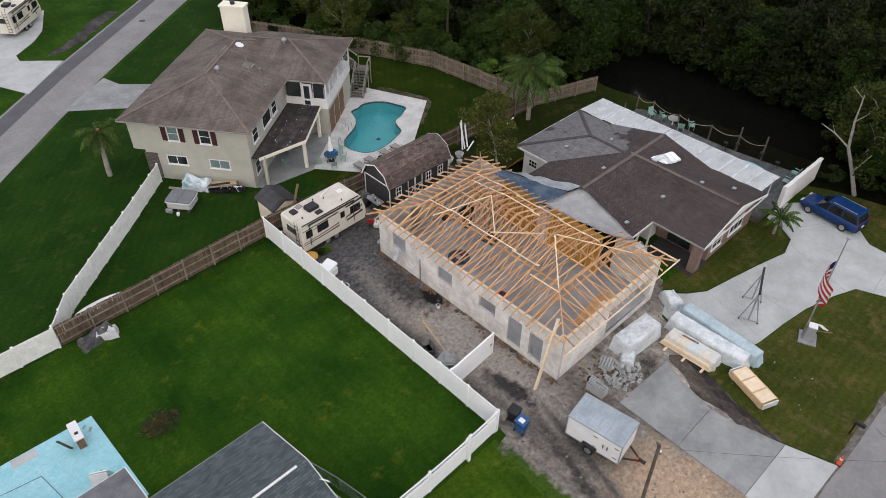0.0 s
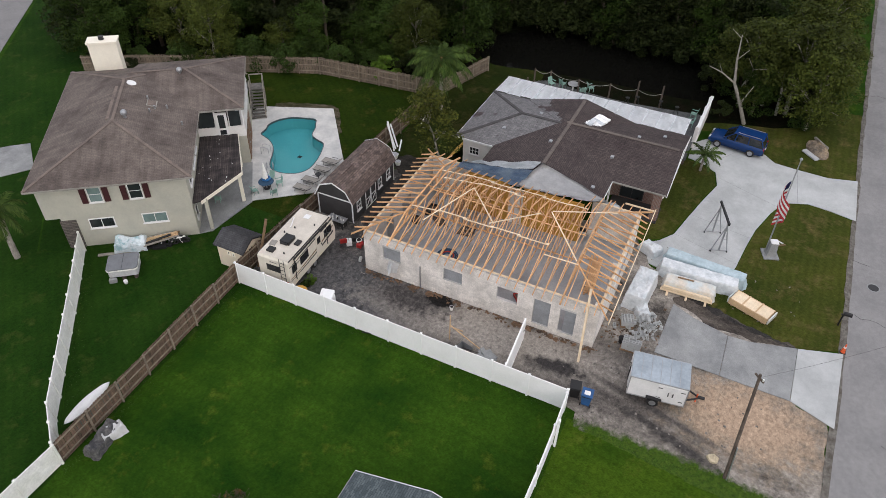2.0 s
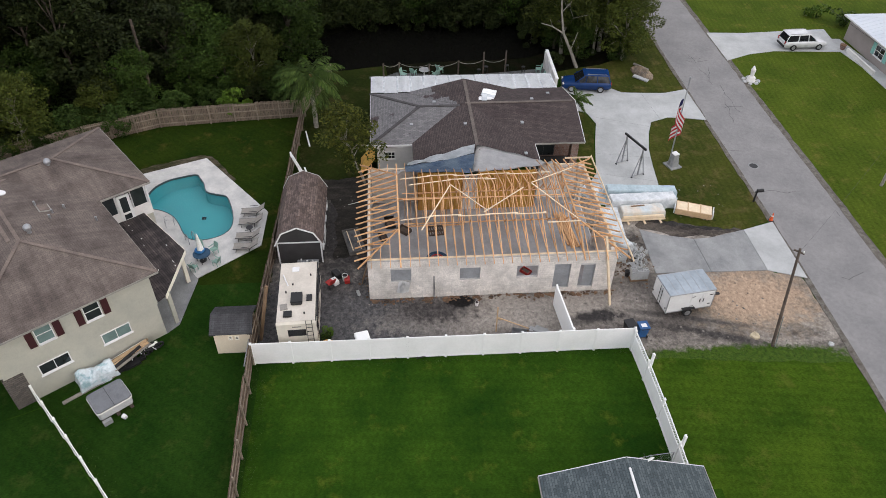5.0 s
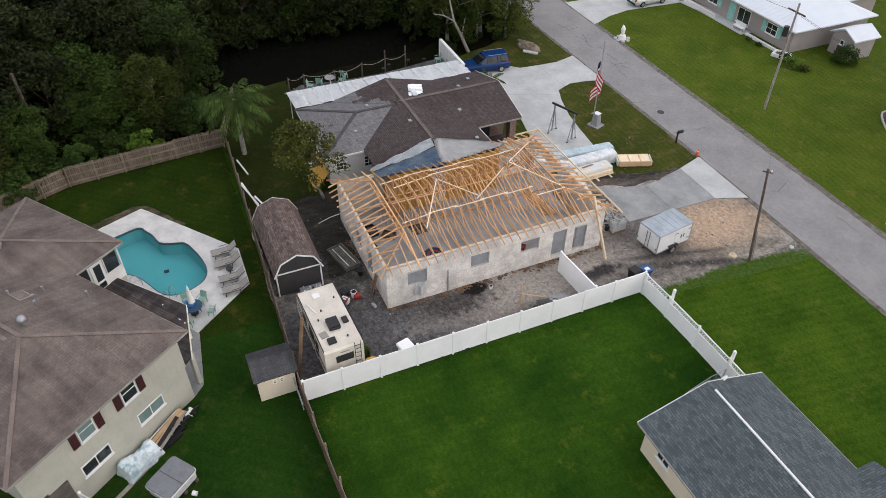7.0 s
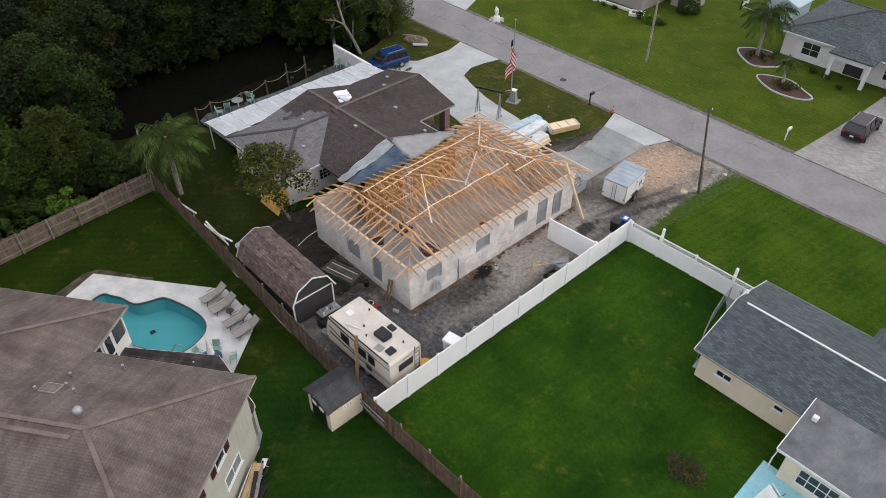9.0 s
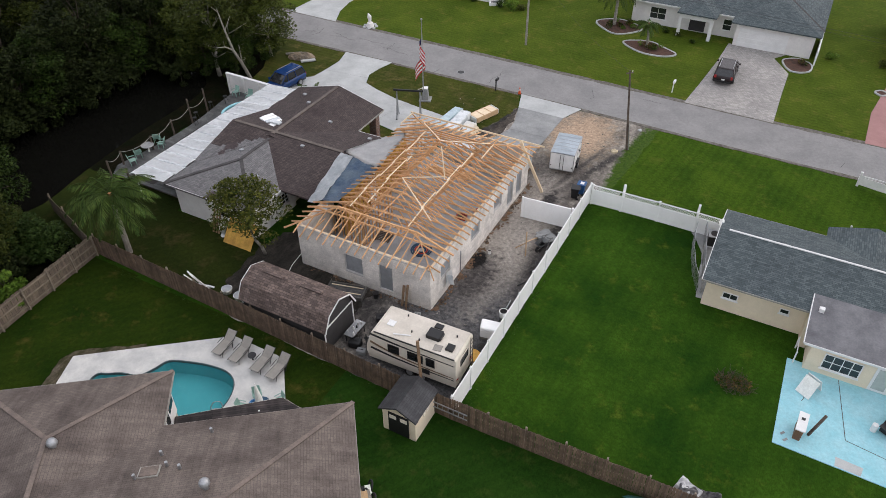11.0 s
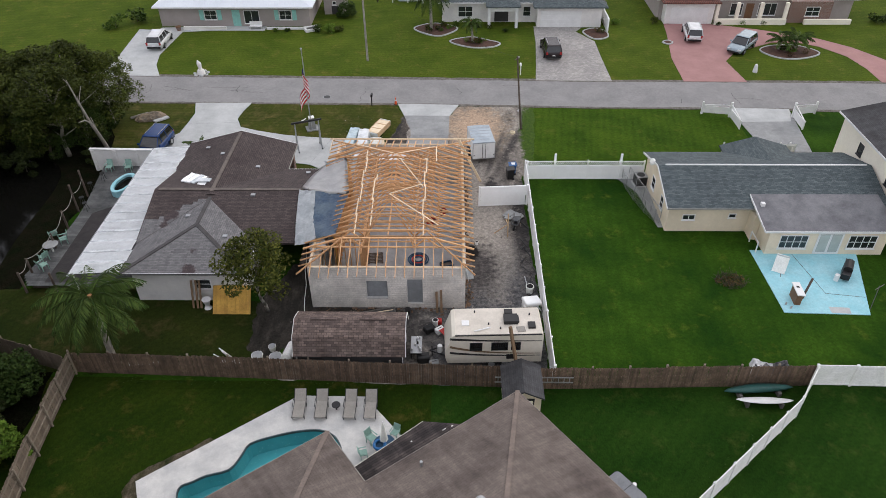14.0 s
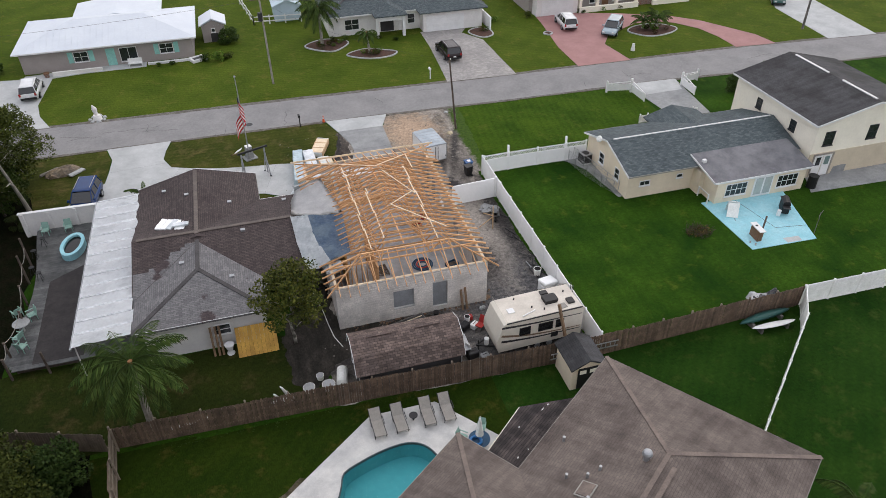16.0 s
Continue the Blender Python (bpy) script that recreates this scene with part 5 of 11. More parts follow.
# bracing laid over the trusses, in short overlapping lengths
for x0, ya, yb in ((-2.35, HIP_N - 0.2, 19.4), (-3.05, 19.2, HIP_S), (2.35, HIP_N - 0.3, 18.2), (1.3, 28.4, 22.4)):
    y, side = ya, 0
    while y > yb:
        ln = 1.95 if x0 == -2.35 or x0 == 2.35 else 2.7
        y2 = max(yb, y - ln)
        off = 0.05 if side else -0.05
        za = HALF * PITCH - abs(x0) * PITCH + 0.185 if top_at(y) > (HALF - abs(x0)) * PITCH - 0.02 else top_at(y) + 0.16
        zb = HALF * PITCH - abs(x0) * PITCH + 0.185 if top_at(y2) > (HALF - abs(x0)) * PITCH - 0.02 else top_at(y2) + 0.16
        part("brace", beam(B(), (x0 + off, FY(y + 0.12), za), (x0 + off + 0.03, FY(y2 - 0.12), zb), 0.075, 0.04), M["lumber_pale"], framing)
        y, side = y2, 1 - side
for a, b in (((-3.4, 27.9), (0.1, 25.7)), ((0.1, 25.7), (-2.1, 23.3)), ((-2.2, 23.6), (-0.35, 20.6)), ((0.1, 19.95), (3.6, 16.2)), ((0.0, 20.0), (-2.9, 17.2))):
    za, zb = (HALF * PITCH - abs(p[0]) * PITCH + 0.23 for p in (a, b))
    za, zb = min(za, top_at(a[1]) + 0.2), min(zb, top_at(b[1]) + 0.2)
    part("diagonal_brace", beam(B(), (a[0], FY(a[1]), za), (b[0], FY(b[1]), zb), 0.075, 0.04), M["lumber_pale"], framing)
# lower web ties along the building
for x0, z in ((-1.75, 0.12), (1.75, 0.12), (0.0, 0.9)):
    part("web_tie", beam(B(), (x0, FY(HIP_S + 0.3), z), (x0, FY(HIP_N - 0.3), z), 0.09, 0.04), M["lumber"], framing)
prop = single("leaning_board", beam(B(), (22.35, 15.2, 0.05), (24.35, 15.65, 4.5), 0.22, 0.13, (0, 1, 0)), M["lumber_pale"], "long pale board leaning against the eaves", "board")
for x, y, h in ((25.5, 31.85, 1.7), (25.8, 31.85, 1.55)):
    single("leaning_board", beam(B(), (x, y + 0.25, 0.03), (x + 0.05, y - 0.2, h), 0.16, 0.05, (0, 1, 0)), M["post_wood"], "short brown board leaning on the block wall", "board")

# tarpaulins over the joint with the old roof
def draped(name, pts_rows, material, label, sag=0.06, seed=1):
    """A cloth through rows of points, creased."""
    bm = B()
    rows = []
    fine = []
    for r in pts_rows:
        row = []
        for a, b in zip(r, r[1:]):
            for k in range(5):
                row.append(Vector(a).lerp(Vector(b), k / 5))
        row.append(Vector(r[-1]))
        fine.append(row)
    for r, q in zip(fine, fine[1:]):
        for k in range(4):
            rows.append([p.lerp(s, k / 4) for p, s in zip(r, q)])
    rows.append(fine[-1])
    vs = []
    for r in rows:
        vs.append([bm.verts.new(p + Vector((0, 0, sag * (noise.noise(p * 1.3 + Vector((seed, 0, 0))) + 0.6 * noise.noise(p * 3.1 + Vector((0, seed, 0))))))) for p in r])
    for a, b in zip(vs, vs[1:]):
        for k in range(len(a) - 1):
            bm.faces.new((a[k], a[k + 1], b[k + 1], b[k]))
    bmesh.ops.solidify(bm, geom=bm.faces[:], thickness=0.015)
    bmesh.ops.recalc_face_normals(bm, faces=bm.faces[:])
    return single(name, bm, material, label, "tarpaulin", smooth_shade=True)


draped("tarpaulin", [[(32.55, 23.7, 4.22), (32.7, 26.2, 4.22), (32.85, 28.8, 4.22)], [(33.9, 23.5, 4.12), (33.8, 26.2, 3.85), (33.6, 28.75, 4.0)], [(35.1, 23.3, 4.22), (34.9, 26.1, 3.7), (34.3, 28.7, 3.85)]], M["tarp_blue"], "blue tarpaulin sagging beside the old roof", 0.12, 3)
draped("tarpaulin", [[(32.5, 23.75, 4.24), (32.9, 21.0, 4.2), (33.35, 18.2, 4.15)], [(34.2, 23.5, 4.14), (34.3, 20.6, 3.95), (34.4, 17.6, 3.6)], [(36.2, 23.0, 4.24), (36.0, 20.2, 3.55), (35.4, 17.4, 2.95)]], M["tarp_grey"], "silver-grey tarpaulin over the edge of the old roof", 0.10, 5)
draped("plastic_cover", [[(35.05, 23.35, 4.26), (34.85, 26.1, 3.78), (34.25, 28.75, 3.93)], [(35.7, 23.25, 4.27), (35.6, 26.0, 3.65), (35.1, 28.6, 3.3)], [(36.3, 23.15, 4.22), (36.2, 25.6, 3.55), (35.9, 28.4, 2.95)]], M["plastic_sheet"], "bunched white plastic along the tarpaulin's edge", 0.22, 8)
draped("plastic_cover", [[(33.4, 29.6, 3.75), (34.6, 29.5, 3.2)], [(33.6, 28.9, 3.8), (34.8, 28.7, 3.15)], [(33.9, 28.2, 3.7), (34.9, 28.0, 3.15)]], M["plastic_sheet"], "bunched white plastic at the wall's corner", 0.25, 10)
draped("plastic_cover", [[(34.4, 17.9, 3.5), (35.6, 17.0, 2.95)], [(34.5, 16.9, 3.3), (35.5, 16.5, 2.7)], [(34.7, 16.3, 2.3), (35.4, 16.2, 1.9)]], M["plastic_sheet"], "bunched white plastic at the street corner", 0.25, 9)

# ---- the old ranch house ----
ranch = thing("ranch_house", "low old house with dark brown and grey shingle roofs", "house", 42.85, 22.95)
RE = 2.85
parts3 = ((roof(-4.15, 4.4, 0, 8.5, RE, 0.25, "y", (False, True)), "roof_grey", "roof_cap", "grey shingled rear roof"),
          (roof(-7.5, 4.5, -5.05, 5.05, RE + 0.03, 0.25, "x", (False, False)), "roof_brown", "roof_cap_brown", "dark brown shingled main roof"),
          (roof(-4.55, 4.75, -9.25, 0.6, RE + 0.06, 0.265, "y", (False, False)), "roof_brown", "roof_cap_brown", "dark brown shingled street roof"))
for (rb, lines), mt, cm, lb in parts3:
    r = part("roof", rb, M[mt], ranch, lb)
    part("ridge_cap", caps(lines), M[cm], r)
part("rear_wall", box(B(), -3.65, 3.0, 0, 3.9, 7.95, RE - 0.14), M["stucco_white"], ranch)
part("main_wall", box(B(), -3.3, -4.4, 0, 4.1, 2.9, RE - 0.11), M["stucco_white"], ranch)
part("street_wall", box(B(), -2.3, -8.75, 0, 4.2, -4.5, RE - 0.08), M["brick_wall"], ranch, "red-brown brick wall")
part("gable", gable_panel(-8.97, -4.55, 4.75, RE + 0.06, 0.265, "y"), M["white"], ranch)
part("gable", gable_panel(4.22, -5.05, 5.05, RE + 0.03, 0.25, "x"), M["stucco_white"], ranch)
part("brick_pier", box(B(), -4.25, -8.9, 0, -3.55, -8.3, RE - 0.08), M["brick_wall"], ranch, "red-brown brick corner pier")
window_on(ranch, facing(-2.3, -6.4, 0.2, 180), 1.9, 1.8, rows=1, cols=2, frame_mat="dark_metal", sill=False)
# porch floor and back wall coloured dark to hold the shade of the recess
part("porch_slab", box(B(), -4.5, -8.95, 0, -2.31, -4.95, 0.1), M["dark_wall"], ranch, "porch floor, its dark tone standing for the recess's shade")
part("porch_back_wall", box(B(), -7.9, -1.0, 0, -3.4, -0.8, RE - 0.11), M["dark_wall"], ranch, "porch wall with the recess's shade put into its tone")
part("porch_post", box(B(), -4.4, -5.0, 0, -4.28, -4.88, RE - 0.11), M["white"], ranch)
part("porch_post", box(B(), -6.2, -5.0, 0, -6.08, -4.88, RE - 0.11), M["white"], ranch)
part("eaves_board", fascia([(-4.55, -9.25), (4.75, -9.25)], RE + 0.04), M["white"], ranch)
bm = B()
beam(bm, (-4.55, -9.27, RE + 0.0), (0.1, -9.27, RE + 1.23), 0.04, 0.18)
beam(bm, (4.75, -9.27, RE + 0.0), (0.1, -9.27, RE + 1.23), 0.04, 0.18)
part("barge_board", bm, M["white"], ranch)
part("eaves_board", beam(B(), (-4.57, -9.2, RE - 0.02), (-4.57, -5.1, RE - 0.02), 0.04, 0.14), M["trim_dull"], ranch)
part("eaves_board", beam(B(), (-8.2, -5.07, RE - 0.05), (-4.6, -5.07, RE - 0.05), 0.04, 0.18), M["white"], ranch)
part("eaves_board", beam(B(), (-4.17, 0.2, RE - 0.07), (-4.17, 8.45, RE - 0.07), 0.04, 0.16), M["white"], ranch)
part("eaves_board", beam(B(), (-4.17, 8.47, RE - 0.07), (4.4, 8.47, RE - 0.07), 0.04, 0.16), M["white"], ranch)
window_on(ranch, facing(-3.66, 6.9, 1.2, 180), 0.9, 0.7, rows=2, cols=3)
window_on(ranch, facing(-3.66, 4.4, 1.0, 180), 1.1, 1.0, rows=3, cols=3)
window_on(ranch, facing(-0.9, 7.96, 1.1, 90), 1.1, 0.85, rows=2, cols=1)
window_on(ranch, facing(1.6, -8.76, 0.8, -90), 2.0, 1.2, rows=1, cols=3)
window_on(ranch, facing(-1.2, -8.76, 0.8, -90), 1.4, 1.2, rows=2, cols=2)
window_on(ranch, facing(-6.4, -1.01, 0.4, -90), 1.8, 1.6, rows=1, cols=3)
d = part("front_door", box(B(), -4.6, -1.04, 0.05, -3.7, -1.0, 2.05), M["door_brown"], ranch)
part("door_knob", tube(B(), (-4.5, -1.1, 1.0), (-4.5, -1.04, 1.0), 0.035), M["steel"], d)


def ranch_top(x, y):
    """Height of the old house's roofs over a point of its plan."""
    return max(RE + 0.03 + (5.05 - abs(y)) * 0.25 if abs(y) < 5.05 else 0, RE + 0.06 + (4.65 - abs(x - 0.1)) * 0.265 if y < 0.6 else 0, RE + min(4.275 - abs(x - 0.125), 8.5 - y) * 0.25 if y > 0 else 0)


for x, y in ((-3.1, 0.6), (-2.3, -4.3), (0.8, -5.6), (-2.0, 5.0), (2.6, -7.4), (1.2, 2.9), (-6.4, -4.0)):
    z = ranch_top(x, y)
    v = part("roof_vent", box(B(), x - 0.16, y - 0.13, z - 0.25, x + 0.16, y + 0.13, z + 0.10), M["steel"], ranch, "small galvanised roof vent")
# older grey shingles left below a ragged patch of brown ones
rng = random.Random(29)
y = 0.98
while y < 4.95:
    x0, x1 = 0.16 + (y - 0.9), 4.44
    bm = B()
    if y < 2.9:
        x1 = min(4.44, x0 + 0.7 + 0.5 * (y - 1.0) + rng.uniform(-0.3, 0.3))
    h = [RE + 0.03 + (5.05 - q) * 0.25 for q in (y, y + 0.28)]
    v = [bm.verts.new(p) for p in ((x0, y, h[0] + 0.002), (x1, y, h[0] + 0.002), (x1, y + 0.28, h[1] + 0.002), (x0 + 0.28, y + 0.28, h[1] + 0.002), (x0, y, h[0] + 0.012), (x1, y, h[0] + 0.012), (x1, y + 0.28, h[1] + 0.016), (x0 + 0.28, y + 0.28, h[1] + 0.016))]
    for f in ((3, 2, 1, 0), (4, 5, 6, 7), (0, 1, 5, 4), (1, 2, 6, 5), (2, 3, 7, 6), (3, 0, 4, 7)):
        bm.faces.new([v[i] for i in f])
    part("shingle_course", bm, M["roof_grey"], ranch, "grey shingle course")
    y += 0.28
pack = thing("shingle_stack", "white-wrapped shingle bundles lying on the brown roof", "shingles", 44.5, 21.2, ranch_top(1.65, -1.75) + 0.02, -18)
rng = random.Random(19)
for k in range(6):
    bm = box(B(), -0.2, -0.62, 0, 0.2, 0.62, 0.13)
    bmesh.ops.subdivide_edges(bm, edges=bm.edges[:], cuts=3, use_grid_fill=True)
    for v in bm.verts:
        v.co.z = max(0.0, v.co.z + 0.05 * noise.noise(v.co * 4 + Vector((k * 3.1, 0, 0)))) if v.co.z > 0.05 else v.co.z
    part("wrapped_pack", bm, M["vinyl" if k % 3 else "plastic_sheet"], pack).matrix_basis = pose(-1.05 + 0.42 * k, rng.uniform(-0.16, 0.16), 0.02 * (k % 2), 0, 0, rng.uniform(-14, 14))
part("wrapped_pack", box(B(), -0.55, -0.2, 0, 0.55, 0.2, 0.12), M["plastic_sheet"], pack).matrix_basis = pose(-0.5, 0.1, 0.19, 0, 4, 12)
# awning of ribbed white panels over the deck side
awn = thing("awning", "long weathered white ribbed awning above the deck", "awning", 47.3, 14.3)
ys = [0.0]
while ys[-1] < 17.0:
    ys.append(ys[-1] + 1.22)
for k, (a, b) in enumerate(zip(ys, ys[1:])):
    bm = B()
    v = [[bm.verts.new((x, a + (b - a) * i / 6, 2.90 - 0.06 * x + 0.035 * math.sin(math.pi * i / 6) ** 0.7 + (0.03 if k % 2 else 0))) for i in range(7)] for x in (-0.1 + 0.05 * (k % 3), 1.7, 3.45)]
    for p, q in zip(v, v[1:]):
        for i in range(6):
            bm.faces.new((p[i], q[i], q[i + 1], p[i + 1]))
    bmesh.ops.solidify(bm, geom=bm.faces[:], thickness=0.02)
    part("panel", bm, M["awning"], awn)
    part("rib", beam(B(), (0.05, a, 2.925), (3.4, a, 2.725), 0.16, 0.03), M["awning_grime"], awn)
part("gutter", beam(B(), (3.5, -0.1, 2.62), (3.5, 17.2, 2.62), 0.12, 0.12), M["steel"], awn)
for k in range(6):
    part("post", tube(B(), (3.35, 0.3 + k * 3.3, 0.0), (3.35, 0.3 + k * 3.3, 2.60), 0.045), M["white"], awn)
part("back_rail", beam(B(), (0.28, 0.0, 2.76), (0.28, 17.1, 2.76), 0.08, 0.12), M["wood_grey"], awn)
# deck
deck = thing("deck", "raised deck of silvered boards beside the canal", "deck", 50.9, 13.6)
DECK_Z = 0.55
y = 0.0
while y < 16.2:
    w = 4.6 + 0.5 * math.sin(y * 0.3 + 2.2) - max(0, y - 15.2) * 0.8
    part("plank", box(B(), -3.4, y, DECK_Z - 0.04, w, y + 0.26, DECK_Z), M["deck_wood"], deck)
    y += 0.27
part("deck_base", box(B(), -3.3, 0.1, 0.0, 4.0, 16.1, DECK_Z - 0.06), M["pole_wood"], deck)
posts = [(4.2, 16.6), (4.4, 15.0), (4.0, 12.0), (4.5, 9.0), (4.8, 6.4), (5.0, 4.1), (2.0, 16.6)]
for k, (x, y) in enumerate(posts):
    part("post", tube(B(), (x, y, 0.0), (x + 0.03, y, 2.6 if k in (4, 5) else 1.85), 0.09, 0.08), M["pole_wood"], deck)
for (x0, y0), (x1, y1) in zip(posts[:5], posts[1:6]):
    part("rope", pipe(B(), [(x0 + (x1 - x0) * i / 8, y0 + (y1 - y0) * i / 8, 1.78 - 1.4 * i / 8 * (1 - i / 8)) for i in range(9)], 0.022), M["taupe"], deck, "slack rope between the posts")
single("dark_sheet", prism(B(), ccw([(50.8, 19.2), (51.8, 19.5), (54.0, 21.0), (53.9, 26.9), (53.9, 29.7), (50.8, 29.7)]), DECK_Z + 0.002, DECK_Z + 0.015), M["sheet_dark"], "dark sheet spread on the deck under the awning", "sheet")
dw = thing("garden_wall", "white rendered garden wall at the end of the deck", "wall", 50.7, 13.5, 0, -1.5)
part("wall_body", box(B(), 0, -0.12, 0, 6.2, 0.06, 2.1), M["stucco_white"], dw)
part("coping", box(B(), -0.05, -0.18, 2.1, 6.25, 0.12, 2.17), M["white"], dw)
for k in range(4):
    part("pier", box(B(), 0.0 + 1.95 * k, 0.065, 0, 0.25 + 1.95 * k, 0.2, 2.09), M["stucco_white"], dw)


# ---- the two-storey house with the tan roof ----
HR = 36.7
tall = thing("two_storey_house", "pale khaki two-storey house with a worn tan hip roof", "house", 21.45, 43.89, 0, HR)
HE = 5.6
(rb, lines) = roof(0, 17.45, 0, 11.05, HE, 0.325, "x", (True, True))
r = part("roof", rb, M["roof_tan"], tall, "faded tan-brown shingle roof with stains")
part("ridge_cap", caps(lines, 0.22, 0.02), M["roof_cap_tan"], r)
part("ridge_vent", beam(B(), (6.0, 6.0, 7.24), (11.0, 6.0, 7.24), 0.22, 0.10), M["roof_cap_tan"], r)
(rb, lines) = roof(9.0, 18.1, -3.45, 5.6, HE + 0.012, 0.325, "y", (True, False))
r2 = part("roof", rb, M["roof_tan"], tall, "faded tan-brown shingle roof of the wing")
part("ridge_cap", caps(lines, 0.22, 0.02), M["roof_cap_tan"], r2)
bm = B()
for a, b in (((0, 0), (0, 11.05)), ((0, 11.05), (17.45, 11.05)), ((0, 0), (8.98, 0)), ((8.98, 0), (8.98, -3.45)), ((8.98, -3.47), (18.1, -3.47)), ((18.12, -3.45), (18.12, 5.6)), ((17.47, 5.6), (17.47, 11.05))):
    beam(bm, (*a, HE - 0.085), (*b, HE - 0.085), 0.05, 0.13)
part("eaves_board", bm, M["trim_dull"], tall)
part("upper_wall", box(B(), 0.5, 0.5, 2.75, 17.0, 10.55, HE - 0.15), M["stucco_tan"], tall)
part("lower_wall", box(B(), 0.55, 0.55, 0, 16.95, 9.6, 2.75), M["stucco_tan"], tall)
part("stone_corner", box(B(), 0.48, 8.6, 0, 1.1, 9.7, 2.5), M["stone_wall"], tall, "grey stone-faced corner")
bm = B()
for k in range(26):
    beam(bm, (0.497, 0.7 + k * 0.385, 2.76), (0.497, 0.7 + k * 0.385, HE - 0.16), 0.018, 0.008, (1, 0, 0))
part("siding_batten", bm, M["stucco_tan"], tall)
part("wing_lower", box(B(), 9.5, -3.2, 0, 17.0, 0.55, 2.75), M["stucco_tan"], tall)
part("wing_upper", box(B(), 9.45, -3.25, 2.75, 17.05, 0.5, 3.75), M["stucco_white"], tall)
part("porch_inner", box(B(), 10.4, -2.4, 3.75, 16.4, 0.5, HE - 0.15), M["dark_wall"], tall, "dark screened porch")
for x in (9.5, 10.6, 11.7, 13.4, 15.2, 17.0):
    part("porch_post", box(B(), x - 0.06, -3.25, 3.75, x + 0.06, -3.145, 5.19), M["white"], tall)
for y in (-1.0, -2.1, 0.3):
    part("porch_post", box(B(), 9.44, y - 0.06, 3.75, 9.56, y + 0.06, HE - 0.15), M["white"], tall)
part("porch_beam", box(B(), 9.45, -3.25, 5.2, 17.05, -3.14, HE - 0.15), M["white"], tall)
pd = part("porch_door", box(B(), 9.36, -1.95, 2.95, 9.43, -1.05, 5.1), M["white"], tall, "white door with a dark pane")
part("pane", box(B(), 9.33, -1.75, 3.7, 9.358, -1.25, 4.9), M["pane"], pd)
part("pane", box(B(), 9.33, -1.75, 3.1, 9.358, -1.25, 3.5), M["pane"], pd)
for y0, y1 in ((-3.0, -2.1), (-0.9, 0.35)):
    part("screen", box(B(), 9.40, y0, 3.8, 9.432, y1, 5.15), M["pane"], tall)
for x0 in (9.9, 11.5, 13.1):
    sd = part("storage_door", box(B(), x0, -3.26, 0.1, x0 + 1.25, -3.21, 2.4), M["door_brown"], tall, "brown boarded door")
    part("handle", box(B(), x0 + 1.05, -3.30, 1.1, x0 + 1.12, -3.262, 1.25), M["steel"], sd)
# windows with maroon shutters on the garden front, which looks along -x of the house
for y in (6.75, 4.05):
    window_on(tall, facing(0.5, y + 0.0, 3.9, 180), 0.95, 1.35, rows=2, glass="pane_green" if y > 5 else "pane")
    for s in (-1, 1):
        shp = part("shutter", box(B(), 0.43, y + s * 0.75 - 0.2, 3.88, 0.49, y + s * 0.75 + 0.2, 5.28), M["shutter"], tall, "maroon louvred shutter")
        bm = B()
        for k in range(9):
            box(bm, 0.41, y + s * 0.75 - 0.16, 3.96 + k * 0.14, 0.428, y + s * 0.75 + 0.16, 4.05 + k * 0.14)
        part("louvre", bm, M["shutter"], shp)
for y, gl in ((6.95, "pane"), (3.3, "pane_green")):
    window_on(tall, facing(0.55, y, 1.6, 180), 1.75, 0.85, rows=1, cols=2, glass=gl)
for x in (2.0, 4.6, 6.4):
    window_on(tall, facing(x, 0.5, 3.7, -90), 1.1 if x != 4.6 else 1.8, 1.35, rows=2 if x != 4.6 else 1, cols=1)
window_on(tall, facing(1.6, 0.55, 0.9, -90), 0.9, 1.2)
window_on(tall, facing(6.0, 0.55, 0.15, -90), 2.4, 2.0, rows=1, cols=2, sill=False)
# lower porch roof, boards blackened
pr = part("porch_roof", prism(B(), [(0.45, 0.45), (0.6, -0.1), (3.85, -2.95), (9.4, -2.55), (9.4, 0.45)], 2.92, 3.04), M["roof_old"], tall, "blackened flat board roof of the porch")
part("edge_board", fascia([(0.6, -0.12), (3.85, -2.97)], 2.98, 0.28, 0.05), M["stucco_pale"], pr)
part("edge_board", beam(B(), (3.85, -2.98, 2.86), (9.4, -2.58, 2.86), 0.05, 0.26), M["stucco_pale"], pr)
part("porch_column", box(B(), 4.0, -2.8, 0, 4.25, -2.55, 2.75), M["stucco_pale"], tall)
part("porch_column", box(B(), 0.9, -0.5, 0, 1.15, -0.25, 2.9), M["stucco_tan"], tall)
part("porch_column", box(B(), 8.9, -2.5, 0, 9.15, -2.25, 2.75), M["stucco_pale"], tall)
part("porch_floor", prism(B(), [(0.55, 0.55), (0.75, -0.4), (3.9, -3.3), (9.5, -3.3), (9.5, 0.55)], -0.1, 0.072), M["concrete_grey"], tall)
rngp = random.Random(8)
for k in range(16):
    x, y = rngp.uniform(2.6, 9.0), rngp.uniform(-2.6, 0.3)
    if y > -x + 0.9:
        part("roof_debris", box(B(), x, y, 3.042, x + rngp.uniform(0.03, 0.22), y + rngp.uniform(0.03, 0.06), 3.055), M["white"], pr)
for x, y, z, h in ((6.25, 4.79, 7.3, 0.34), (13.16, 1.47, 6.98, 0.3)):
    v = part("roof_turbine", tube(B(), (x, y, z - 0.35), (x, y, z + h * 0.4), 0.13, n=12), M["steel"], tall, "galvanised turbine vent")
    bm = B()
    bmesh.ops.create_uvsphere(bm, u_segments=12, v_segments=7, radius=0.24, matrix=Matrix.Translation((x, y, z + h * 0.75)))
    part("vane_head", bm, M["steel"], v)
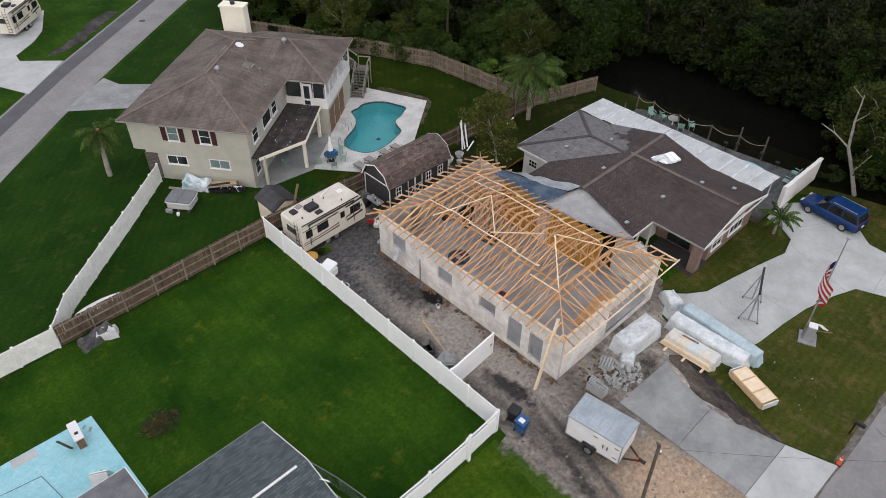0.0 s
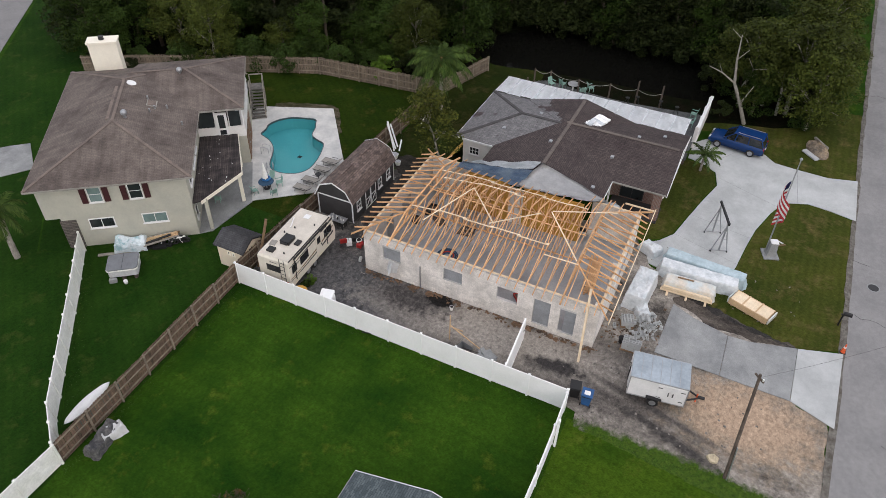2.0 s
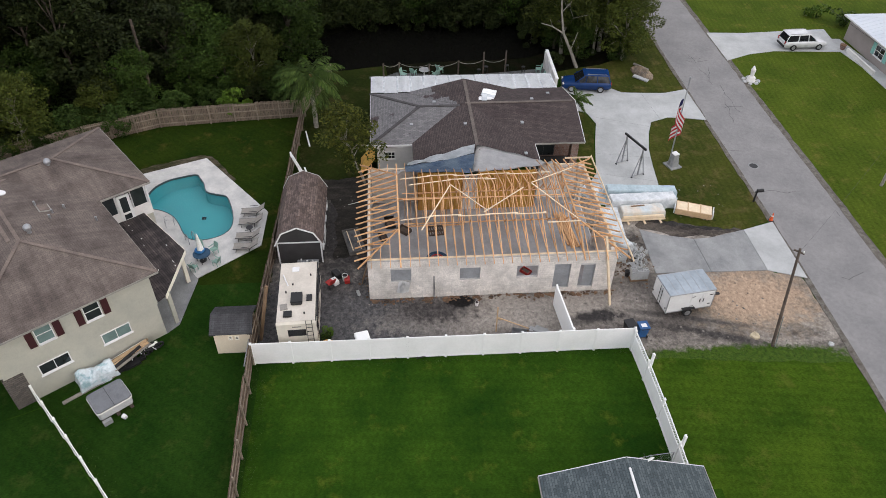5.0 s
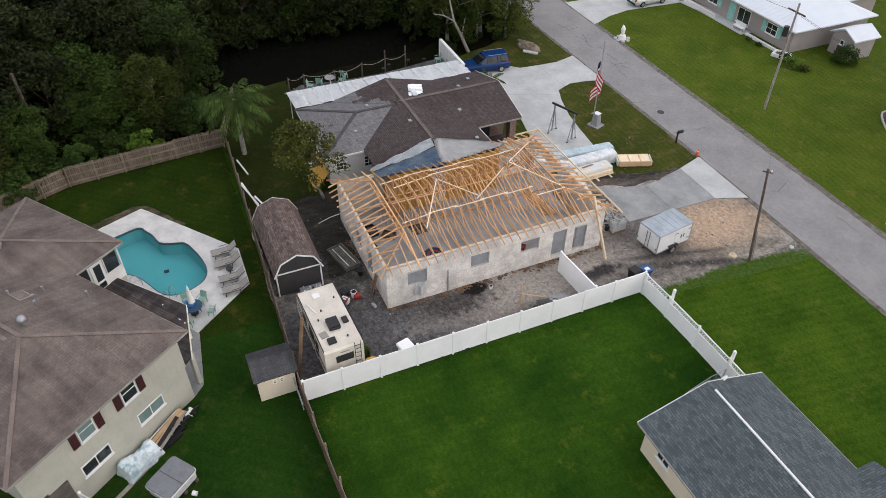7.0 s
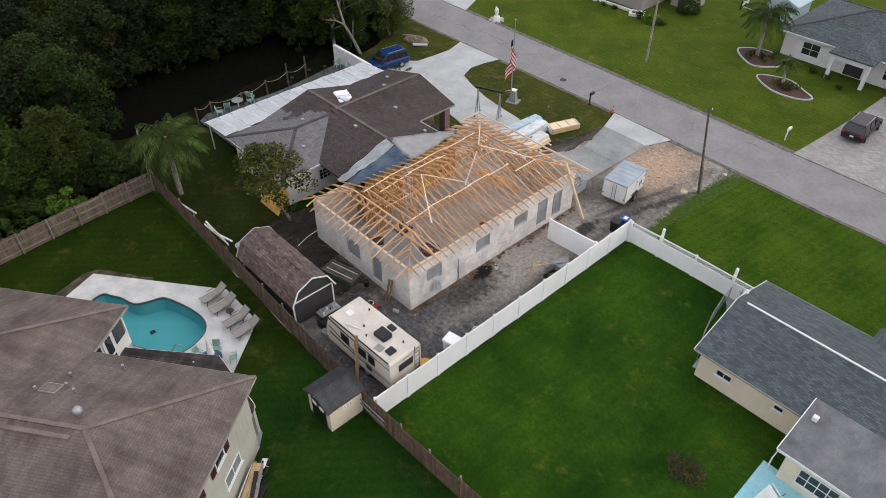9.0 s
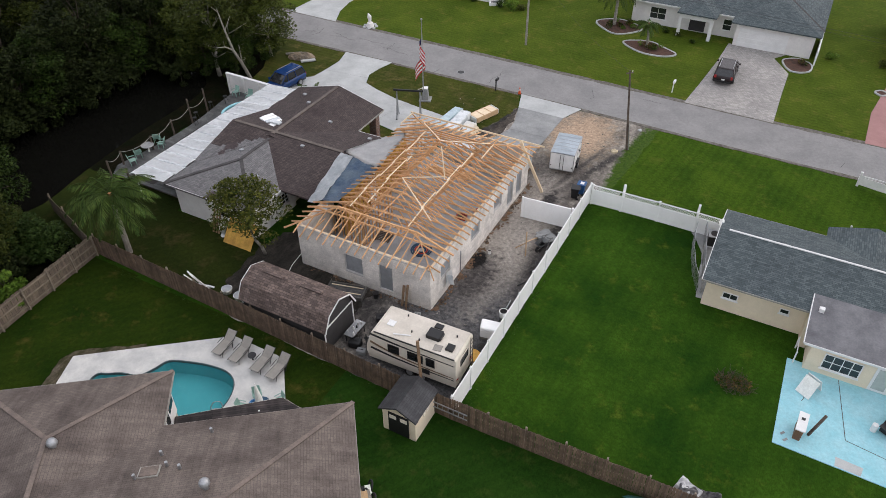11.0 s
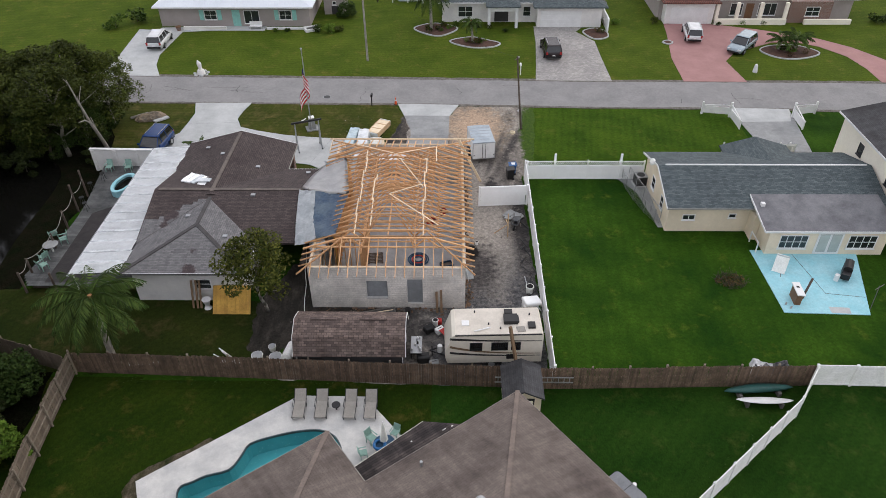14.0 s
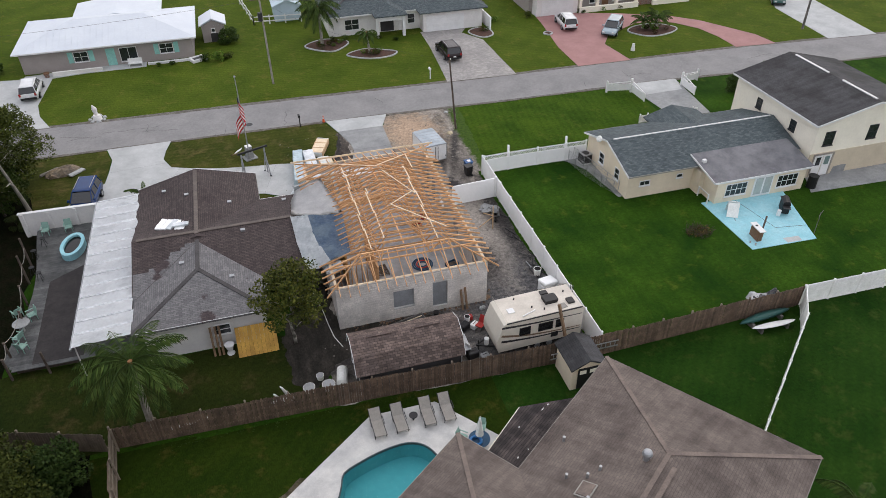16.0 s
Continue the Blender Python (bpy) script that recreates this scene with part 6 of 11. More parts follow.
for x, y, z in ((8.2, 3.0, 6.58), (8.6, 2.2, 6.32), (7.6, 3.3, 6.68), (9.4, 3.6, 6.8), (6.6, 1.0, 5.95)):
    part("vent_pipe", tube(B(), (x, y, z - 0.2), (x, y, z + 0.28), 0.07, n=10), M["steel"], tall)
part("hatch_frame", beam(B(), (8.45, 3.28, 6.68), (9.34, 3.28, 6.68), 0.74, 0.08, (0, -0.325, 1)), M["trim_dull"], tall)
sk = part("skylight_hatch", beam(B(), (8.52, 3.28, 6.71), (9.27, 3.28, 6.71), 0.6, 0.10, (0, -0.325, 1)), M["roof_cap_tan"], tall, "flat hatch on the roof")
dish = part("roof_disc", tube(B(), (11.45, 4.99, 7.16), (11.45, 4.95, 7.26), 0.36, n=18), M["white"], tall, "flat pale disc on the roof")
ch = part("chimney", box(B(), 17.1, 6.7, 0, 18.2, 9.0, 8.1), M["stucco_pale"], tall, "wide ivory stucco chimney")
part("chimney_top", box(B(), 17.0, 6.6, 8.1, 18.3, 9.1, 8.25), M["stucco_pale"], ch)
part("flue", tube(B(), (17.65, 7.9, 8.25), (17.65, 7.9, 8.55), 0.22, n=12), M["dark_metal"], ch)
# outside stair: a flight away from the house front, a landing, and a short flight back to the porch
stair = thing("garden_stair", "pale weathered wooden stair with a landing up to the porch", "stair", 21.45, 43.89, 0, HR)
for k in range(9):
    part("step", box(B(), 16.62 + k * 0.25, -4.5, 0.15 + k * 0.19, 16.92 + k * 0.25, -3.3, 0.19 + k * 0.19), M["wood_grey"], stair)
for y in (-4.52, -3.28):
    part("stringer", beam(B(), (16.6, y, 0.06), (18.95, y, 1.80), 0.05, 0.26), M["wood_grey"], stair)
    part("rail", beam(B(), (16.65, y, 1.05), (18.95, y, 2.80), 0.06, 0.10), M["wood_pale"], stair)
    part("rail", beam(B(), (16.65, y, 0.62), (18.95, y, 2.37), 0.04, 0.08), M["wood_pale"], stair)
    for k in range(3):
        part("post", box(B(), 16.62 + k * 1.13, y - 0.045, 0.0, 16.71 + k * 1.13, y + 0.045, 1.08 + k * 0.86), M["wood_pale"], stair)
part("landing", box(B(), 18.96, -4.55, 1.74, 20.2, -3.2, 1.84), M["wood_grey"], stair)
for x, y in ((20.1, -4.5), (20.1, -3.3)):
    part("post", box(B(), x - 0.045, y - 0.045, 0, x + 0.045, y + 0.045, 2.85), M["wood_pale"], stair)
part("rail", box(B(), 19.0, -4.55, 2.76, 20.15, -4.49, 2.86), M["wood_pale"], stair)
part("rail", box(B(), 20.07, -4.45, 2.76, 20.13, -3.35, 2.86), M["wood_pale"], stair)
for k in range(6):
    part("step", box(B(), 19.0, -3.15 + k * 0.25, 1.93 + k * 0.19, 20.15, -2.88 + k * 0.25, 1.97 + k * 0.19), M["wood_grey"], stair)
for x in (18.96, 20.17):
    part("stringer", beam(B(), (x, -3.18, 1.84), (x, -1.6, 2.95), 0.05, 0.24), M["wood_grey"], stair)
    part("rail", beam(B(), (x, -3.18, 2.85), (x, -1.6, 3.95), 0.06, 0.10), M["wood_pale"], stair)
part("landing", box(B(), 17.06, -1.6, 2.86, 20.2, -0.2, 2.96), M["wood_grey"], stair)
for x, y in ((20.1, -0.3), (20.1, -1.5), (18.6, -0.3)):
    part("post", box(B(), x - 0.045, y - 0.045, 0, x + 0.045, y + 0.045, 3.95), M["wood_pale"], stair)
part("rail", box(B(), 17.1, -0.33, 3.86, 20.15, -0.27, 3.95), M["wood_pale"], stair)

# ---- the neighbour's slate-roofed house and tall wing ----
slate = thing("slate_roof_house", "low cream house with a slate-grey shingle roof", "house", 8.3, 18.6, 0, 180)
SE = 2.5
(rb, lines) = roof(0.0, 17.0, -4.3, 4.3, SE, 0.30, "x", (False, False))
r = part("roof", rb, M["roof_slate"], slate, "slate-grey shingle roof")
part("ridge_vent", beam(B(), (0.6, 0, SE + 1.32), (16.6, 0, SE + 1.32), 0.11, 0.08), M["white"], r, "white ridge strip")
part("wall", box(B(), 0.3, -3.8, 0, 16.6, 3.9, SE - 0.15), M["stucco_cream"], slate)
part("gable", gable_panel(0.275, -4.3, 4.3, SE, 0.30, "x"), M["stucco_cream"], slate)
for s in (-1, 1):
    part("barge_board", beam(B(), (-0.02, s * 4.3, SE - 0.07), (-0.02, 0, SE + 1.22), 0.04, 0.16), M["white"], slate)
    part("eaves_board", beam(B(), (0, s * 4.32, SE - 0.07), (17, s * 4.32, SE - 0.07), 0.05, 0.12), M["trim_dull"], slate)
(rb, lines) = roof(6.8, 12.6, 0.4, 5.5, SE + 0.01, 0.30, "y", (False, False))
part("front_roof", rb, M["roof_slate"], slate, "slate-grey shingle roof of the front gable")
part("front_wall", box(B(), 7.2, 3.92, 0, 12.2, 5.1, SE - 0.14), M["stucco_cream"], slate)
part("gable", gable_panel(5.22, 6.8, 12.6, SE + 0.01, 0.30, "y"), M["stucco_cream"], slate)
window_on(slate, facing(0.3, 1.0, 0.9, 180), 0.9, 1.1)
window_on(slate, facing(0.3, -1.9, 0.9, 180), 0.8, 1.1)
window_on(slate, facing(1.95, -3.8, 1.1, -90), 1.0, 0.5, rows=1, cols=2)
window_on(slate, facing(5.3, -3.8, 1.3, -90), 0.6, 0.4, rows=1)
bm = B()
v = [bm.verts.new(p) for p in ((6.6, -6.95, 2.18), (16.4, -6.95, 2.18), (16.4, -3.0, 2.86), (6.6, -3.0, 2.86), (6.6, -6.95, 2.30), (16.4, -6.95, 2.30), (16.4, -3.0, 2.98), (6.6, -3.0, 2.98))]
for f in ((3, 2, 1, 0), (4, 5, 6, 7), (0, 1, 5, 4), (1, 2, 6, 5), (2, 3, 7, 6), (3, 0, 4, 7)):
    bm.faces.new([v[i] for i in f])
pr = part("porch_roof", bm, M["roof_flat"], slate, "flat grey roll roofing, streaked")
part("eaves_board", fascia([(6.6, -6.97), (16.4, -6.97)], 2.29, 0.16), M["white"], pr)
part("eaves_board", beam(B(), (6.58, -6.95, 2.23), (6.58, -3.0, 2.91), 0.05, 0.16), M["white"], pr)
part("roof_box", box(B(), 7.0, -4.4, 2.6, 7.3, -4.1, 3.0), M["white"], pr)
part("porch_wall", box(B(), 7.1, -6.75, 0, 15.9, -3.45, 2.2), M["stucco_cream"], slate)
part("porch_side", box(B(), 6.6, -4.9, 0, 7.08, -3.45, 2.15), M["stucco_cream"], slate)
for x in (9.0, 14.1):
    window_on(slate, facing(x, -6.75, 0.6, -90), 2.1, 1.2, rows=2, cols=4, frame_mat="white")
pdn = part("patio_door", box(B(), 10.7, -6.8, 0.1, 12.6, -6.755, 2.05), M["white"], slate, "white double patio door")
for x in (10.85, 11.75):
    part("pane", box(B(), x, -6.83, 0.3, x + 0.7, -6.802, 1.9), M["door_glass"], pdn)
for x, y in ((6.5, -5.2), (6.5, -6.6)):
    part("railing_post", box(B(), x, y, 0, x + 0.08, y + 0.08, 1.0), M["white"], slate)
part("railing", beam(B(), (6.54, -5.15, 0.95), (6.54, -6.55, 0.95), 0.06, 0.06), M["white"], slate)
big = thing("tall_cream_house", "two-storey ivory house with a charcoal shingle roof", "house", -8.6, 24.0, 0, 180)
BE = 5.35
BX1 = 11.9
(rb, lines) = roof(-0.1, BX1, -0.2, 11.9, BE, 0.24, "y", (False, False))
part("roof", rb, M["roof_dark"], big, "charcoal shingle roof with streaks")
part("ridge_vent", beam(B(), (5.9, 0.4, BE + 1.46), (5.9, 4.6, BE + 1.46), 0.18, 0.09), M["white"], big)
part("ridge_vent", beam(B(), (5.9, 6.4, BE + 1.46), (5.9, 11.0, BE + 1.46), 0.18, 0.09), M["white"], big)
part("wall", box(B(), 0.3, 0.1, 0, BX1 - 0.4, 11.5, BE - 0.15), M["stucco_pale"], big)
part("gable", gable_panel(0.078, -0.1, BX1, BE, 0.24, "y"), M["stucco_pale"], big)
for s0 in (-0.1, BX1):
    part("barge_board", beam(B(), (s0, -0.22, BE - 0.06), (5.9, -0.22, BE + 1.38), 0.04, 0.16), M["white"], big)
part("eaves_board", beam(B(), (-0.12, -0.2, BE - 0.09), (-0.12, 11.9, BE - 0.09), 0.05, 0.16), M["white"], big)
for y, z in ((3.0, 3.35), (7.8, 3.35)):
    window_on(big, facing(0.3, y, z, 180), 0.75, 1.0, rows=2, frame_mat="dark_metal")
for x in (1.8, 6.4):
    window_on(big, facing(x, 0.1, 3.1, -90), 1.0, 1.35, rows=2, frame_mat="dark_metal")
lw = part("lower_wall", box(B(), 0.28, 0.03, 0, BX1 - 0.38, 0.098, 2.4), M["stucco_tan2"], big, "tan lower wall")
dr = part("back_door", box(B(), 0.9, -0.02, 0.1, 1.75, 0.026, 2.15), M["white"], big, "white back door with a pane")
part("pane", box(B(), 1.1, -0.045, 1.2, 1.55, -0.022, 2.0), M["pane"], dr)
for x0, x1, z0, z1 in ((0.72, 0.86, 0.05, 2.3), (2.75, 2.9, 0.05, 2.3), (0.72, 2.9, 2.2, 2.36)):
    part("door_trim", box(B(), x0, -0.03, z0, x1, 0.024, z1), M["wood_pale"], big)
dr2 = part("back_door", box(B(), 1.85, -0.02, 0.1, 2.7, 0.026, 2.15), M["white"], big, "white back door with a pane")
part("pane", box(B(), 2.0, -0.045, 1.2, 2.5, -0.022, 2.0), M["pane_green"], dr2)
part("stain_panel", prism(B(), [(0, 0), (1.5, 0), (1.5, 0.75), (1.0, 0.8), (0.1, 0.7)], 0.0, 0.012), M["concrete_grey"], big, "bare grey render patch").matrix_basis = pose(3.2, 0.028, 0.02, 90, 0, 0)


# ---- houses across the street, which look along +y ----
def street_house(name, label, x, y, w, depth, eave, wall_m, roof_m, roof_spec, trim="white"):
    h = thing(name, label, "house", x, y, 0, 0)
    (rb, lines) = roof(-w / 2 - 0.6, w / 2 + 0.6, -depth - 0.6, 0.6, eave, *roof_spec)
    r = part("roof", rb, M[roof_m], h)
    part("wall", box(B(), -w / 2, -depth, 0, w / 2, 0, eave - 0.13), M[wall_m], h)
    part("eaves_board", fascia([(-w / 2 - 0.6, 0.62), (w / 2 + 0.6, 0.62)], eave, 0.16), M[trim], h)
    return h, r, lines


def garage_door(parent, x, y, w, h=2.1):
    g = part("garage_door", box(B(), x - w / 2, y, 0.05, x + w / 2, y + 0.05, h), M["white"], parent, "white panelled garage door")
    for k in range(4):
        part("panel", box(B(), x - w / 2 + 0.06, y + 0.052, 0.10 + k * h / 4, x + w / 2 - 0.06, y + 0.075, 0.02 + (k + 1) * h / 4), M["white"], g)


hw, r, _ = street_house("white_roof_house", "low grey house with a bright white metal hip roof", 53.0, -22.5, 19.4, 11.0, 2.7, "stucco_grey", "roof_white", (0.26, "x", (True, True)))
for k in range(30):
    x = -10 + k * 0.69
    t = min(1.0, (10.3 - abs(x)) / 6.1)
    part("seam", beam(B(), (x, 0.6, 2.71), (x, 0.6 - 6.1 * t, 2.71 + 6.1 * t * 0.26), 0.04, 0.03), M["roof_white"], r)
part("rear_roof", roof(-6.0, 5.0, -17.5, -9.5, 2.7, 0.12, "y", (False, False))[0], M["roof_white"], hw)
part("rear_wall", box(B(), -5.6, -17, 0, 4.6, -11.05, 2.55), M["stucco_grey"], hw)
for x in (-6.6, 3.1):
    window_on(hw, facing(x, 0.0, 0.9, 90), 1.6, 1.2, rows=2, cols=2)
    for s in (-1, 1):
        part("shutter", box(B(), x + s * 1.15 - 0.28, 0.005, 0.85, x + s * 1.15 + 0.28, 0.05, 2.15), M["aqua"], hw, "aqua shutter")
window_on(hw, facing(-2.2, 0.0, 0.4, 90), 2.0, 1.7, rows=1, cols=2)
dd = part("front_door", box(B(), -0.7, 0.005, 0.1, 0.3, 0.05, 2.15), M["aqua"], hw, "aqua front door")
part("handle", box(B(), -0.6, 0.052, 1.0, -0.55, 0.09, 1.12), M["steel"], dd)
part("front_path", box(B(), -4.0, 0.02, -0.1, 3.0, 1.6, 0.07), M["concrete"], hw)
part("planter_kerb", box(B(), -9.4, 0.9, 0, -4.2, 1.2, 0.28), M["white"], hw)
part("side_path", prism(B(), [(-4.0, 1.61), (3.0, 1.61), (9.6, 2.5), (9.6, 0.6), (3.0, 0.02), (3.005, 1.6), (-4.0, 1.605)], -0.1, 0.065), M["concrete"], hw)
part("planter_wall", box(B(), 0.9, 1.25, 0, 6.4, 1.5, 0.5), M["stucco_white"], hw, "low white planter wall")
frm = thing("cold_frame", "small white raised frame at the house corner", "frame", 43.0, -21.2, 0, 25)
part("rim", ring([(-0.9, -0.7), (0.9, -0.7), (0.9, 0.7), (-0.9, 0.7)], [(-0.65, -0.45), (0.65, -0.45), (0.65, 0.45), (-0.65, 0.45)], 0.0, 0.35), M["white"], frm)
part("cover", box(B(), -0.645, -0.445, 0.0, 0.645, 0.445, 0.25), M["tarp_dark"], frm)
urn = thing("garden_urn", "dark red-brown urn by the planter wall", "urn", 60.0, -20.9)
part("body", tube(B(), (0, 0, 0), (0, 0, 0.55), 0.22, 0.32, n=12), M["brick_wall"], urn)
part("rim", tube(B(), (0, 0, 0.55), (0, 0, 0.62), 0.36, n=12), M["door_brown"], urn)
pf = thing("paddock_fence", "white rail fence round the back garden", "fence", 0, 0, 0)
for (x0, y0), (x1, y1) in (((37.0, -44.0), (35.4, -32.0)), ((35.4, -32.0), (29.0, -31.4))):
    n = int(math.hypot(x1 - x0, y1 - y0) / 2.1)
    for z in (0.45, 1.05):
        part("rail", beam(B(), (x0, y0, z), (x1, y1, z), 0.05, 0.14), M["white"], pf)
    for k in range(n + 1):
        x, y = x0 + (x1 - x0) * k / n, y0 + (y1 - y0) * k / n
        part("post", box(B(), x - 0.07, y - 0.07, 0, x + 0.07, y + 0.07, 1.25), M["white"], pf)
sh3 = thing("garden_shed", "pale blue gabled garden shed behind a white fence", "shed", 30.7, -34.2)
part("wall", box(B(), -1.8, -1.9, 0, 1.8, 1.9, 2.1), M["shed_blue"], sh3)
part("gable", extrude_y(B(), [(-1.8, 2.1), (1.8, 2.1), (0, 2.75)], 1.80, 1.91), M["shed_blue"], sh3)
part("roof", roof(-2.0, 2.0, -2.1, 2.1, 2.12, 0.4, "y", (False, False), 0.08)[0], M["shed_blue"], sh3)
bench = thing("garden_bench", "white garden bench before the grey house", "bench", 50.2, -21.5)
part("seat", box(B(), -0.8, -0.25, 0.4, 0.8, 0.25, 0.46), M["white"], bench)
part("backrest", box(B(), -0.8, -0.3, 0.46, 0.8, -0.25, 0.95), M["white"], bench)
for x in (-0.75, 0.68):
    for y in (-0.24, 0.17):
        part("leg", box(B(), x, y, 0, x + 0.07, y + 0.07, 0.4), M["white"], bench)
shed2 = thing("garden_shed", "small grey garden shed with a white gable roof", "shed", 40.7, -28.6)
part("wall", box(B(), -1.4, -1.6, 0, 1.4, 1.6, 2.2), M["stucco_grey"], shed2)
part("roof", roof(-1.7, 1.7, -1.9, 1.9, 2.3, 0.5, "y", (False, False))[0], M["roof_white"], shed2)
part("gable", extrude_y(B(), [(-1.35, 2.2), (1.35, 2.2), (0, 2.85)], 1.62, 1.7), M["stucco_grey"], shed2)
window_on(shed2, facing(0, 1.6, 1.3, 90), 0.5, 0.5, rows=1)
part("door", box(B(), -0.5, 1.605, 0.05, 0.4, 1.65, 1.15), M["dark_wall"], shed2)

hg, r, lines = street_house("garage_house", "low white house with a slate-grey hip roof and garage", 16.0, -24.1, 20.5, 12.0, 2.75, "stucco_white", "roof_slate", (0.34, "x", (True, True)))
part("ridge_cap", caps(lines), M["roof_cap"], r)
part("garage_wall", box(B(), -10.2, 0.02, 0, -2.0, 1.9, 2.62), M["stucco_white"], hg)
(rb, ln) = roof(-10.8, -1.4, -6.0, 2.5, 2.78, 0.34, "y", (False, True))
part("garage_roof", rb, M["roof_slate"], hg)
garage_door(hg, -5.0, 1.9, 5.2)
(rb, ln) = roof(0.2, 4.6, -4.0, 2.6, 2.9, 0.42, "y", (False, True))
part("porch_roof", rb, M["roof_slate"], hg)
for x in (0.5, 4.0):
    part("porch_column", box(B(), x, 1.9, 0, x + 0.35, 2.25, 2.76), M["white"], hg)
part("porch_arch", box(B(), 0.85, 1.95, 2.15, 4.0, 2.2, 2.76), M["white"], hg)
part("front_door", box(B(), 1.6, 0.005, 0.1, 3.4, 0.05, 2.3), M["dark_wall"], hg)
window_on(hg, facing(7.2, 0.0, 0.7, 90), 1.9, 1.4, rows=2, cols=2)
window_on(hg, facing(-0.8, 0.0, 0.8, 90), 1.0, 1.3, rows=2)
part("side_fence", box(B(), -10.9, -4.0, 0, -10.75, 3.6, 1.7), M["vinyl"], hg)

hr, r, lines = street_house("red_tile_house", "low pale house with a terracotta tile roof", -14.6, -25.0, 25.0, 12.0, 2.9, "stucco_grey", "roof_red", (0.33, "x", (True, True)))
part("ridge_cap", caps(lines, 0.35, 0.10), M["roof_red"], r)
(rb, ln) = roof(5.2, 12.6, -6.0, 2.2, 2.92, 0.33, "y", (False, True))
part("garage_roof", rb, M["roof_red"], hr)
part("garage_wall", box(B(), 5.8, 0.02, 0, 12.0, 1.6, 2.76), M["stucco_white"], hr)
garage_door(hr, 8.9, 1.6, 4.8)
part("brick_front", box(B(), -9.4, 0.02, 0, -4.0, 1.2, 2.76), M["brick_wall"], hr)
for x in (-3.6, -0.4, 2.6, 5.2):
    part("porch_column", box(B(), x, 1.4, 0, x + 0.4, 1.8, 2.76), M["stucco_pale"], hr)
part("planter_wall", box(B(), -3.6, 1.6, 0, 5.6, 2.0, 0.75), M["stucco_pale"], hr)
part("planter_wall", box(B(), -12.0, 1.5, 0, -6.0, 1.9, 0.65), M["stucco_pale"], hr)
window_on(hr, facing(-1.6, 0.0, 0.6, 90), 2.4, 1.6, rows=1, cols=3)
window_on(hr, facing(2.4, 0.0, 0.6, 90), 1.6, 1.6, rows=1, cols=2)
window_on(hr, facing(-7.0, 1.2, 0.9, 90), 1.8, 1.2, rows=2, cols=2)
part("front_door", box(B(), 0.2, 0.005, 0.1, 1.2, 0.05, 2.15), M["door_brown"], hr)


# ---- fences ----
def vinyl_fence(name, label, line, height=1.83, step=2.44, mat_key="vinyl", lattice=False, ends=(True, True)):
    """Posts with caps and, between them, smooth panels with a top and a bottom rail."""
    f = thing(name, label, "fence", line[0][0], line[0][1])
    ox, oy = line[0]
    for (x0, y0), (x1, y1) in zip(line, line[1:]):
        ln = math.hypot(x1 - x0, y1 - y0)
        n = max(1, round(ln / step))
        ang = math.degrees(math.atan2(y1 - y0, x1 - x0))
        for k in range(n + 1):
            px, py = x0 - ox + (x1 - x0) * k / n, y0 - oy + (y1 - y0) * k / n
            if k == n and (x1, y1) != line[-1]:
                continue
            bm = box(B(), -0.064, -0.064, 0, 0.064, 0.064, height + 0.06)
            p = part("post", bm, M[mat_key], f)
            p.matrix_basis = pose(px, py, 0, 0, 0, ang)
            cap = B()
            v = [cap.verts.new(q) for q in ((-0.08, -0.08, height + 0.064), (0.08, -0.08, height + 0.064), (0.08, 0.08, height + 0.064), (-0.08, 0.08, height + 0.064), (0, 0, height + 0.15))]
            for a in ((0, 1, 4), (1, 2, 4), (2, 3, 4), (3, 0, 4), (3, 2, 1, 0)):
                cap.faces.new([v[i] for i in a])
            part("cap", cap, M[mat_key], p)
            if k < n:
                w = ln / n
                top = height - (0.42 if lattice else 0)
                bm = B()
                box(bm, 0.066, -0.014, 0.12, w - 0.066, 0.014, top - 0.08)
                pn = part("panel", bm, M[mat_key], f)
                pn.matrix_basis = pose(px, py, random.Random(int(px * 31 + py * 17)).uniform(-0.02, 0.03), 0, 0, ang)
                part("rail", box(B(), 0.066, -0.025, top - 0.14, w - 0.066, 0.025, top), M[mat_key], pn)
                part("rail", box(B(), 0.066, -0.025, 0.05, w - 0.066, 0.025, 0.19), M[mat_key], pn)
                if lattice:
                    bm = B()
                    q = 0.066
                    while q < w - 0.3:
                        beam(bm, (q, 0, top), (q + 0.28, 0, height - 0.06), 0.03, 0.012, (0, 1, 0))
                        beam(bm, (q + 0.28, 0.004, top), (q, 0.004, height - 0.06), 0.03, 0.012, (0, 1, 0))
                        q += 0.17
                    part("lattice", bm, M[mat_key], pn)
                    part("rail", box(B(), 0.066, -0.025, height - 0.07, w - 0.066, 0.025, height), M[mat_key], pn)
    return f


vinyl_fence("vinyl_fence", "long smooth white vinyl fence between plot and lawn", [(18.62, 38.7), (18.48, 14.85)], 1.9)
vinyl_fence("lattice_fence", "white vinyl fence with a lattice top", [(18.3, 14.85), (15.9, 14.75), (13.05, 14.7), (10.2, 14.72), (8.2, 14.75)], 1.83, lattice=True)
for x in (15.9, 10.2):
    single("gate_post", box(B(), x - 0.09, 14.5, 0, x + 0.09, 14.62, 2.45), M["vinyl"], "tall white gate post beside the lattice fence", "post", group="gate posts")
gate = thing("vinyl_gate", "open smooth white vinyl gate on the plot", "gate", 18.6, 18.75, 0, 4)
part("gate_leaf", box(B(), 0.15, -0.03, 0.15, 3.9, 0.03, 1.78), M["vinyl"], gate)
part("rail", box(B(), 0.15, -0.05, 1.785, 3.9, 0.05, 1.9), M["vinyl"], gate)
part("rail", box(B(), 0.15, -0.05, 0.05, 3.9, 0.05, 0.145), M["vinyl"], gate)
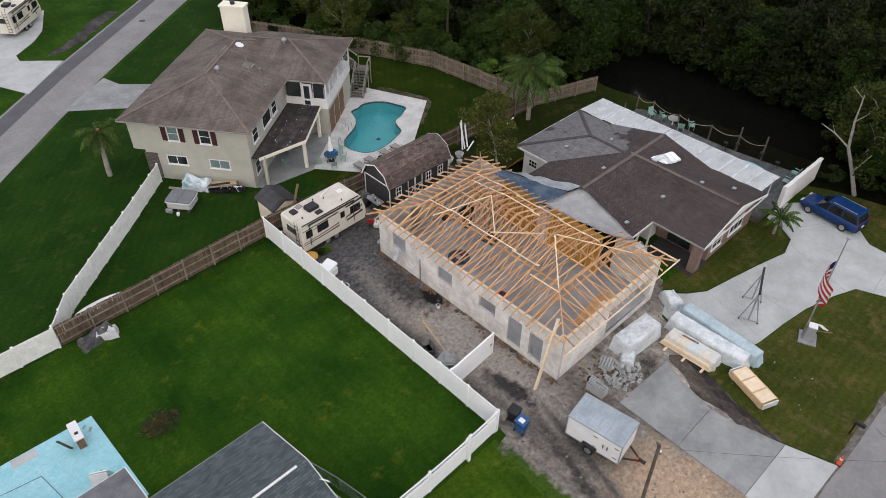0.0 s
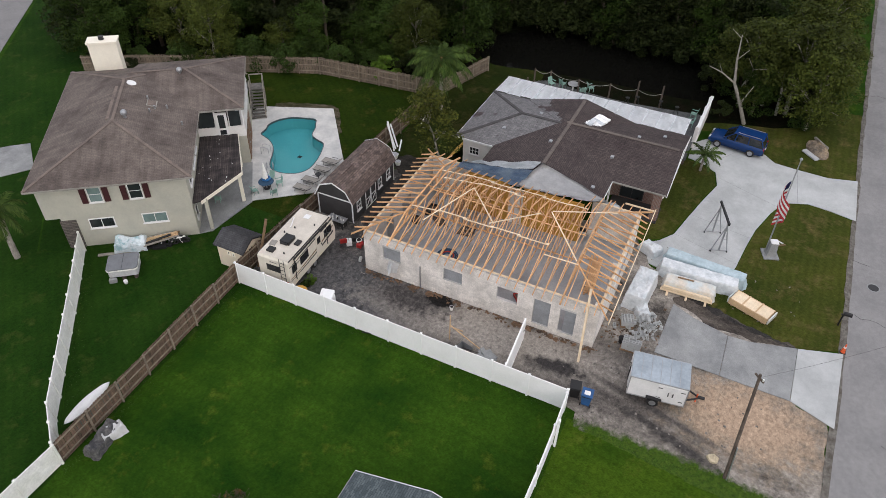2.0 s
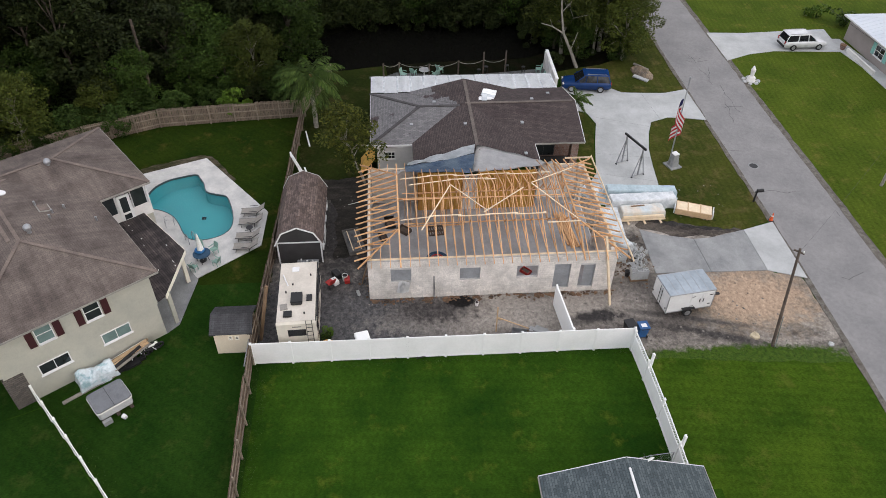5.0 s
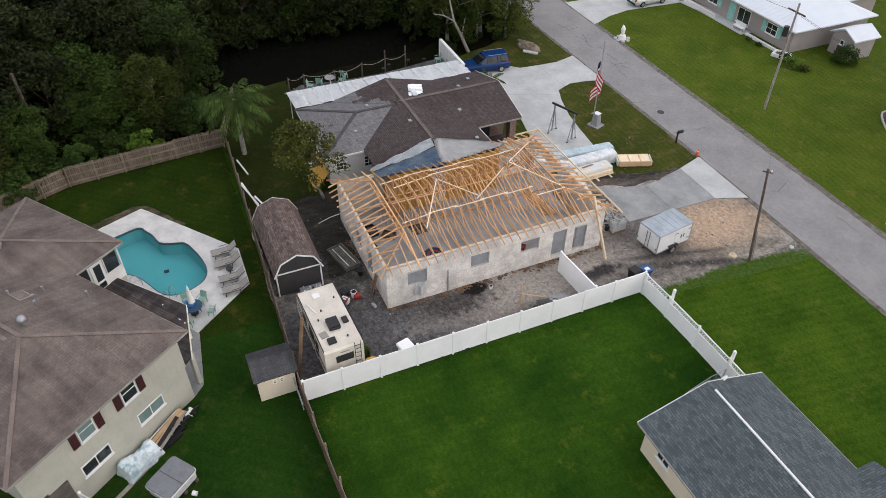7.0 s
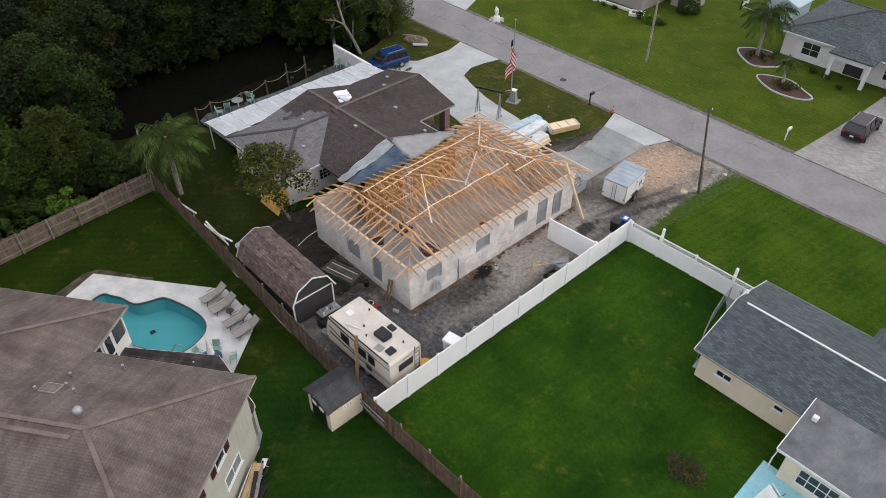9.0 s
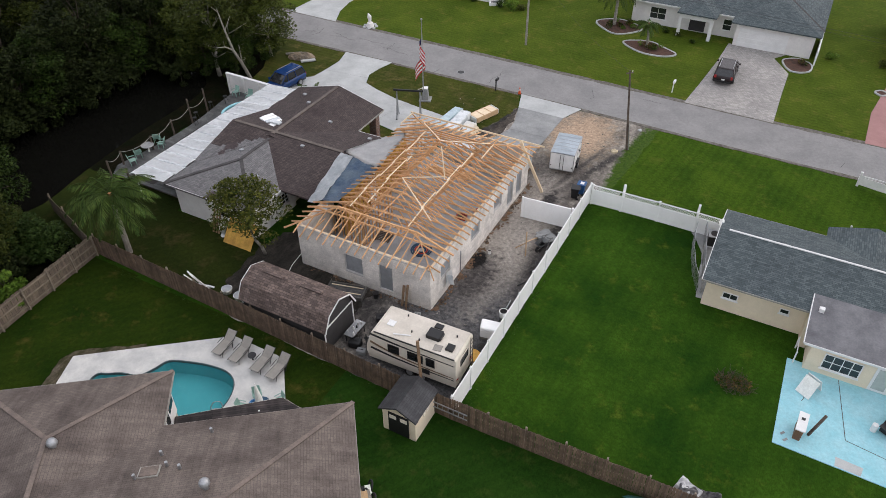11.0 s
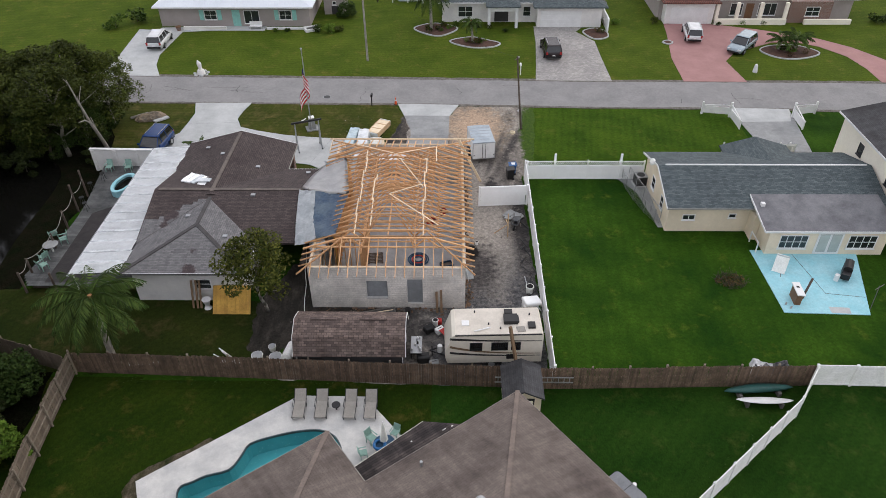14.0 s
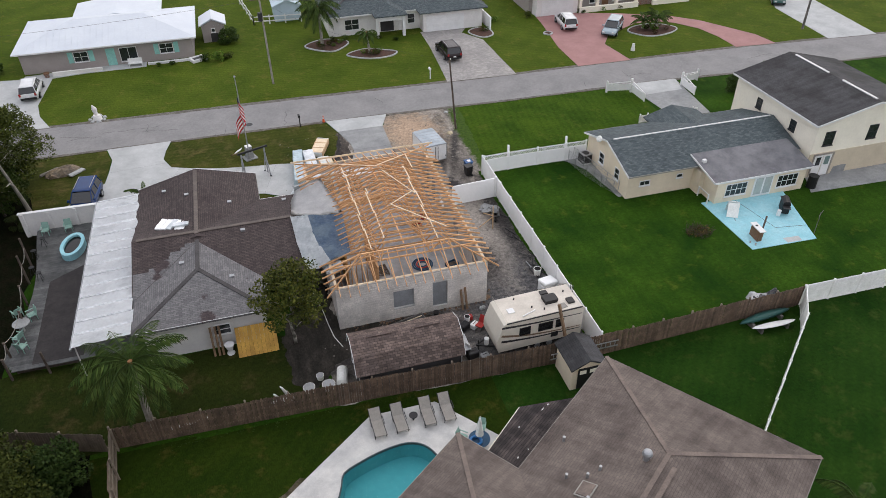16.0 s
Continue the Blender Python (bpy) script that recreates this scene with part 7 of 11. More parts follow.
part("stile", box(B(), 3.92, -0.06, 0.05, 4.04, 0.06, 1.95), M["vinyl"], gate)
part("hinge_post", box(B(), -0.05, -0.07, 0, 0.1, 0.07, 2.0), M["vinyl"], gate)
part("latch", box(B(), 3.7, -0.08, 1.0, 3.85, -0.055, 1.1), M["dark_metal"], gate)


def picket_mesh(h, mat_key):
    bm = B()
    v = [bm.verts.new((a, b, c)) for b in (0, 0.018) for a, c in ((0, 0.02), (0.132, 0.02), (0.132, h - 0.04), (0.10, h), (0.03, h), (0, h - 0.04))]
    bm.faces.new(v[:6])
    bm.faces.new(v[6:][::-1])
    for j in range(6):
        bm.faces.new((v[(j + 1) % 6], v[j], v[j + 6], v[(j + 1) % 6 + 6]))
    return finish("picket", bm, M[mat_key])


def wood_fence(name, label, line, height, mat_key, seed=1):
    """Upright pickets on three rails and posts; the pickets lean and differ a little in height."""
    f = thing(name, label, "fence", *line[0])
    ox, oy = line[0]
    rng = random.Random(seed)
    kinds = [picket_mesh(height + d, mat_key) for d in (-0.07, -0.04, -0.02, 0.0, 0.02, 0.05)]
    for (x0, y0), (x1, y1) in zip(line, line[1:]):
        ln = math.hypot(x1 - x0, y1 - y0)
        n = max(1, round(ln / 2.4))
        ang = math.degrees(math.atan2(y1 - y0, x1 - x0))
        w = ln / n
        for k in range(n):
            px, py = x0 - ox + (x1 - x0) * k / n, y0 - oy + (y1 - y0) * k / n
            base = pose(px, py, 0, rng.uniform(-1.5, 1.5), 0, ang)
            lift = rng.randint(0, 2)
            i, q = 0.0, int(w / 0.142)
            for j in range(q):
                ob = new("picket", kinds[min(5, lift + rng.randint(0, 3))])
                ob.parent = f
                ob.matrix_basis = base @ pose(j * w / q, rng.uniform(-0.006, 0.006), rng.uniform(-0.02, 0.0), 0, rng.uniform(-0.5, 0.5), 0)
            for z in (0.3, 0.95, height - 0.25):
                part("rail", box(B(), 0, 0.026, z, w, 0.07, z + 0.09), M["fence_rail"], f).matrix_basis = base
            part("post", box(B(), -0.05, 0.074, 0, 0.05, 0.17, height + 0.03), M["fence_rail"], f).matrix_basis = base
    return f


wood_fence("picket_fence", "tall weathered brown wooden picket fence", [(48.4, 37.72), (18.6, 38.86), (2.95, 38.45)], 1.83, "fence_wood", 2)
wood_fence("picket_fence", "tall weathered grey wooden picket fence before the wood", [(48.4, 37.9), (47.9, 44.0), (47.2, 50.6), (44.6, 56.4), (40.6, 64.6), (36.5, 72.0)], 1.83, "fence_grey", 3)
wood_fence("picket_fence", "weathered grey picket fence by the canal", [(55.8, 35.6), (48.8, 37.8)], 1.6, "fence_grey", 5)
vinyl_fence("white_fence", "white fence running across the back lawn", [(16.3, 50.8), (12.8, 47.75), (8.6, 44.2), (4.7, 40.9), (2.95, 38.62)], 1.75, 1.6, "vinyl_old")
wf = vinyl_fence("white_fence", "greening white fence, its boards uneven", [(2.85, 38.4), (-16.0, 38.7), (-40.0, 39.1)], 1.75, 2.3, "vinyl_old")

# white entrance gates at the neighbour's drive
for x, y, a, sx in ((-3.1, 2.8, 92, 1), (-9.4, 2.9, 88, 1)):
    g = thing("entrance_gate", "white open entrance gate with a sloping top", "gate", x, y, 0, a, group="entrance gates")
    part("gate_post", box(B(), -0.1, -0.1, 0, 0.1, 0.1, 1.6), M["white"], g)
    part("gate_leaf", box(B(), 0.12, -0.04, 0.15, 2.7, 0.04, 0.95), M["white"], g)
    part("top_rail", beam(B(), (0.12, 0, 1.35), (2.7, 0, 0.99), 0.07, 0.08), M["white"], g)
    part("end_post", box(B(), 2.7, -0.06, 0.1, 2.82, 0.06, 1.05), M["white"], g)
for x0, x1 in ((-3.0, -0.5), (-9.55, -11.9)):
    g = thing("entrance_fence", "white fence wing beside the entrance gate", "fence", x0, 2.8, 0, 0, group="entrance fences")
    d = x1 - x0
    part("rail", beam(B(), (0, 0, 1.25), (d, -0.7, 1.0), 0.05, 0.10), M["white"], g)
    part("panel", beam(B(), (0, 0, 0.65), (d, -0.7, 0.55), 0.03, 0.75), M["white"], g)
    part("post", box(B(), d - 0.09, -0.8, 0, d + 0.09, -0.62, 1.35), M["white"], g)
lf = thing("picket_rail", "low white picket fence beside the slate-roofed house", "fence", -0.3, 9.9)
for k in range(23):
    part("picket", box(B(), -0.29 * k - 0.26, -0.02, 0.05, -0.29 * k, 0.02, 0.85), M["white"], lf)
    if k % 3 == 0:
        part("post", box(B(), -0.29 * k - 0.06, -0.13, 0, -0.29 * k + 0.06, -0.025, 1.0), M["white"], lf)
part("rail", box(B(), -6.6, 0.022, 0.12, 0, 0.06, 0.2), M["white"], lf)
part("rail", box(B(), -6.6, 0.022, 0.65, 0, 0.06, 0.73), M["white"], lf)
cf = thing("chain_fence", "leaning galvanised chain-link fence beside the wall", "fence", 9.4, 14.7, 0, 100)
for k in range(5):
    part("post", tube(B(), (k * 1.7, 0, 0), (k * 1.7 + 0.05, 0.03, 1.3), 0.03), M["steel"], cf)
part("top_rail", tube(B(), (0, 0.03, 1.28), (6.85, 0.03, 1.28), 0.022), M["steel"], cf)
bm = B()
for k in range(46):
    for s in (1, -1):
        x = k * 0.15
        a, b = (x, 0.05), (x + 0.45 * s, 1.25)
        if 0 <= b[0] <= 6.8:
            beam(bm, (a[0], 0.03, a[1]), (b[0], 0.03, b[1]), 0.006, 0.006)
part("mesh", bm, M["steel"], cf)


# ---- vehicles ----
def wheel(parent, x, y, r=0.33, w=0.22, side=1):
    t = part("wheel", tube(B(), (x, y - w / 2, r), (x, y + w / 2, r), r, n=20), M["rubber"], parent)
    e = y + side * (w / 2 + 0.004)
    rim = part("rim", tube(B(), (x, e - side * 0.02, r), (x, e + side * 0.012, r), r * 0.62, n=16), M["steel"], t)
    return t


def car(label, paint, x, y, rz, ln=4.6, wd=1.82, ht=1.72, rack=True):
    """A tall estate car: sculpted lower body, tapering cabin, glass all round, lamps and wheels. It looks along +x."""
    c = thing("car", label, "car", x, y, 0.05, rz)
    h, s = ln / 2, wd / 2
    belt = ht * 0.58
    bm = B()
    prof = [(-h, 0.42, belt - 0.06, 0.92), (-h + 0.12, 0.30, belt + 0.02, 0.98), (-h * 0.45, 0.26, belt + 0.02, 1.0), (h * 0.28, 0.26, belt, 1.0), (h * 0.46, 0.26, belt - 0.08, 0.99), (h - 0.25, 0.28, belt - 0.20, 0.95), (h - 0.05, 0.34, belt - 0.34, 0.86), (h, 0.42, belt - 0.45, 0.78)]
    rows = []
    for px, z0, z1, k in prof:
        mid = (z0 + z1) * 0.55
        rows.append([bm.verts.new((px, q * s * k, z)) for q, z in ((-0.90, z0), (-1.0, mid), (-0.93, z1 - 0.03), (-0.80, z1), (0.80, z1), (0.93, z1 - 0.03), (1.0, mid), (0.90, z0))])
    for a, b in zip(rows, rows[1:]):
        for k in range(8):
            bm.faces.new((a[k], b[k], b[(k + 1) % 8], a[(k + 1) % 8]))
    bm.faces.new(rows[0])
    bm.faces.new(rows[-1][::-1])
    bmesh.ops.recalc_face_normals(bm, faces=bm.faces[:])
    body = part("body", bm, paint, c, smooth_shade=True)
    # cabin: glass box and painted roof over it, with pillars
    b0, b1, t0, t1 = -h + 0.06, h * 0.48, -h + 0.38, h * 0.10
    bm = B()
    lo = [bm.verts.new((px, q * s * 0.90, belt - 0.02)) for px, q in ((b0, -1), (b1, -1), (b1, 1), (b0, 1))]
    hi = [bm.verts.new((px, q * s * 0.72, ht - 0.07)) for px, q in ((t0, -1), (t1, -1), (t1, 1), (t0, 1))]
    for k in range(4):
        bm.faces.new((lo[k], lo[(k + 1) % 4], hi[(k + 1) % 4], hi[k]))
    bm.faces.new(hi)
    bm.faces.new(lo[::-1])
    part("window_glass", bm, M["car_glass"], c)
    bm = B()
    rings = [[bm.verts.new((px, e * s * k, z)) for px, e in ((t0 - 0.14 + i, -1), (t1 + 0.16 - 2 * i, -1), (t1 + 0.16 - 2 * i, 1), (t0 - 0.14 + i, 1))] for i, k, z in ((0.0, 0.78, ht - 0.09), (0.04, 0.75, ht - 0.03), (0.16, 0.62, ht))]
    for a, b in zip(rings, rings[1:]):
        for k in range(4):
            bm.faces.new((a[k], a[(k + 1) % 4], b[(k + 1) % 4], b[k]))
    bm.faces.new(rings[0][::-1])
    bm.faces.new(rings[-1])
    part("roof_panel", bm, paint, c)
    for e in (-1, 1):
        for (xa, xb) in ((b0, t0), (b1, t1), (-h * 0.42, -h * 0.40), (h * 0.06, h * 0.02)):
            part("pillar", beam(B(), (xa, e * s * 0.905, belt - 0.02), (xb, e * s * 0.735, ht - 0.06), 0.07, 0.05), paint, c)
    if rack:
        for e in (-1, 1):
            part("roof_rail", beam(B(), (t0 + 0.1, e * s * 0.66, ht + 0.03), (t1 - 0.2, e * s * 0.66, ht + 0.03), 0.04, 0.04), M["steel"], c)
    for e in (-1, 1):
        part("mirror", box(B(), b1 - 0.35, e * (s + 0.08) - 0.09, belt, b1 - 0.2, e * (s + 0.08) + 0.09, belt + 0.16), paint, c)
        part("headlight", box(B(), h - 0.24, e * s * 0.62 - 0.18, belt - 0.40, h - 0.02, e * s * 0.62 + 0.18, belt - 0.26), M["clear_lens"], c)
        part("tail_light", box(B(), -h - 0.012, e * s * 0.78 - 0.11, belt - 0.28, -h + 0.10, e * s * 0.78 + 0.11, belt + 0.02), M["red_lens"], c)
        for px in (-h * 0.58, h * 0.62):
            wheel(c, px, e * (s - 0.09), 0.34, 0.22, e)
    part("bumper", box(B(), -h - 0.05, -s * 0.8, 0.36, -h + 0.08, s * 0.8, 0.56), M["black"], c)
    part("bumper", box(B(), h - 0.15, -s * 0.72, 0.32, h + 0.04, s * 0.72, 0.48), M["black"], c)
    part("number_plate", box(B(), -h - 0.065, -0.16, 0.62, -h - 0.052 + 0.045, 0.16, 0.74), M["white"], c)
    return c


car("dark blue estate car with roof rails on the pale driveway", M["car_blue"], 52.6, 10.0, 83, 4.8, 1.95, 1.78)
car("black estate car on the grey paver driveway", M["car_black"], 13.15, -13.7, -88, 5.1, 2.05, 1.8)
car("white estate car on the red driveway", M["car_white"], -5.0, -18.9, -98, 5.0, 2.0, 1.75)
car("pale blue estate car on the red driveway", M["car_silver"], -9.9, -14.9, 50, 4.9, 2.0, 1.7, False)
car("white estate car on the pale driveway", M["car_white"], 60.9, -16.5, -88, 5.0, 2.0, 1.75)
car("teal estate car at the end of the far driveway", M["kayak_green"], -38.6, -19.0, 60, 4.5, 1.8, 1.65, False)


def travel_trailer(x, y, rz, label):
    """Travel trailer, 6 m long; front along +x. Body, roof gear, windows, stripes, ladder, wheels, drawbar."""
    t = thing("travel_trailer", label, "trailer", x, y, 0.02, rz)
    L, W, Z0, Z1 = 6.0, 2.4, 0.55, 2.92
    prof = [(-L / 2, Z0), (L / 2 - 0.15, Z0), (L / 2, Z0 + 0.5), (L / 2 - 0.02, Z0 + 1.0), (L / 2 - 0.42, Z1 - 0.12), (L / 2 - 0.62, Z1), (-L / 2 + 0.12, Z1), (-L / 2, Z1 - 0.15)]
    bm = extrude_y(B(), prof, -W / 2, W / 2)
    bmesh.ops.recalc_face_normals(bm, faces=bm.faces[:])
    part("body", bm, M["rv_shell"], t)
    part("roof_skin", box(B(), -L / 2 + 0.12, -W / 2 + 0.04, Z1 + 0.003, L / 2 - 0.66, W / 2 - 0.04, Z1 + 0.03), M["rv_roof"], t)
    for e in (-1, 1):
        part("roof_edge", beam(B(), (-L / 2 + 0.1, e * W / 2, Z1 - 0.02), (L / 2 - 0.6, e * W / 2, Z1 - 0.02), 0.05, 0.07), M["dark_metal"], t)
    ac = part("air_conditioner", box(B(), -1.5, -0.35, Z1 + 0.03, -0.65, 0.35, Z1 + 0.30), M["black"], t, "black rooftop air conditioner")
    part("grille", box(B(), -1.58, -0.28, Z1 + 0.08, -1.502, 0.28, Z1 + 0.25), M["dark_metal"], ac)
    part("roof_vent", box(B(), -2.55, 0.25, Z1 + 0.03, -2.1, 0.75, Z1 + 0.17), M["black"], t)
    part("roof_vent", box(B(), -1.25, -0.95, Z1 + 0.03, -0.75, -0.6, Z1 + 0.14), M["black"], t)
    part("roof_hatch", beam(B(), (-1.9, 0.75, Z1 + 0.045), (-1.4, 0.82, Z1 + 0.045), 0.45, 0.06), M["taupe"], t)
    part("roof_hatch", box(B(), 1.5, -0.05, Z1 + 0.03, 1.95, 0.4, Z1 + 0.08), M["white"], t)
    part("antenna", tube(B(), (0.2, 0.6, Z1 + 0.06), (1.2, 0.95, Z1 + 0.10), 0.045), M["white"], t)
    for x0, y0 in ((0.3, 0.3), (-0.4, 0.7), (-2.3, -0.5), (1.1, -0.8)):
        part("vent_pipe", tube(B(), (x0, y0, Z1 + 0.03), (x0, y0, Z1 + 0.16), 0.05), M["dark_metal"], t)
    for e, wins in ((-1, ((-1.1, 0.95), (2.0, 0.9), (-2.35, 0.5))), (1, ((1.1, 0.7), (-0.35, 0.95), (-1.35, 0.5)))):
        for wx, ww in wins:
            yy = e * (W / 2 + 0.012)
            w = part("window", box(B(), wx - ww / 2, yy - 0.012, 1.65, wx + ww / 2, yy + 0.012, 2.25), M["car_glass"], t)
            part("window_frame", wall(B(), ww + 0.08, 0.68, 0.02, [(0.04, ww + 0.04, 0.04, 0.64)]), M["black"], w).matrix_basis = pose(wx - ww / 2 - 0.04, yy - 0.004, 1.61)
    rear = part("window", box(B(), -L / 2 - 0.02, -0.55, 1.75, -L / 2, 0.55, 2.3), M["car_glass"], t)
    door = part("door", box(B(), 0.4, -W / 2 - 0.03, 0.75, 1.1, -W / 2 - 0.002, 2.55), M["rv_shell"], t, "cream entry door")
    part("door_window", box(B(), 0.55, -W / 2 - 0.045, 1.75, 0.95, -W / 2 - 0.032, 2.3), M["car_glass"], door)
    part("door_handle", box(B(), 1.0, -W / 2 - 0.06, 1.45, 1.07, -W / 2 - 0.032, 1.58), M["black"], door)
    part("awning_roll", tube(B(), (-2.4, -W / 2 - 0.08, 2.78), (1.9, -W / 2 - 0.08, 2.78), 0.06), M["black"], t)
    for xa in (-2.3, 1.8):
        part("awning_arm", beam(B(), (xa, -W / 2 - 0.05, 0.9), (xa, -W / 2 - 0.05, 2.72), 0.05, 0.04), M["dark_metal"], t)
    # swept stripes on both flanks
    for e in (-1, 1):
        yy = e * (W / 2 + 0.006)
        for z0, z1, z2, m in ((1.30, 1.40, 1.95, "rv_stripe"), (1.12, 1.16, 1.45, "dark_metal"), (2.36, 2.44, 2.62, "dark_metal")):
            pts = [(-2.9 + 5.6 * k / 14, z0 + (z1 - z0) * k / 14 + (z2 - z1) * (k / 14) ** 3) for k in range(15)]
            bm = B()
            for (xa, za), (xb, zb) in zip(pts, pts[1:]):
                beam(bm, (xa, yy, za), (xb, yy, zb), 0.008, 0.05 + 0.13 * (xa + 2.9) / 5.6)
            part("stripe", bm, M[m], t)
        part("skirt_hatch", box(B(), 2.0, yy - 0.008, 0.75, 2.6, yy + 0.008, 1.15), M["rv_shell"], t)
        part("side_vent", box(B(), -0.4 - e * 0.9, yy - 0.01, 0.85, 0.1 - e * 0.9, yy + 0.01, 1.25), M["black"], t)
        for px in (-0.75, 0.1):
            wheel(t, px, e * (W / 2 - 0.14), 0.34, 0.2, e)
    part("word_mark", box(B(), -L / 2 - 0.008, -0.3, 2.5, -L / 2 - 0.001, 0.25, 2.58), M["taupe"], t)
    part("word_mark", box(B(), -2.0, -W / 2 - 0.012, 2.05, -1.4, -W / 2 - 0.004, 2.16), M["taupe"], t)
    for z in (0.8, 1.15, 1.5, 1.85, 2.2, 2.55, 2.85):
        part("ladder_rung", tube(B(), (-L / 2 - 0.12, -0.98, z), (-L / 2 - 0.12, -0.62, z), 0.018), M["dark_metal"], t)
    for y0 in (-0.98, -0.62):
        part("ladder_rail", tube(B(), (-L / 2 - 0.12, y0, 0.7), (-L / 2 - 0.12, y0, Z1 + 0.25), 0.02), M["dark_metal"], t)
    for e in (-1, 1):
        part("tail_light", box(B(), -L / 2 - 0.02, e * 0.95 - 0.12, 1.0, -L / 2, e * 0.95 + 0.12, 1.1), M["red_lens"], t)
        part("drawbar", beam(B(), (L / 2 - 0.3, e * 0.6, 0.5), (L / 2 + 0.95, 0, 0.5), 0.08, 0.10), M["dark_metal"], t)
    part("gas_bottle", tube(B(), (L / 2 + 0.3, 0.16, 0.55), (L / 2 + 0.3, 0.16, 1.05), 0.16, n=12), M["white"], t)
    part("jack", tube(B(), (L / 2 + 0.8, 0, 0.0), (L / 2 + 0.8, 0, 0.9), 0.04), M["dark_metal"], t)
    part("chassis", box(B(), -L / 2 + 0.2, -0.7, 0.40, L / 2 - 0.3, 0.7, 0.545), M["black"], t)
    return t


travel_trailer(22.25, 36.0, 2, "cream travel trailer with dusty roof beside the white fence")
travel_trailer(19.2, 89.8, 42, "cream travel trailer parked by the lane")

ct = thing("cargo_trailer", "white enclosed cargo trailer with an aluminium roof", "trailer", 22.2, 10.33, 0, -82)
part("body", box(B(), -1.65, -1.0, 0.45, 1.65, 1.0, 2.05), M["white"], ct)
bm = extrude_y(B(), [(-1.0, 0), (1.0, 0), (0.97, 0.03), (0, 0.07), (-0.97, 0.03)], -1.66, 1.66)
bmesh.ops.recalc_face_normals(bm, faces=bm.faces[:])
rf = part("roof", bm, M["alu"], ct, "dull aluminium roof")
rf.matrix_basis = pose(0, 0, 2.055, 0, 0, 90)
for x in (-1.1, -0.55, 0.0, 0.55, 1.1):
    for e in (-1, 1):
        part("roof_seam", beam(B(), (x, 0, 2.132), (x, e * 0.96, 2.092), 0.03, 0.012), M["steel"], ct)
bm = B()
for x in (-1.66, 1.66):
    for y in (-1.0, 1.0):
        beam(bm, (x, y, 0.45), (x, y, 2.06), 0.05, 0.05)
    for z in (0.47, 2.04):
        beam(bm, (x, -1.0, z), (x, 1.0, z), 0.05, 0.05)
for y in (-1.01, 1.01):
    for z in (0.47, 2.04):
        beam(bm, (-1.66, y, z), (1.66, y, z), 0.05, 0.05)
part("corner_trim", bm, M["steel"], ct)
for y0 in (-0.96, 0.02):
    dd = part("rear_door", box(B(), -1.70, y0, 0.52, -1.655, y0 + 0.94, 1.98), M["white"], ct)
    part("lock_bar", tube(B(), (-1.73, y0 + (0.82 if y0 < 0 else 0.12), 0.55), (-1.73, y0 + (0.82 if y0 < 0 else 0.12), 1.95), 0.02), M["dark_metal"], dd)
    part("hinge", box(B(), -1.735, y0 + (0.02 if y0 < 0 else 0.84), 0.8, -1.705, y0 + (0.10 if y0 < 0 else 0.92), 0.9), M["dark_metal"], dd)
for x0 in (-0.02, 0.78):
    sdr = part("side_door", box(B(), x0, -1.035, 0.52, x0 + 0.76, -1.005, 1.9), M["white"], ct)
    part("handle", box(B(), x0 + (0.62 if x0 < 0.5 else 0.08), -1.07, 1.1, x0 + (0.68 if x0 < 0.5 else 0.14), -1.04, 1.4), M["dark_metal"], sdr)
    for z in (0.8, 1.65):
        part("hinge", box(B(), x0 + (0.02 if x0 < 0.5 else 0.5), -1.055, z, x0 + (0.26 if x0 < 0.5 else 0.74), -1.038, z + 0.05), M["dark_metal"], sdr)
for e in (-1, 1):
    wheel(ct, -0.1, e * 1.08, 0.33, 0.2, e)
    part("mudguard", box(B(), -0.55, e * 1.1 - 0.12, 0.68, 0.35, e * 1.1 + 0.12, 0.73), M["dark_metal"], ct)
    part("drawbar", beam(B(), (1.5, e * 0.6, 0.45), (2.6, 0, 0.45), 0.07, 0.09), M["dark_metal"], ct)
part("jack", tube(B(), (2.4, 0, 0.02), (2.4, 0, 0.75), 0.04), M["orange"], ct, "orange jockey jack")
part("coupling", box(B(), 2.5, -0.08, 0.42, 2.85, 0.08, 0.54), M["dark_metal"], ct)


# ---- sheds ----
gs = thing("gambrel_shed", "dark shed with brown gambrel roof and white trim", "shed", 31.0, 36.45)
GW, GL, GEV = 1.52, 3.2, 2.05
part("wall", box(B(), -GL, -GW, 0.12, GL, GW, GEV), M["dark_wall"], gs)
gp = [(-GW, GEV), (GW, GEV), (GW * 0.72, GEV + 0.92), (0, GEV + 1.38), (-GW * 0.72, GEV + 0.92)]
part("gable", extrude_y(B(), gp, 0, 0.08), M["dark_wall"], gs).matrix_basis = pose(-GL, 0, 0, 0, 0, -90)
part("gable", extrude_y(B(), gp, -0.08, 0), M["dark_wall"], gs).matrix_basis = pose(GL, 0, 0, 0, 0, -90)
o = [(-GW - 0.16, GEV - 0.12), (-GW * 0.74, GEV + 0.95), (0, GEV + 1.44), (GW * 0.74, GEV + 0.95), (GW + 0.16, GEV - 0.12)]
gr = part("ridge_board", box(B(), -GL - 0.18, -0.03, GEV + 1.36, GL + 0.18, 0.03, GEV + 1.42), M["roof_shed"], gs)
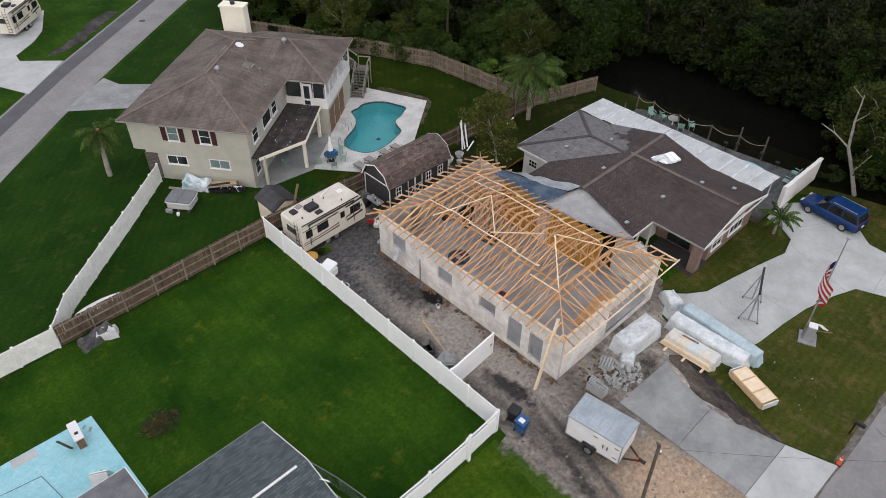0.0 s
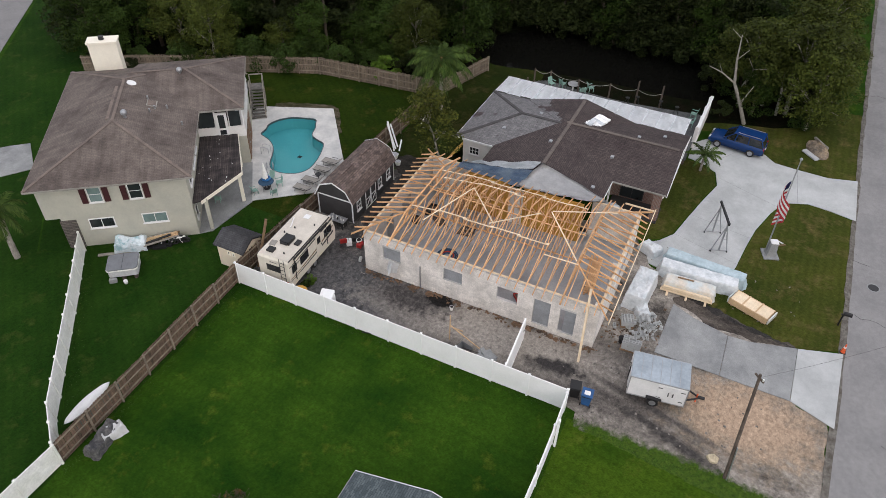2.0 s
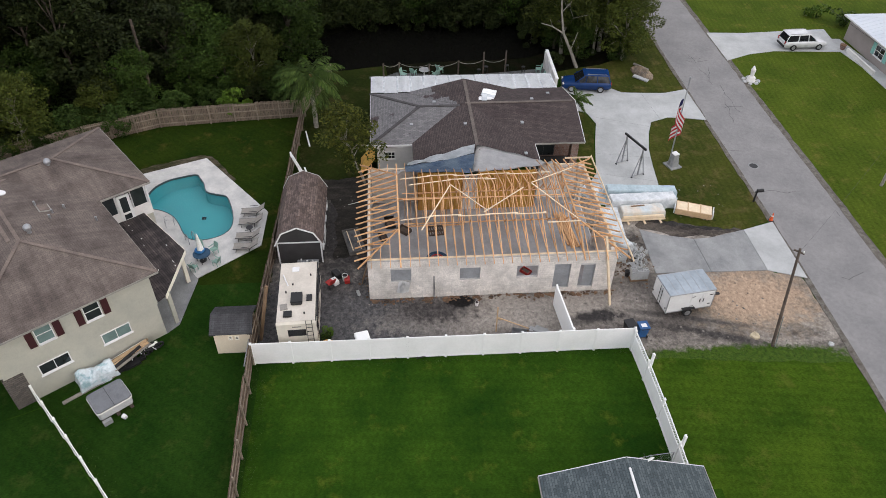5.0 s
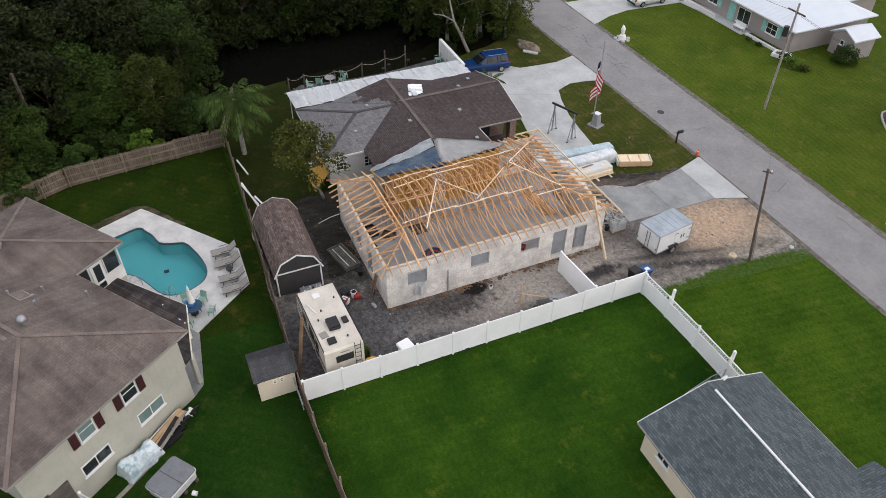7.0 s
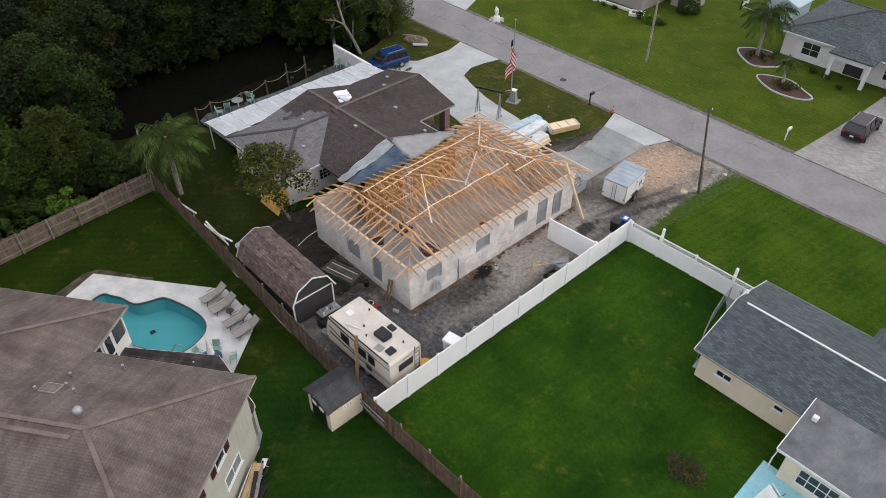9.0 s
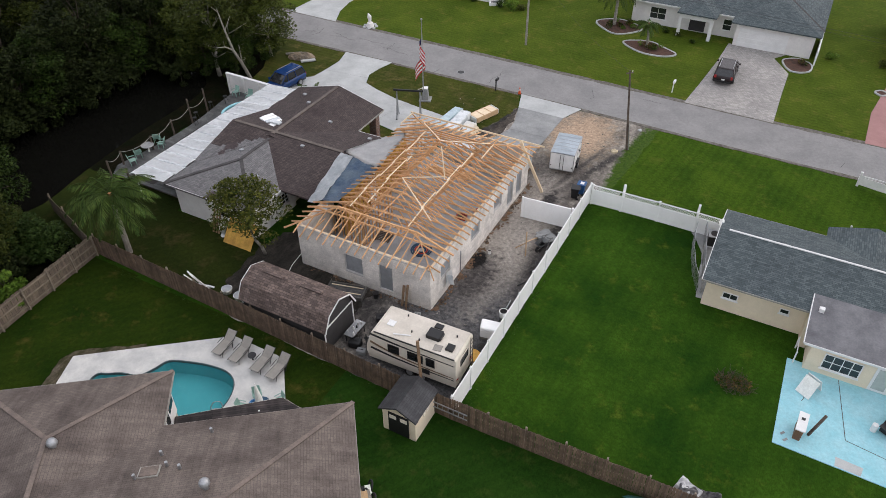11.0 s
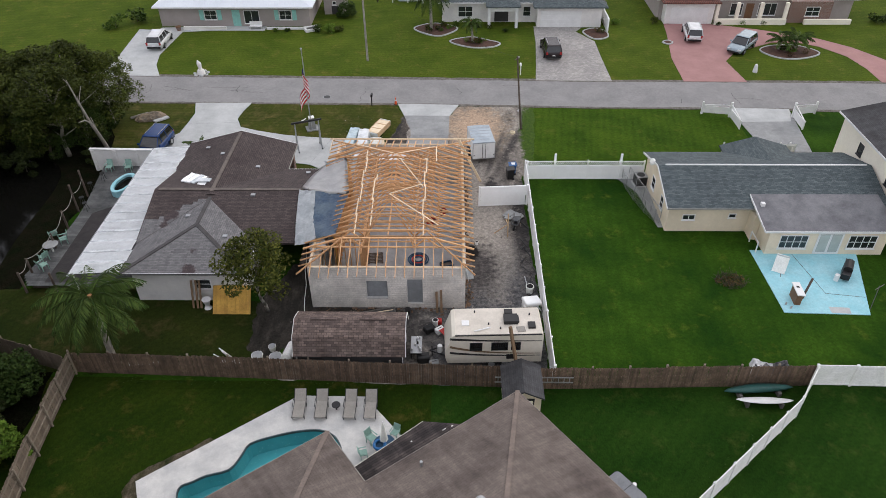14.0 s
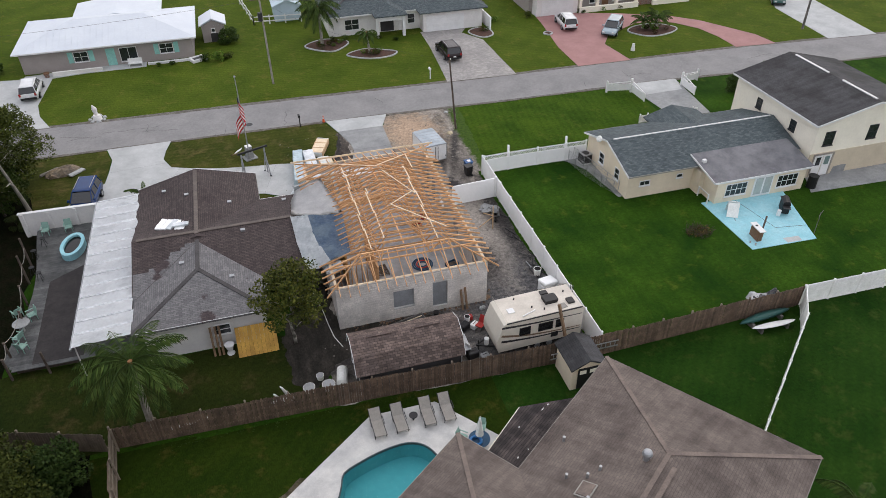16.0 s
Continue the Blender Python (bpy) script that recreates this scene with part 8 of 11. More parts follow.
for (ya, za), (yb, zb) in zip(o, o[1:]):
    bm = B()
    v = [bm.verts.new((sx, yy, zz + dz)) for dz in (0, 0.06) for sx, yy, zz in ((-GL - 0.2, ya, za), (GL + 0.2, ya, za), (GL + 0.2, yb, zb), (-GL - 0.2, yb, zb))]
    for f in ((3, 2, 1, 0), (4, 5, 6, 7), (0, 1, 5, 4), (1, 2, 6, 5), (2, 3, 7, 6), (3, 0, 4, 7)):
        bm.faces.new([v[i] for i in f])
    bmesh.ops.recalc_face_normals(bm, faces=bm.faces[:])
    part("roof_slope", bm, M["roof_shed"], gs, "brown shingled slope of the gambrel roof")
for x in (-1.4, 1.6):
    part("ridge_vent", beam(B(), (x - 0.8, 0, GEV + 1.53), (x + 0.8, 0, GEV + 1.53), 0.3, 0.05), M["roof_shed"], gr)
for sx in (-GL - 0.22, GL + 0.22):
    for (ya, za), (yb, zb) in zip(o, o[1:]):
        part("barge_board", beam(B(), (sx, ya, za + 0.02), (sx, yb, zb + 0.02), 0.03, 0.10), M["white"], gs)
for sx in (-GL - 0.015, GL + 0.015):
    for y in (-GW, GW):
        part("corner_board", box(B(), sx - 0.02, y - 0.05, 0.1, sx + 0.02, y + 0.05, GEV - 0.07), M["white"], gs)
    part("tie_board", box(B(), sx - 0.02, -GW, GEV - 0.06, sx + 0.02, GW, GEV + 0.04), M["white"], gs)
for x in (-2.3, 2.3, 0.95):
    window_on(gs, facing(x, -GW, 0.85, -90), 0.6, 0.85, rows=2, cols=2)
gd = part("double_door", box(B(), -1.35, -GW - 0.04, 0.15, 0.25, -GW - 0.003, 1.95), M["dark_wall"], gs)
bm = B()
for x0 in (-1.35, -0.55):
    for a, b in (((x0 + 0.04, 0.2), (x0 + 0.04, 1.9)), ((x0 + 0.76, 0.2), (x0 + 0.76, 1.9)), ((x0, 0.2), (x0 + 0.8, 0.2)), ((x0, 1.9), (x0 + 0.8, 1.9)), ((x0, 1.05), (x0 + 0.8, 1.05)), ((x0, 0.2), (x0 + 0.8, 1.05))):
        beam(bm, (a[0], -GW - 0.055, a[1]), (b[0], -GW - 0.055, b[1]), 0.025, 0.08)
part("door_trim", bm, M["white"], gd)
for x in (-3.0, 0, 3.0):
    for y in (-1.2, 1.2):
        part("block_foot", box(B(), x - 0.2, y - 0.1, 0, x + 0.2, y + 0.1, 0.12), M["concrete_grey"], gs)

ss = thing("small_shed", "small beige plastic shed with a dark roof", "shed", 20.7, 40.0)
part("wall", box(B(), -1.05, -1.1, 0, 1.05, 1.1, 1.85), M["stucco_cream"], ss)
part("gable", extrude_y(B(), [(-1.05, 1.85), (1.05, 1.85), (0, 2.4)], 1.03, 1.11), M["stucco_cream"], ss)
part("gable", extrude_y(B(), [(-1.05, 1.85), (1.05, 1.85), (0, 2.4)], -1.11, -1.03), M["stucco_cream"], ss)
part("roof", roof(-1.2, 1.2, -1.3, 1.3, 1.92, 0.5, "y", (False, False), 0.08)[0], M["roof_dark"], ss)
dd = part("double_door", box(B(), -0.65, 1.115, 0.08, 0.65, 1.16, 1.75), M["black"], ss, "dark double door")
for x in (-0.34, 0.34):
    part("door_window", box(B(), x - 0.22, 1.162, 1.3, x + 0.22, 1.18, 1.6), M["stucco_pale"], dd)
for y in (-0.3, 0.1):
    window_on(ss, facing(-1.05, y, 1.25, 180), 0.26, 0.34, rows=2, sill=False, frame_mat="stucco_pale")
gp2 = single("leaning_post", beam(B(), (20.6, 38.55, 0), (21.35, 37.7, 4.1), 0.16, 0.16), M["post_wood"], "old brown wooden post standing beside the fence", "post")
lad = thing("ladder", "aluminium ladder hung along the picket fence", "ladder", 18.2, 39.0, 0.75, 0)
for z in (0.0, 0.42):
    part("rail", box(B(), -0.7, 0, z, 4.0, 0.05, z + 0.07), M["steel"], lad)
for k in range(14):
    part("rung", box(B(), -0.5 + k * 0.33, 0.01, 0.075, -0.46 + k * 0.33, 0.04, 0.415), M["steel"], lad)


# ---- poles and wires ----
pole = thing("utility_pole", "dark wooden utility pole beside the wood chips", "utility pole", 18.3, 5.42)
part("shaft", tube(B(), (-0.2, 0.1, 0), (0.62, 0.6, 7.7), 0.105, 0.075, n=10), M["pole_wood"], pole)
part("guard", tube(B(), (-0.32, -0.02, 0), (-0.02, 0.15, 2.6), 0.035), M["steel"], pole, "grey cable guard")
part("crossarm", beam(B(), (0.4, 0.35, 7.45), (0.84, 0.8, 7.45), 0.08, 0.09), M["pole_wood"], pole)
part("insulator", tube(B(), (0.45, 0.4, 7.48), (0.45, 0.4, 7.62), 0.04), M["vinyl_old"], pole)
pole2 = thing("utility_pole", "tall wooden utility pole on the far lawn", "utility pole", 34.8, -11.3)
part("shaft", tube(B(), (0, 0, 0), (0.1, 0, 10.4), 0.13, 0.09, n=10), M["palm_bark"], pole2)
part("crossarm", beam(B(), (-0.9, 0, 9.6), (1.1, 0, 9.6), 0.1, 0.12), M["pole_wood"], pole2)
part("transformer", tube(B(), (0.3, 0.35, 7.4), (0.3, 0.35, 8.3), 0.24, n=12), M["dark_metal"], pole2)
pole3 = thing("utility_pole", "wooden utility pole on the far lawn", "utility pole", -34.6, -8.4)
part("shaft", tube(B(), (0, 0, 0), (0.05, 0, 9.5), 0.16, 0.11, n=10), M["wood_grey"], pole3)


def wire(a, b, sag, label="thin sagging overhead wire", r=0.012):
    bm = pipe(B(), [Vector(a).lerp(Vector(b), k / 14) - Vector((0, 0, 4 * sag * k / 14 * (1 - k / 14))) for k in range(15)], r, 5)
    return single("overhead_wire", bm, M["dark_metal"], label, "wire", group="overhead wires")


wire((18.9, 5.95, 7.55), (34.9, -11.3, 9.3), 0.9, "twisted pale service wire over the street", 0.006)
wire((34.9, -11.3, 9.6), (-34.6, -8.4, 9.0), 1.4)
wire((35.7, -11.3, 9.6), (-34.2, -8.4, 8.6), 1.5)
wire((34.9, -11.3, 9.6), (110, -13, 9.6), 1.6)

fp = thing("flagpole", "tall flagpole with a limp striped flag", "flagpole", 38.62, 5.85, 0, 0)
part("shaft", tube(B(), (0, 0, 0), (0.0, 0.15, 8.3), 0.06, 0.035, n=10), M["steel"], fp)
bm = B()
bmesh.ops.create_uvsphere(bm, u_segments=10, v_segments=6, radius=0.10, matrix=Matrix.Translation((0, 0.15, 8.38)))
part("finial", bm, M["steel"], fp)
flag = part("flag", beam(B(), (0.04, 0.08, 5.4), (0.04, 0.12, 6.5), 0.02, 0.02), M["flag_white"], fp, "limp striped flag, red and white with a blue corner")


def fold(v, drop):
    """A point of the limp cloth: v runs along it from the pole, drop is down the pole."""
    r, a = 0.18 + 0.36 * v ** 0.5, v * 6.2 + 0.4
    return (-0.25 + r * (0.9 + 0.9 * math.cos(a)), 0.10 + r * math.sin(a), 6.5 - drop * 0.95 - 3.0 * v)


def cloth(v0, v1, d0, d1):
    bm, n = B(), 14
    v = [[bm.verts.new(fold(v0 + (v1 - v0) * i / n, d)) for d in (d0, d1)] for i in range(n + 1)]
    for p, q in zip(v, v[1:]):
        bm.faces.new((p[0], q[0], q[1], p[1]))
    bmesh.ops.solidify(bm, geom=bm.faces[:], thickness=0.012)
    return bm


for k in range(7):
    part("stripe", cloth(0.12 if k < 3 else 0.0, 1.0, k * 0.21, k * 0.21 + 0.21), M["flag_red"] if k % 2 == 0 else M["flag_white"], flag)
part("canton", cloth(0.0, 0.12, 0.0, 0.63), M["flag_blue"], flag)
ped = thing("pedestal", "grey rendered pedestal at the foot of the flagpole", "pedestal", 38.62, 5.5, 0.0, 20)
part("base", box(B(), -0.6, -0.55, 0, 0.6, 0.55, 0.12), M["concrete_grey"], ped)
bm = B()
v = [bm.verts.new((sx * w, sy * w, z)) for z, w in ((0.12, 0.34), (1.25, 0.24)) for sx, sy in ((-1, -1), (1, -1), (1, 1), (-1, 1))]
for f in ((3, 2, 1, 0), (4, 5, 6, 7), (0, 1, 5, 4), (1, 2, 6, 5), (2, 3, 7, 6), (3, 0, 4, 7)):
    bm.faces.new([v[i] for i in f])
part("shaft", bm, M["concrete_grey"], ped)
part("lid", box(B(), -0.27, -0.27, 1.252, 0.27, 0.27, 1.30), M["white"], ped)
part("side_panel", beam(B(), (0.55, -0.5, 0.9), (1.0, -0.9, 0.5), 0.5, 0.05), M["white"], ped)
part("leg", beam(B(), (0.4, -0.4, 0.6), (1.3, -1.5, 0.02), 0.08, 0.05), M["post_wood"], ped)


# ---- the yard: gantry, stacks, pallets and bins ----
ga = thing("gantry_crane", "steel A-frame gantry on wheels with a dark beam", "gantry", 38.25, 9.4, 0, 21)
for x in (-1.1, 1.1):
    for e in (-1, 1):
        part("leg", tube(B(), (x, e * 0.6, 0.12), (x, 0, 2.5), 0.04), M["steel"], ga)
        part("brace", tube(B(), (x, e * 0.3, 1.25), (x, 0, 1.25), 0.025), M["steel"], ga)
        part("caster", tube(B(), (x, e * 0.6 - 0.04, 0.075), (x, e * 0.6 + 0.04, 0.075), 0.075, n=12), M["rubber"], ga)
    part("foot_bar", tube(B(), (x, -0.65, 0.17), (x, 0.65, 0.17), 0.035), M["steel"], ga)
    part("mast", box(B(), x - 0.05, -0.05, 0.17, x + 0.05, 0.05, 2.75), M["steel"], ga)
part("beam", box(B(), -1.4, -0.06, 2.75, 1.4, 0.06, 2.92), M["black"], ga)


def wrapped(name, label, category, x, y, rz, ln, wd, ht, material, seed, lumps=0.028, z=0.0, crumple=0.0):
    """A stack under slack sheeting: a flat-topped, square-edged block with creases, its skirt spreading unevenly at the foot."""
    t = thing(name, label, category, x, y, z, rz)
    bm = B()

    def stops(l):
        n = max(5, int(l / 0.10))
        return [0.0, 0.015, 0.05, 0.10] + [0.10 + (l - 0.2) * k / n for k in range(1, n)] + [l - 0.10, l - 0.05, l - 0.015, l]

    us, vs = stops(ln), stops(wd)

    def at(u, v):
        e = min(u, ln - u, v, wd - v)
        px, py = u - ln / 2, v - wd / 2
        q = Vector((px * 1.3 + seed * 3.1, py * 1.3, seed))
        crease = 1 - 2 * abs(noise.noise(q * 1.6)) + 0.6 * (1 - 2 * abs(noise.noise(q * 4.1)))
        h = ht * (0.0 if e < 0.01 else 0.5 if e < 0.03 else 0.93 if e < 0.07 else 1.0)
        h *= 1 + crumple * noise.noise(q * 1.1)
        out = 1.0 + (0.09 + 0.10 * noise.noise(q * 2.3) if e < 0.01 else 0.03 * noise.noise(q * 3.0))
        far = 0.10 * noise.noise(q * 2.0) if e < 0.01 else 0.0
        return (px * (1 + (out - 1) * 0.6) + far, py * out - far, 0.0 if e < 0.01 else max(0.02, h + lumps * crease * (0.5 if e < 0.07 else 1)))

    v = [[bm.verts.new(at(a, b)) for b in vs] for a in us]
    nx, ny = len(us) - 1, len(vs) - 1
    for i in range(nx):
        for j in range(ny):
            bm.faces.new((v[i][j], v[i + 1][j], v[i + 1][j + 1], v[i][j + 1]))
    rim = [v[i][0] for i in range(nx + 1)] + [v[nx][j] for j in range(1, ny + 1)] + [v[i][ny] for i in range(nx - 1, -1, -1)] + [v[0][j] for j in range(ny - 1, 0, -1)]
    bm.faces.new(rim[::-1])
    part("sheeting", bm, M[material], t)
    return t


st = wrapped("wrapped_stack", "short lumber stack, its tan boards showing through slipped plastic", "stack", 32.0, 10.2, -88, 3.5, 1.15, 0.72, "plastic_tan", 2)
for k in range(4):
    part("board", box(B(), -1.85 + 0.05 * k, -0.80 + 0.03 * (k % 2), 0.10 + k * 0.10, 1.7 - 0.06 * k, -0.58, 0.19 + k * 0.10), M["lumber_pale"], st)
for k in range(3):
    part("bearer", box(B(), -1.4 + k * 1.3, -1.15, 0.0, -1.25 + k * 1.3, -0.3, 0.095), M["lumber_pale"], st)
part("loose_batten", beam(B(), (-0.9, 0.2, 0.80), (0.2, 0.25, 0.80), 0.10, 0.05), M["post_wood"], st)
wrapped("wrapped_stack", "long stack of building boards under cloudy plastic", "stack", 33.25, 9.85, -89, 5.4, 1.1, 0.92, "plastic_sheet", 3)
wrapped("wrapped_stack", "long stack under bluish plastic", "stack", 34.45, 9.6, -95, 5.7, 1.0, 0.85, "plastic_blue", 4)
wrapped("wrapped_pallet", "pallet load under creased white plastic", "pallet load", 30.05, 13.2, -4, 3.3, 1.45, 1.2, "plastic_sheet", 6, 0.06)
wrapped("wrapped_pallet", "low pallet load under white plastic", "pallet load", 28.3, 12.6, 30, 1.1, 0.9, 0.5, "plastic_sheet", 7, 0.10, crumple=0.4)
wrapped("wrapped_pallet", "bagged material under white plastic by the eaves", "pallet load", 35.0, 13.6, 60, 1.5, 1.1, 0.5, "plastic_sheet", 9, 0.10, crumple=0.4)
bx = thing("door_stack", "open tray of tan boards on bearers at the lawn's edge", "stack", 32.0, 6.0, 0, 69)
for k in range(4):
    part("board", box(B(), -1.35 + 0.03 * (k % 2), -0.52 + 0.02 * (k % 3), 0.10 + k * 0.11, 1.35 - 0.02 * (k % 3), 0.52, 0.205 + k * 0.11), M["lumber_tan"], bx)
for y in (-0.60, 0.53):
    part("edge_board", box(B(), -1.38, y, 0.10, 1.38, y + 0.07, 0.57), M["lumber_tan"], bx)
for x0, x1 in ((-1.34, -0.5), (-0.48, 0.45), (0.47, 1.33)):
    part("top_board", box(B(), x0, -0.52, 0.545, x1, 0.52, 0.575), M["lumber_pale"], bx)
for x in (-0.49, 0.46):
    part("batten", box(B(), x - 0.05, -0.60, 0.577, x + 0.05, 0.60, 0.605), M["lumber_tan"], bx)
for x in (-1.1, 0, 1.1):
    part("bearer", box(B(), x - 0.08, -0.6, 0, x + 0.08, 0.6, 0.095), M["post_wood"], bx)
for x in (-1.5, 1.42):
    part("sheeting", beam(B(), (x, -0.55, 0.36), (x + 0.04, 0.55, 0.34), 0.08, 0.42), M["plastic_tan"], bx, "torn plastic at the end")


def block_pallet(x, y, rz, nx, ny, nz):
    """Hollow concrete blocks, cores upward, stacked on a red-edged pallet."""
    t = thing("block_pallet", "stack of grey hollow concrete blocks on a pallet", "concrete blocks", x, y, 0, rz, group="block pallets")
    part("pallet", box(B(), -nx * 0.2 - 0.05, -ny * 0.1 - 0.05, 0.0, nx * 0.2 + 0.05, ny * 0.1 + 0.05, 0.12), M["post_wood"], t)
    bm = B()
    l, w, h, e = 0.39, 0.19, 0.19, 0.035
    for a in ((0, 0, l, e), (0, w - e, l, w), (0, e, e, w - e), (l - e, e, l, w - e), (l / 2 - e / 2, e, l / 2 + e / 2, w - e)):
        box(bm, a[0], a[1], 0, a[2], a[3], h)
    me = finish("block", bm, M["concrete"])
    for i in range(nx):
        for j in range(ny):
            for k in range(nz):
                if k == nz - 1 and (i * 7 + j * 3) % 5 == 0 and nz > 2:
                    continue
                ob = new("block", me)
                ob.parent = t
                ob.matrix_basis = pose(-nx * 0.2 + i * 0.4, -ny * 0.1 + j * 0.2, 0.125 + k * 0.195)
    return t, me


_, BLOCK_ME = block_pallet(24.9, 12.5, 92, 3, 3, 4)
block_pallet(27.0, 13.3, 20, 2, 4, 2)
heap = thing("rubble_heap", "heap of broken and whole concrete blocks", "rubble", 27.2, 12.3, 0.0)
rng = random.Random(33)
for k in range(100):
    a, r = rng.random() * 6.28, 1.3 * rng.random() ** 0.6
    ob = new("block", BLOCK_ME)
    ob.parent = heap
    ob.matrix_basis = pose(r * math.cos(a) * 1.1, r * math.sin(a) * 0.95, 0.06 + 0.42 * max(0, 1 - r / 1.2) * rng.random() + 0.05, rng.uniform(-60, 60), rng.uniform(-60, 60), rng.uniform(0, 360)) @ Matrix.Diagonal((rng.uniform(0.25, 0.9), rng.uniform(0.4, 1), rng.uniform(0.3, 0.95), 1))
for x, y in ((26.2, 13.8), (28.4, 11.6), (26.0, 12.4), (26.4, 11.9), (28.0, 14.0), (24.3, 32.2)):
    ob = tagged(new("concrete_block", BLOCK_ME), "loose grey concrete block lying on the dirt", "concrete block", "loose blocks")
    ob.matrix_basis = pose(x, y, 0.02, 0, 0, (x * 97) % 180)


def wheelie_bin(x, y, rz, material, label):
    t = thing("wheelie_bin", label, "bin", x, y, 0.015, rz, group="bins")
    bm = B()
    v = [bm.verts.new((sx * w, sy * w, z)) for z, w in ((0.08, 0.24), (0.95, 0.31)) for sx, sy in ((-1, -1), (1, -1), (1, 1), (-1, 1))]
    for f in ((3, 2, 1, 0), (4, 5, 6, 7), (0, 1, 5, 4), (1, 2, 6, 5), (2, 3, 7, 6), (3, 0, 4, 7)):
        bm.faces.new([v[i] for i in f])
    part("body", bm, M[material], t)
    lid = part("lid", beam(B(), (-0.36, 0, 1.0), (0.34, 0, 0.99), 0.68, 0.07), M[material], t)
    if material == "blue_bin":
        part("lid_panel", box(B(), -0.2, -0.18, 1.035, 0.1, 0.18, 1.045), M["white"], lid)
    part("handle", tube(B(), (-0.40, -0.25, 0.98), (-0.40, 0.25, 0.98), 0.02), M["black"], t)
    for e in (-1, 1):
        part("wheel", tube(B(), (-0.24, e * 0.30 - 0.03, 0.10), (-0.24, e * 0.30 + 0.03, 0.10), 0.10, n=12), M["rubber"], t)


wheelie_bin(19.5, 13.85, 5, "blue_bin", "blue wheeled bin with a white label on its lid")
wheelie_bin(19.75, 14.65, 10, "black", "black wheeled bin beside the fence")
cone = thing("traffic_cone", "orange traffic cone at the edge of the street", "cone", 30.75, 0.1, 0.03)
part("base", box(B(), -0.18, -0.18, 0, 0.18, 0.18, 0.035), M["black"], cone)
part("body", tube(B(), (0, 0, 0.035), (0, 0, 0.75), 0.15, 0.025, n=14), M["orange"], cone)
part("band", tube(B(), (0, 0, 0.42), (0, 0, 0.52), 0.09, 0.073, n=14), M["white"], cone)


def mailbox(x, y, material, label):
    t = thing("mailbox", label, "mailbox", x, y, 0, 0, group="mailboxes")
    part("post", box(B(), -0.05, -0.05, 0, 0.05, 0.05, 1.05), M[material], t)
    part("arm", box(B(), -0.04, -0.45, 0.98, 0.04, 0.15, 1.05), M[material], t)
    bm = extrude_y(B(), [(-0.11, 0), (0.11, 0), (0.11, 0.13), (0.07, 0.21), (-0.07, 0.21), (-0.11, 0.13)], -0.5, 0.02)
    bmesh.ops.recalc_face_normals(bm, faces=bm.faces[:])
    part("box_shell", bm, M[material], t).matrix_basis = pose(0, 0, 1.052)


mailbox(33.2, 0.5, "black", "black mailbox on a post at the street")
mailbox(17.2, -7.35, "white", "white mailbox on a post at the street")
stt = thing("garden_ornament", "white garden ornament on a low round plinth", "ornament", 53.35, -7.6)
part("plinth", tube(B(), (0, 0, 0), (0, 0, 0.5), 0.5, 0.35, n=12), M["stucco_white"], stt)
part("stem", tube(B(), (0, 0, 0.5), (0.05, 0, 1.2), 0.16, 0.26, n=10), M["stucco_white"], stt)
part("top", tube(B(), (0.05, 0, 1.2), (0.16, 0, 1.6), 0.26, 0.06, n=10), M["stucco_white"], stt)
for k in range(7):
    part("stone", smooth_rock(0.2 + 0.03 * (k % 3)), M["concrete"], stt).matrix_basis = pose(0.75 * math.cos(k * 0.9), 0.75 * math.sin(k * 0.9), 0.02, 0, 0, k * 50)
orn = thing("garden_ornament", "small white ornament on the round lawn", "ornament", -9.35, -8.2)
part("figure", tube(B(), (0, 0, 0), (0, 0, 0.9), 0.28, 0.16, n=10), M["white"], orn)

# along the white fence
tank = thing("white_tank", "white plastic tank with a rounded lid on a stand", "tank", 19.45, 31.9, 0.015, 10)
bm = box(B(), -0.5, -0.38, 0.15, 0.5, 0.38, 0.8)
bmesh.ops.bevel(bm, geom=bm.edges[:], offset=0.06, segments=2, affect="EDGES", profile=0.5)
part("body", bm, M["vinyl"], tank)
bm = box(B(), -0.6, -0.46, 0.0, 0.6, 0.46, 0.26)
bmesh.ops.bevel(bm, geom=bm.edges[:], offset=0.09, segments=2, affect="EDGES", profile=0.5)
part("lid", bm, M["vinyl"], tank).matrix_basis = pose(-0.06, 0.05, 0.86, 4, -7, 6)
part("stand", box(B(), -0.5, -0.4, 0, 0.5, 0.4, 0.145), M["wood_grey"], tank)
for x, y, r, h, m, lb in ((19.2, 33.4, 0.32, 0.5, "black", "black tub beside the fence"), (19.3, 29.9, 0.28, 0.55, "vinyl_old", "pale bucket beside the fence"), (25.9, 33.3, 0.2, 0.45, "white", "white bucket on the gravel"), (27.8, 32.2, 0.2, 0.42, "black", "black bucket by the block wall"), (22.9, 24.3, 0.13, 0.25, "stucco_white", "pale bucket on the dirt"), (25.2, 13.2, 0.2, 0.4, "black", "black bucket beside the rubble")):
    t = thing("bucket", lb, "bucket", x, y, 0.015, 0, group="buckets")
    part("body", tube(B(), (0, 0, 0), (0, 0, h), r * 0.85, r, n=14), M[m], t)
    part("rim", tube(B(), (0, 0, h), (0, 0, h + 0.03), r * 1.06, n=14), M[m], t)
    part("content", tube(B(), (0, 0, h + 0.031), (0, 0, h + 0.034), r * 0.86, n=14), M["dirt_dark"], t)
yb = thing("yellow_tub", "yellow tub beside the trailer", "tub", 19.5, 34.2, 0.015)
part("body", tube(B(), (0, 0, 0), (0, 0, 0.4), 0.4, 0.5, n=14), M["mulch"], yb)
part("rim", tube(B(), (0, 0, 0.4), (0, 0, 0.44), 0.53, n=14), M["osb"], yb)
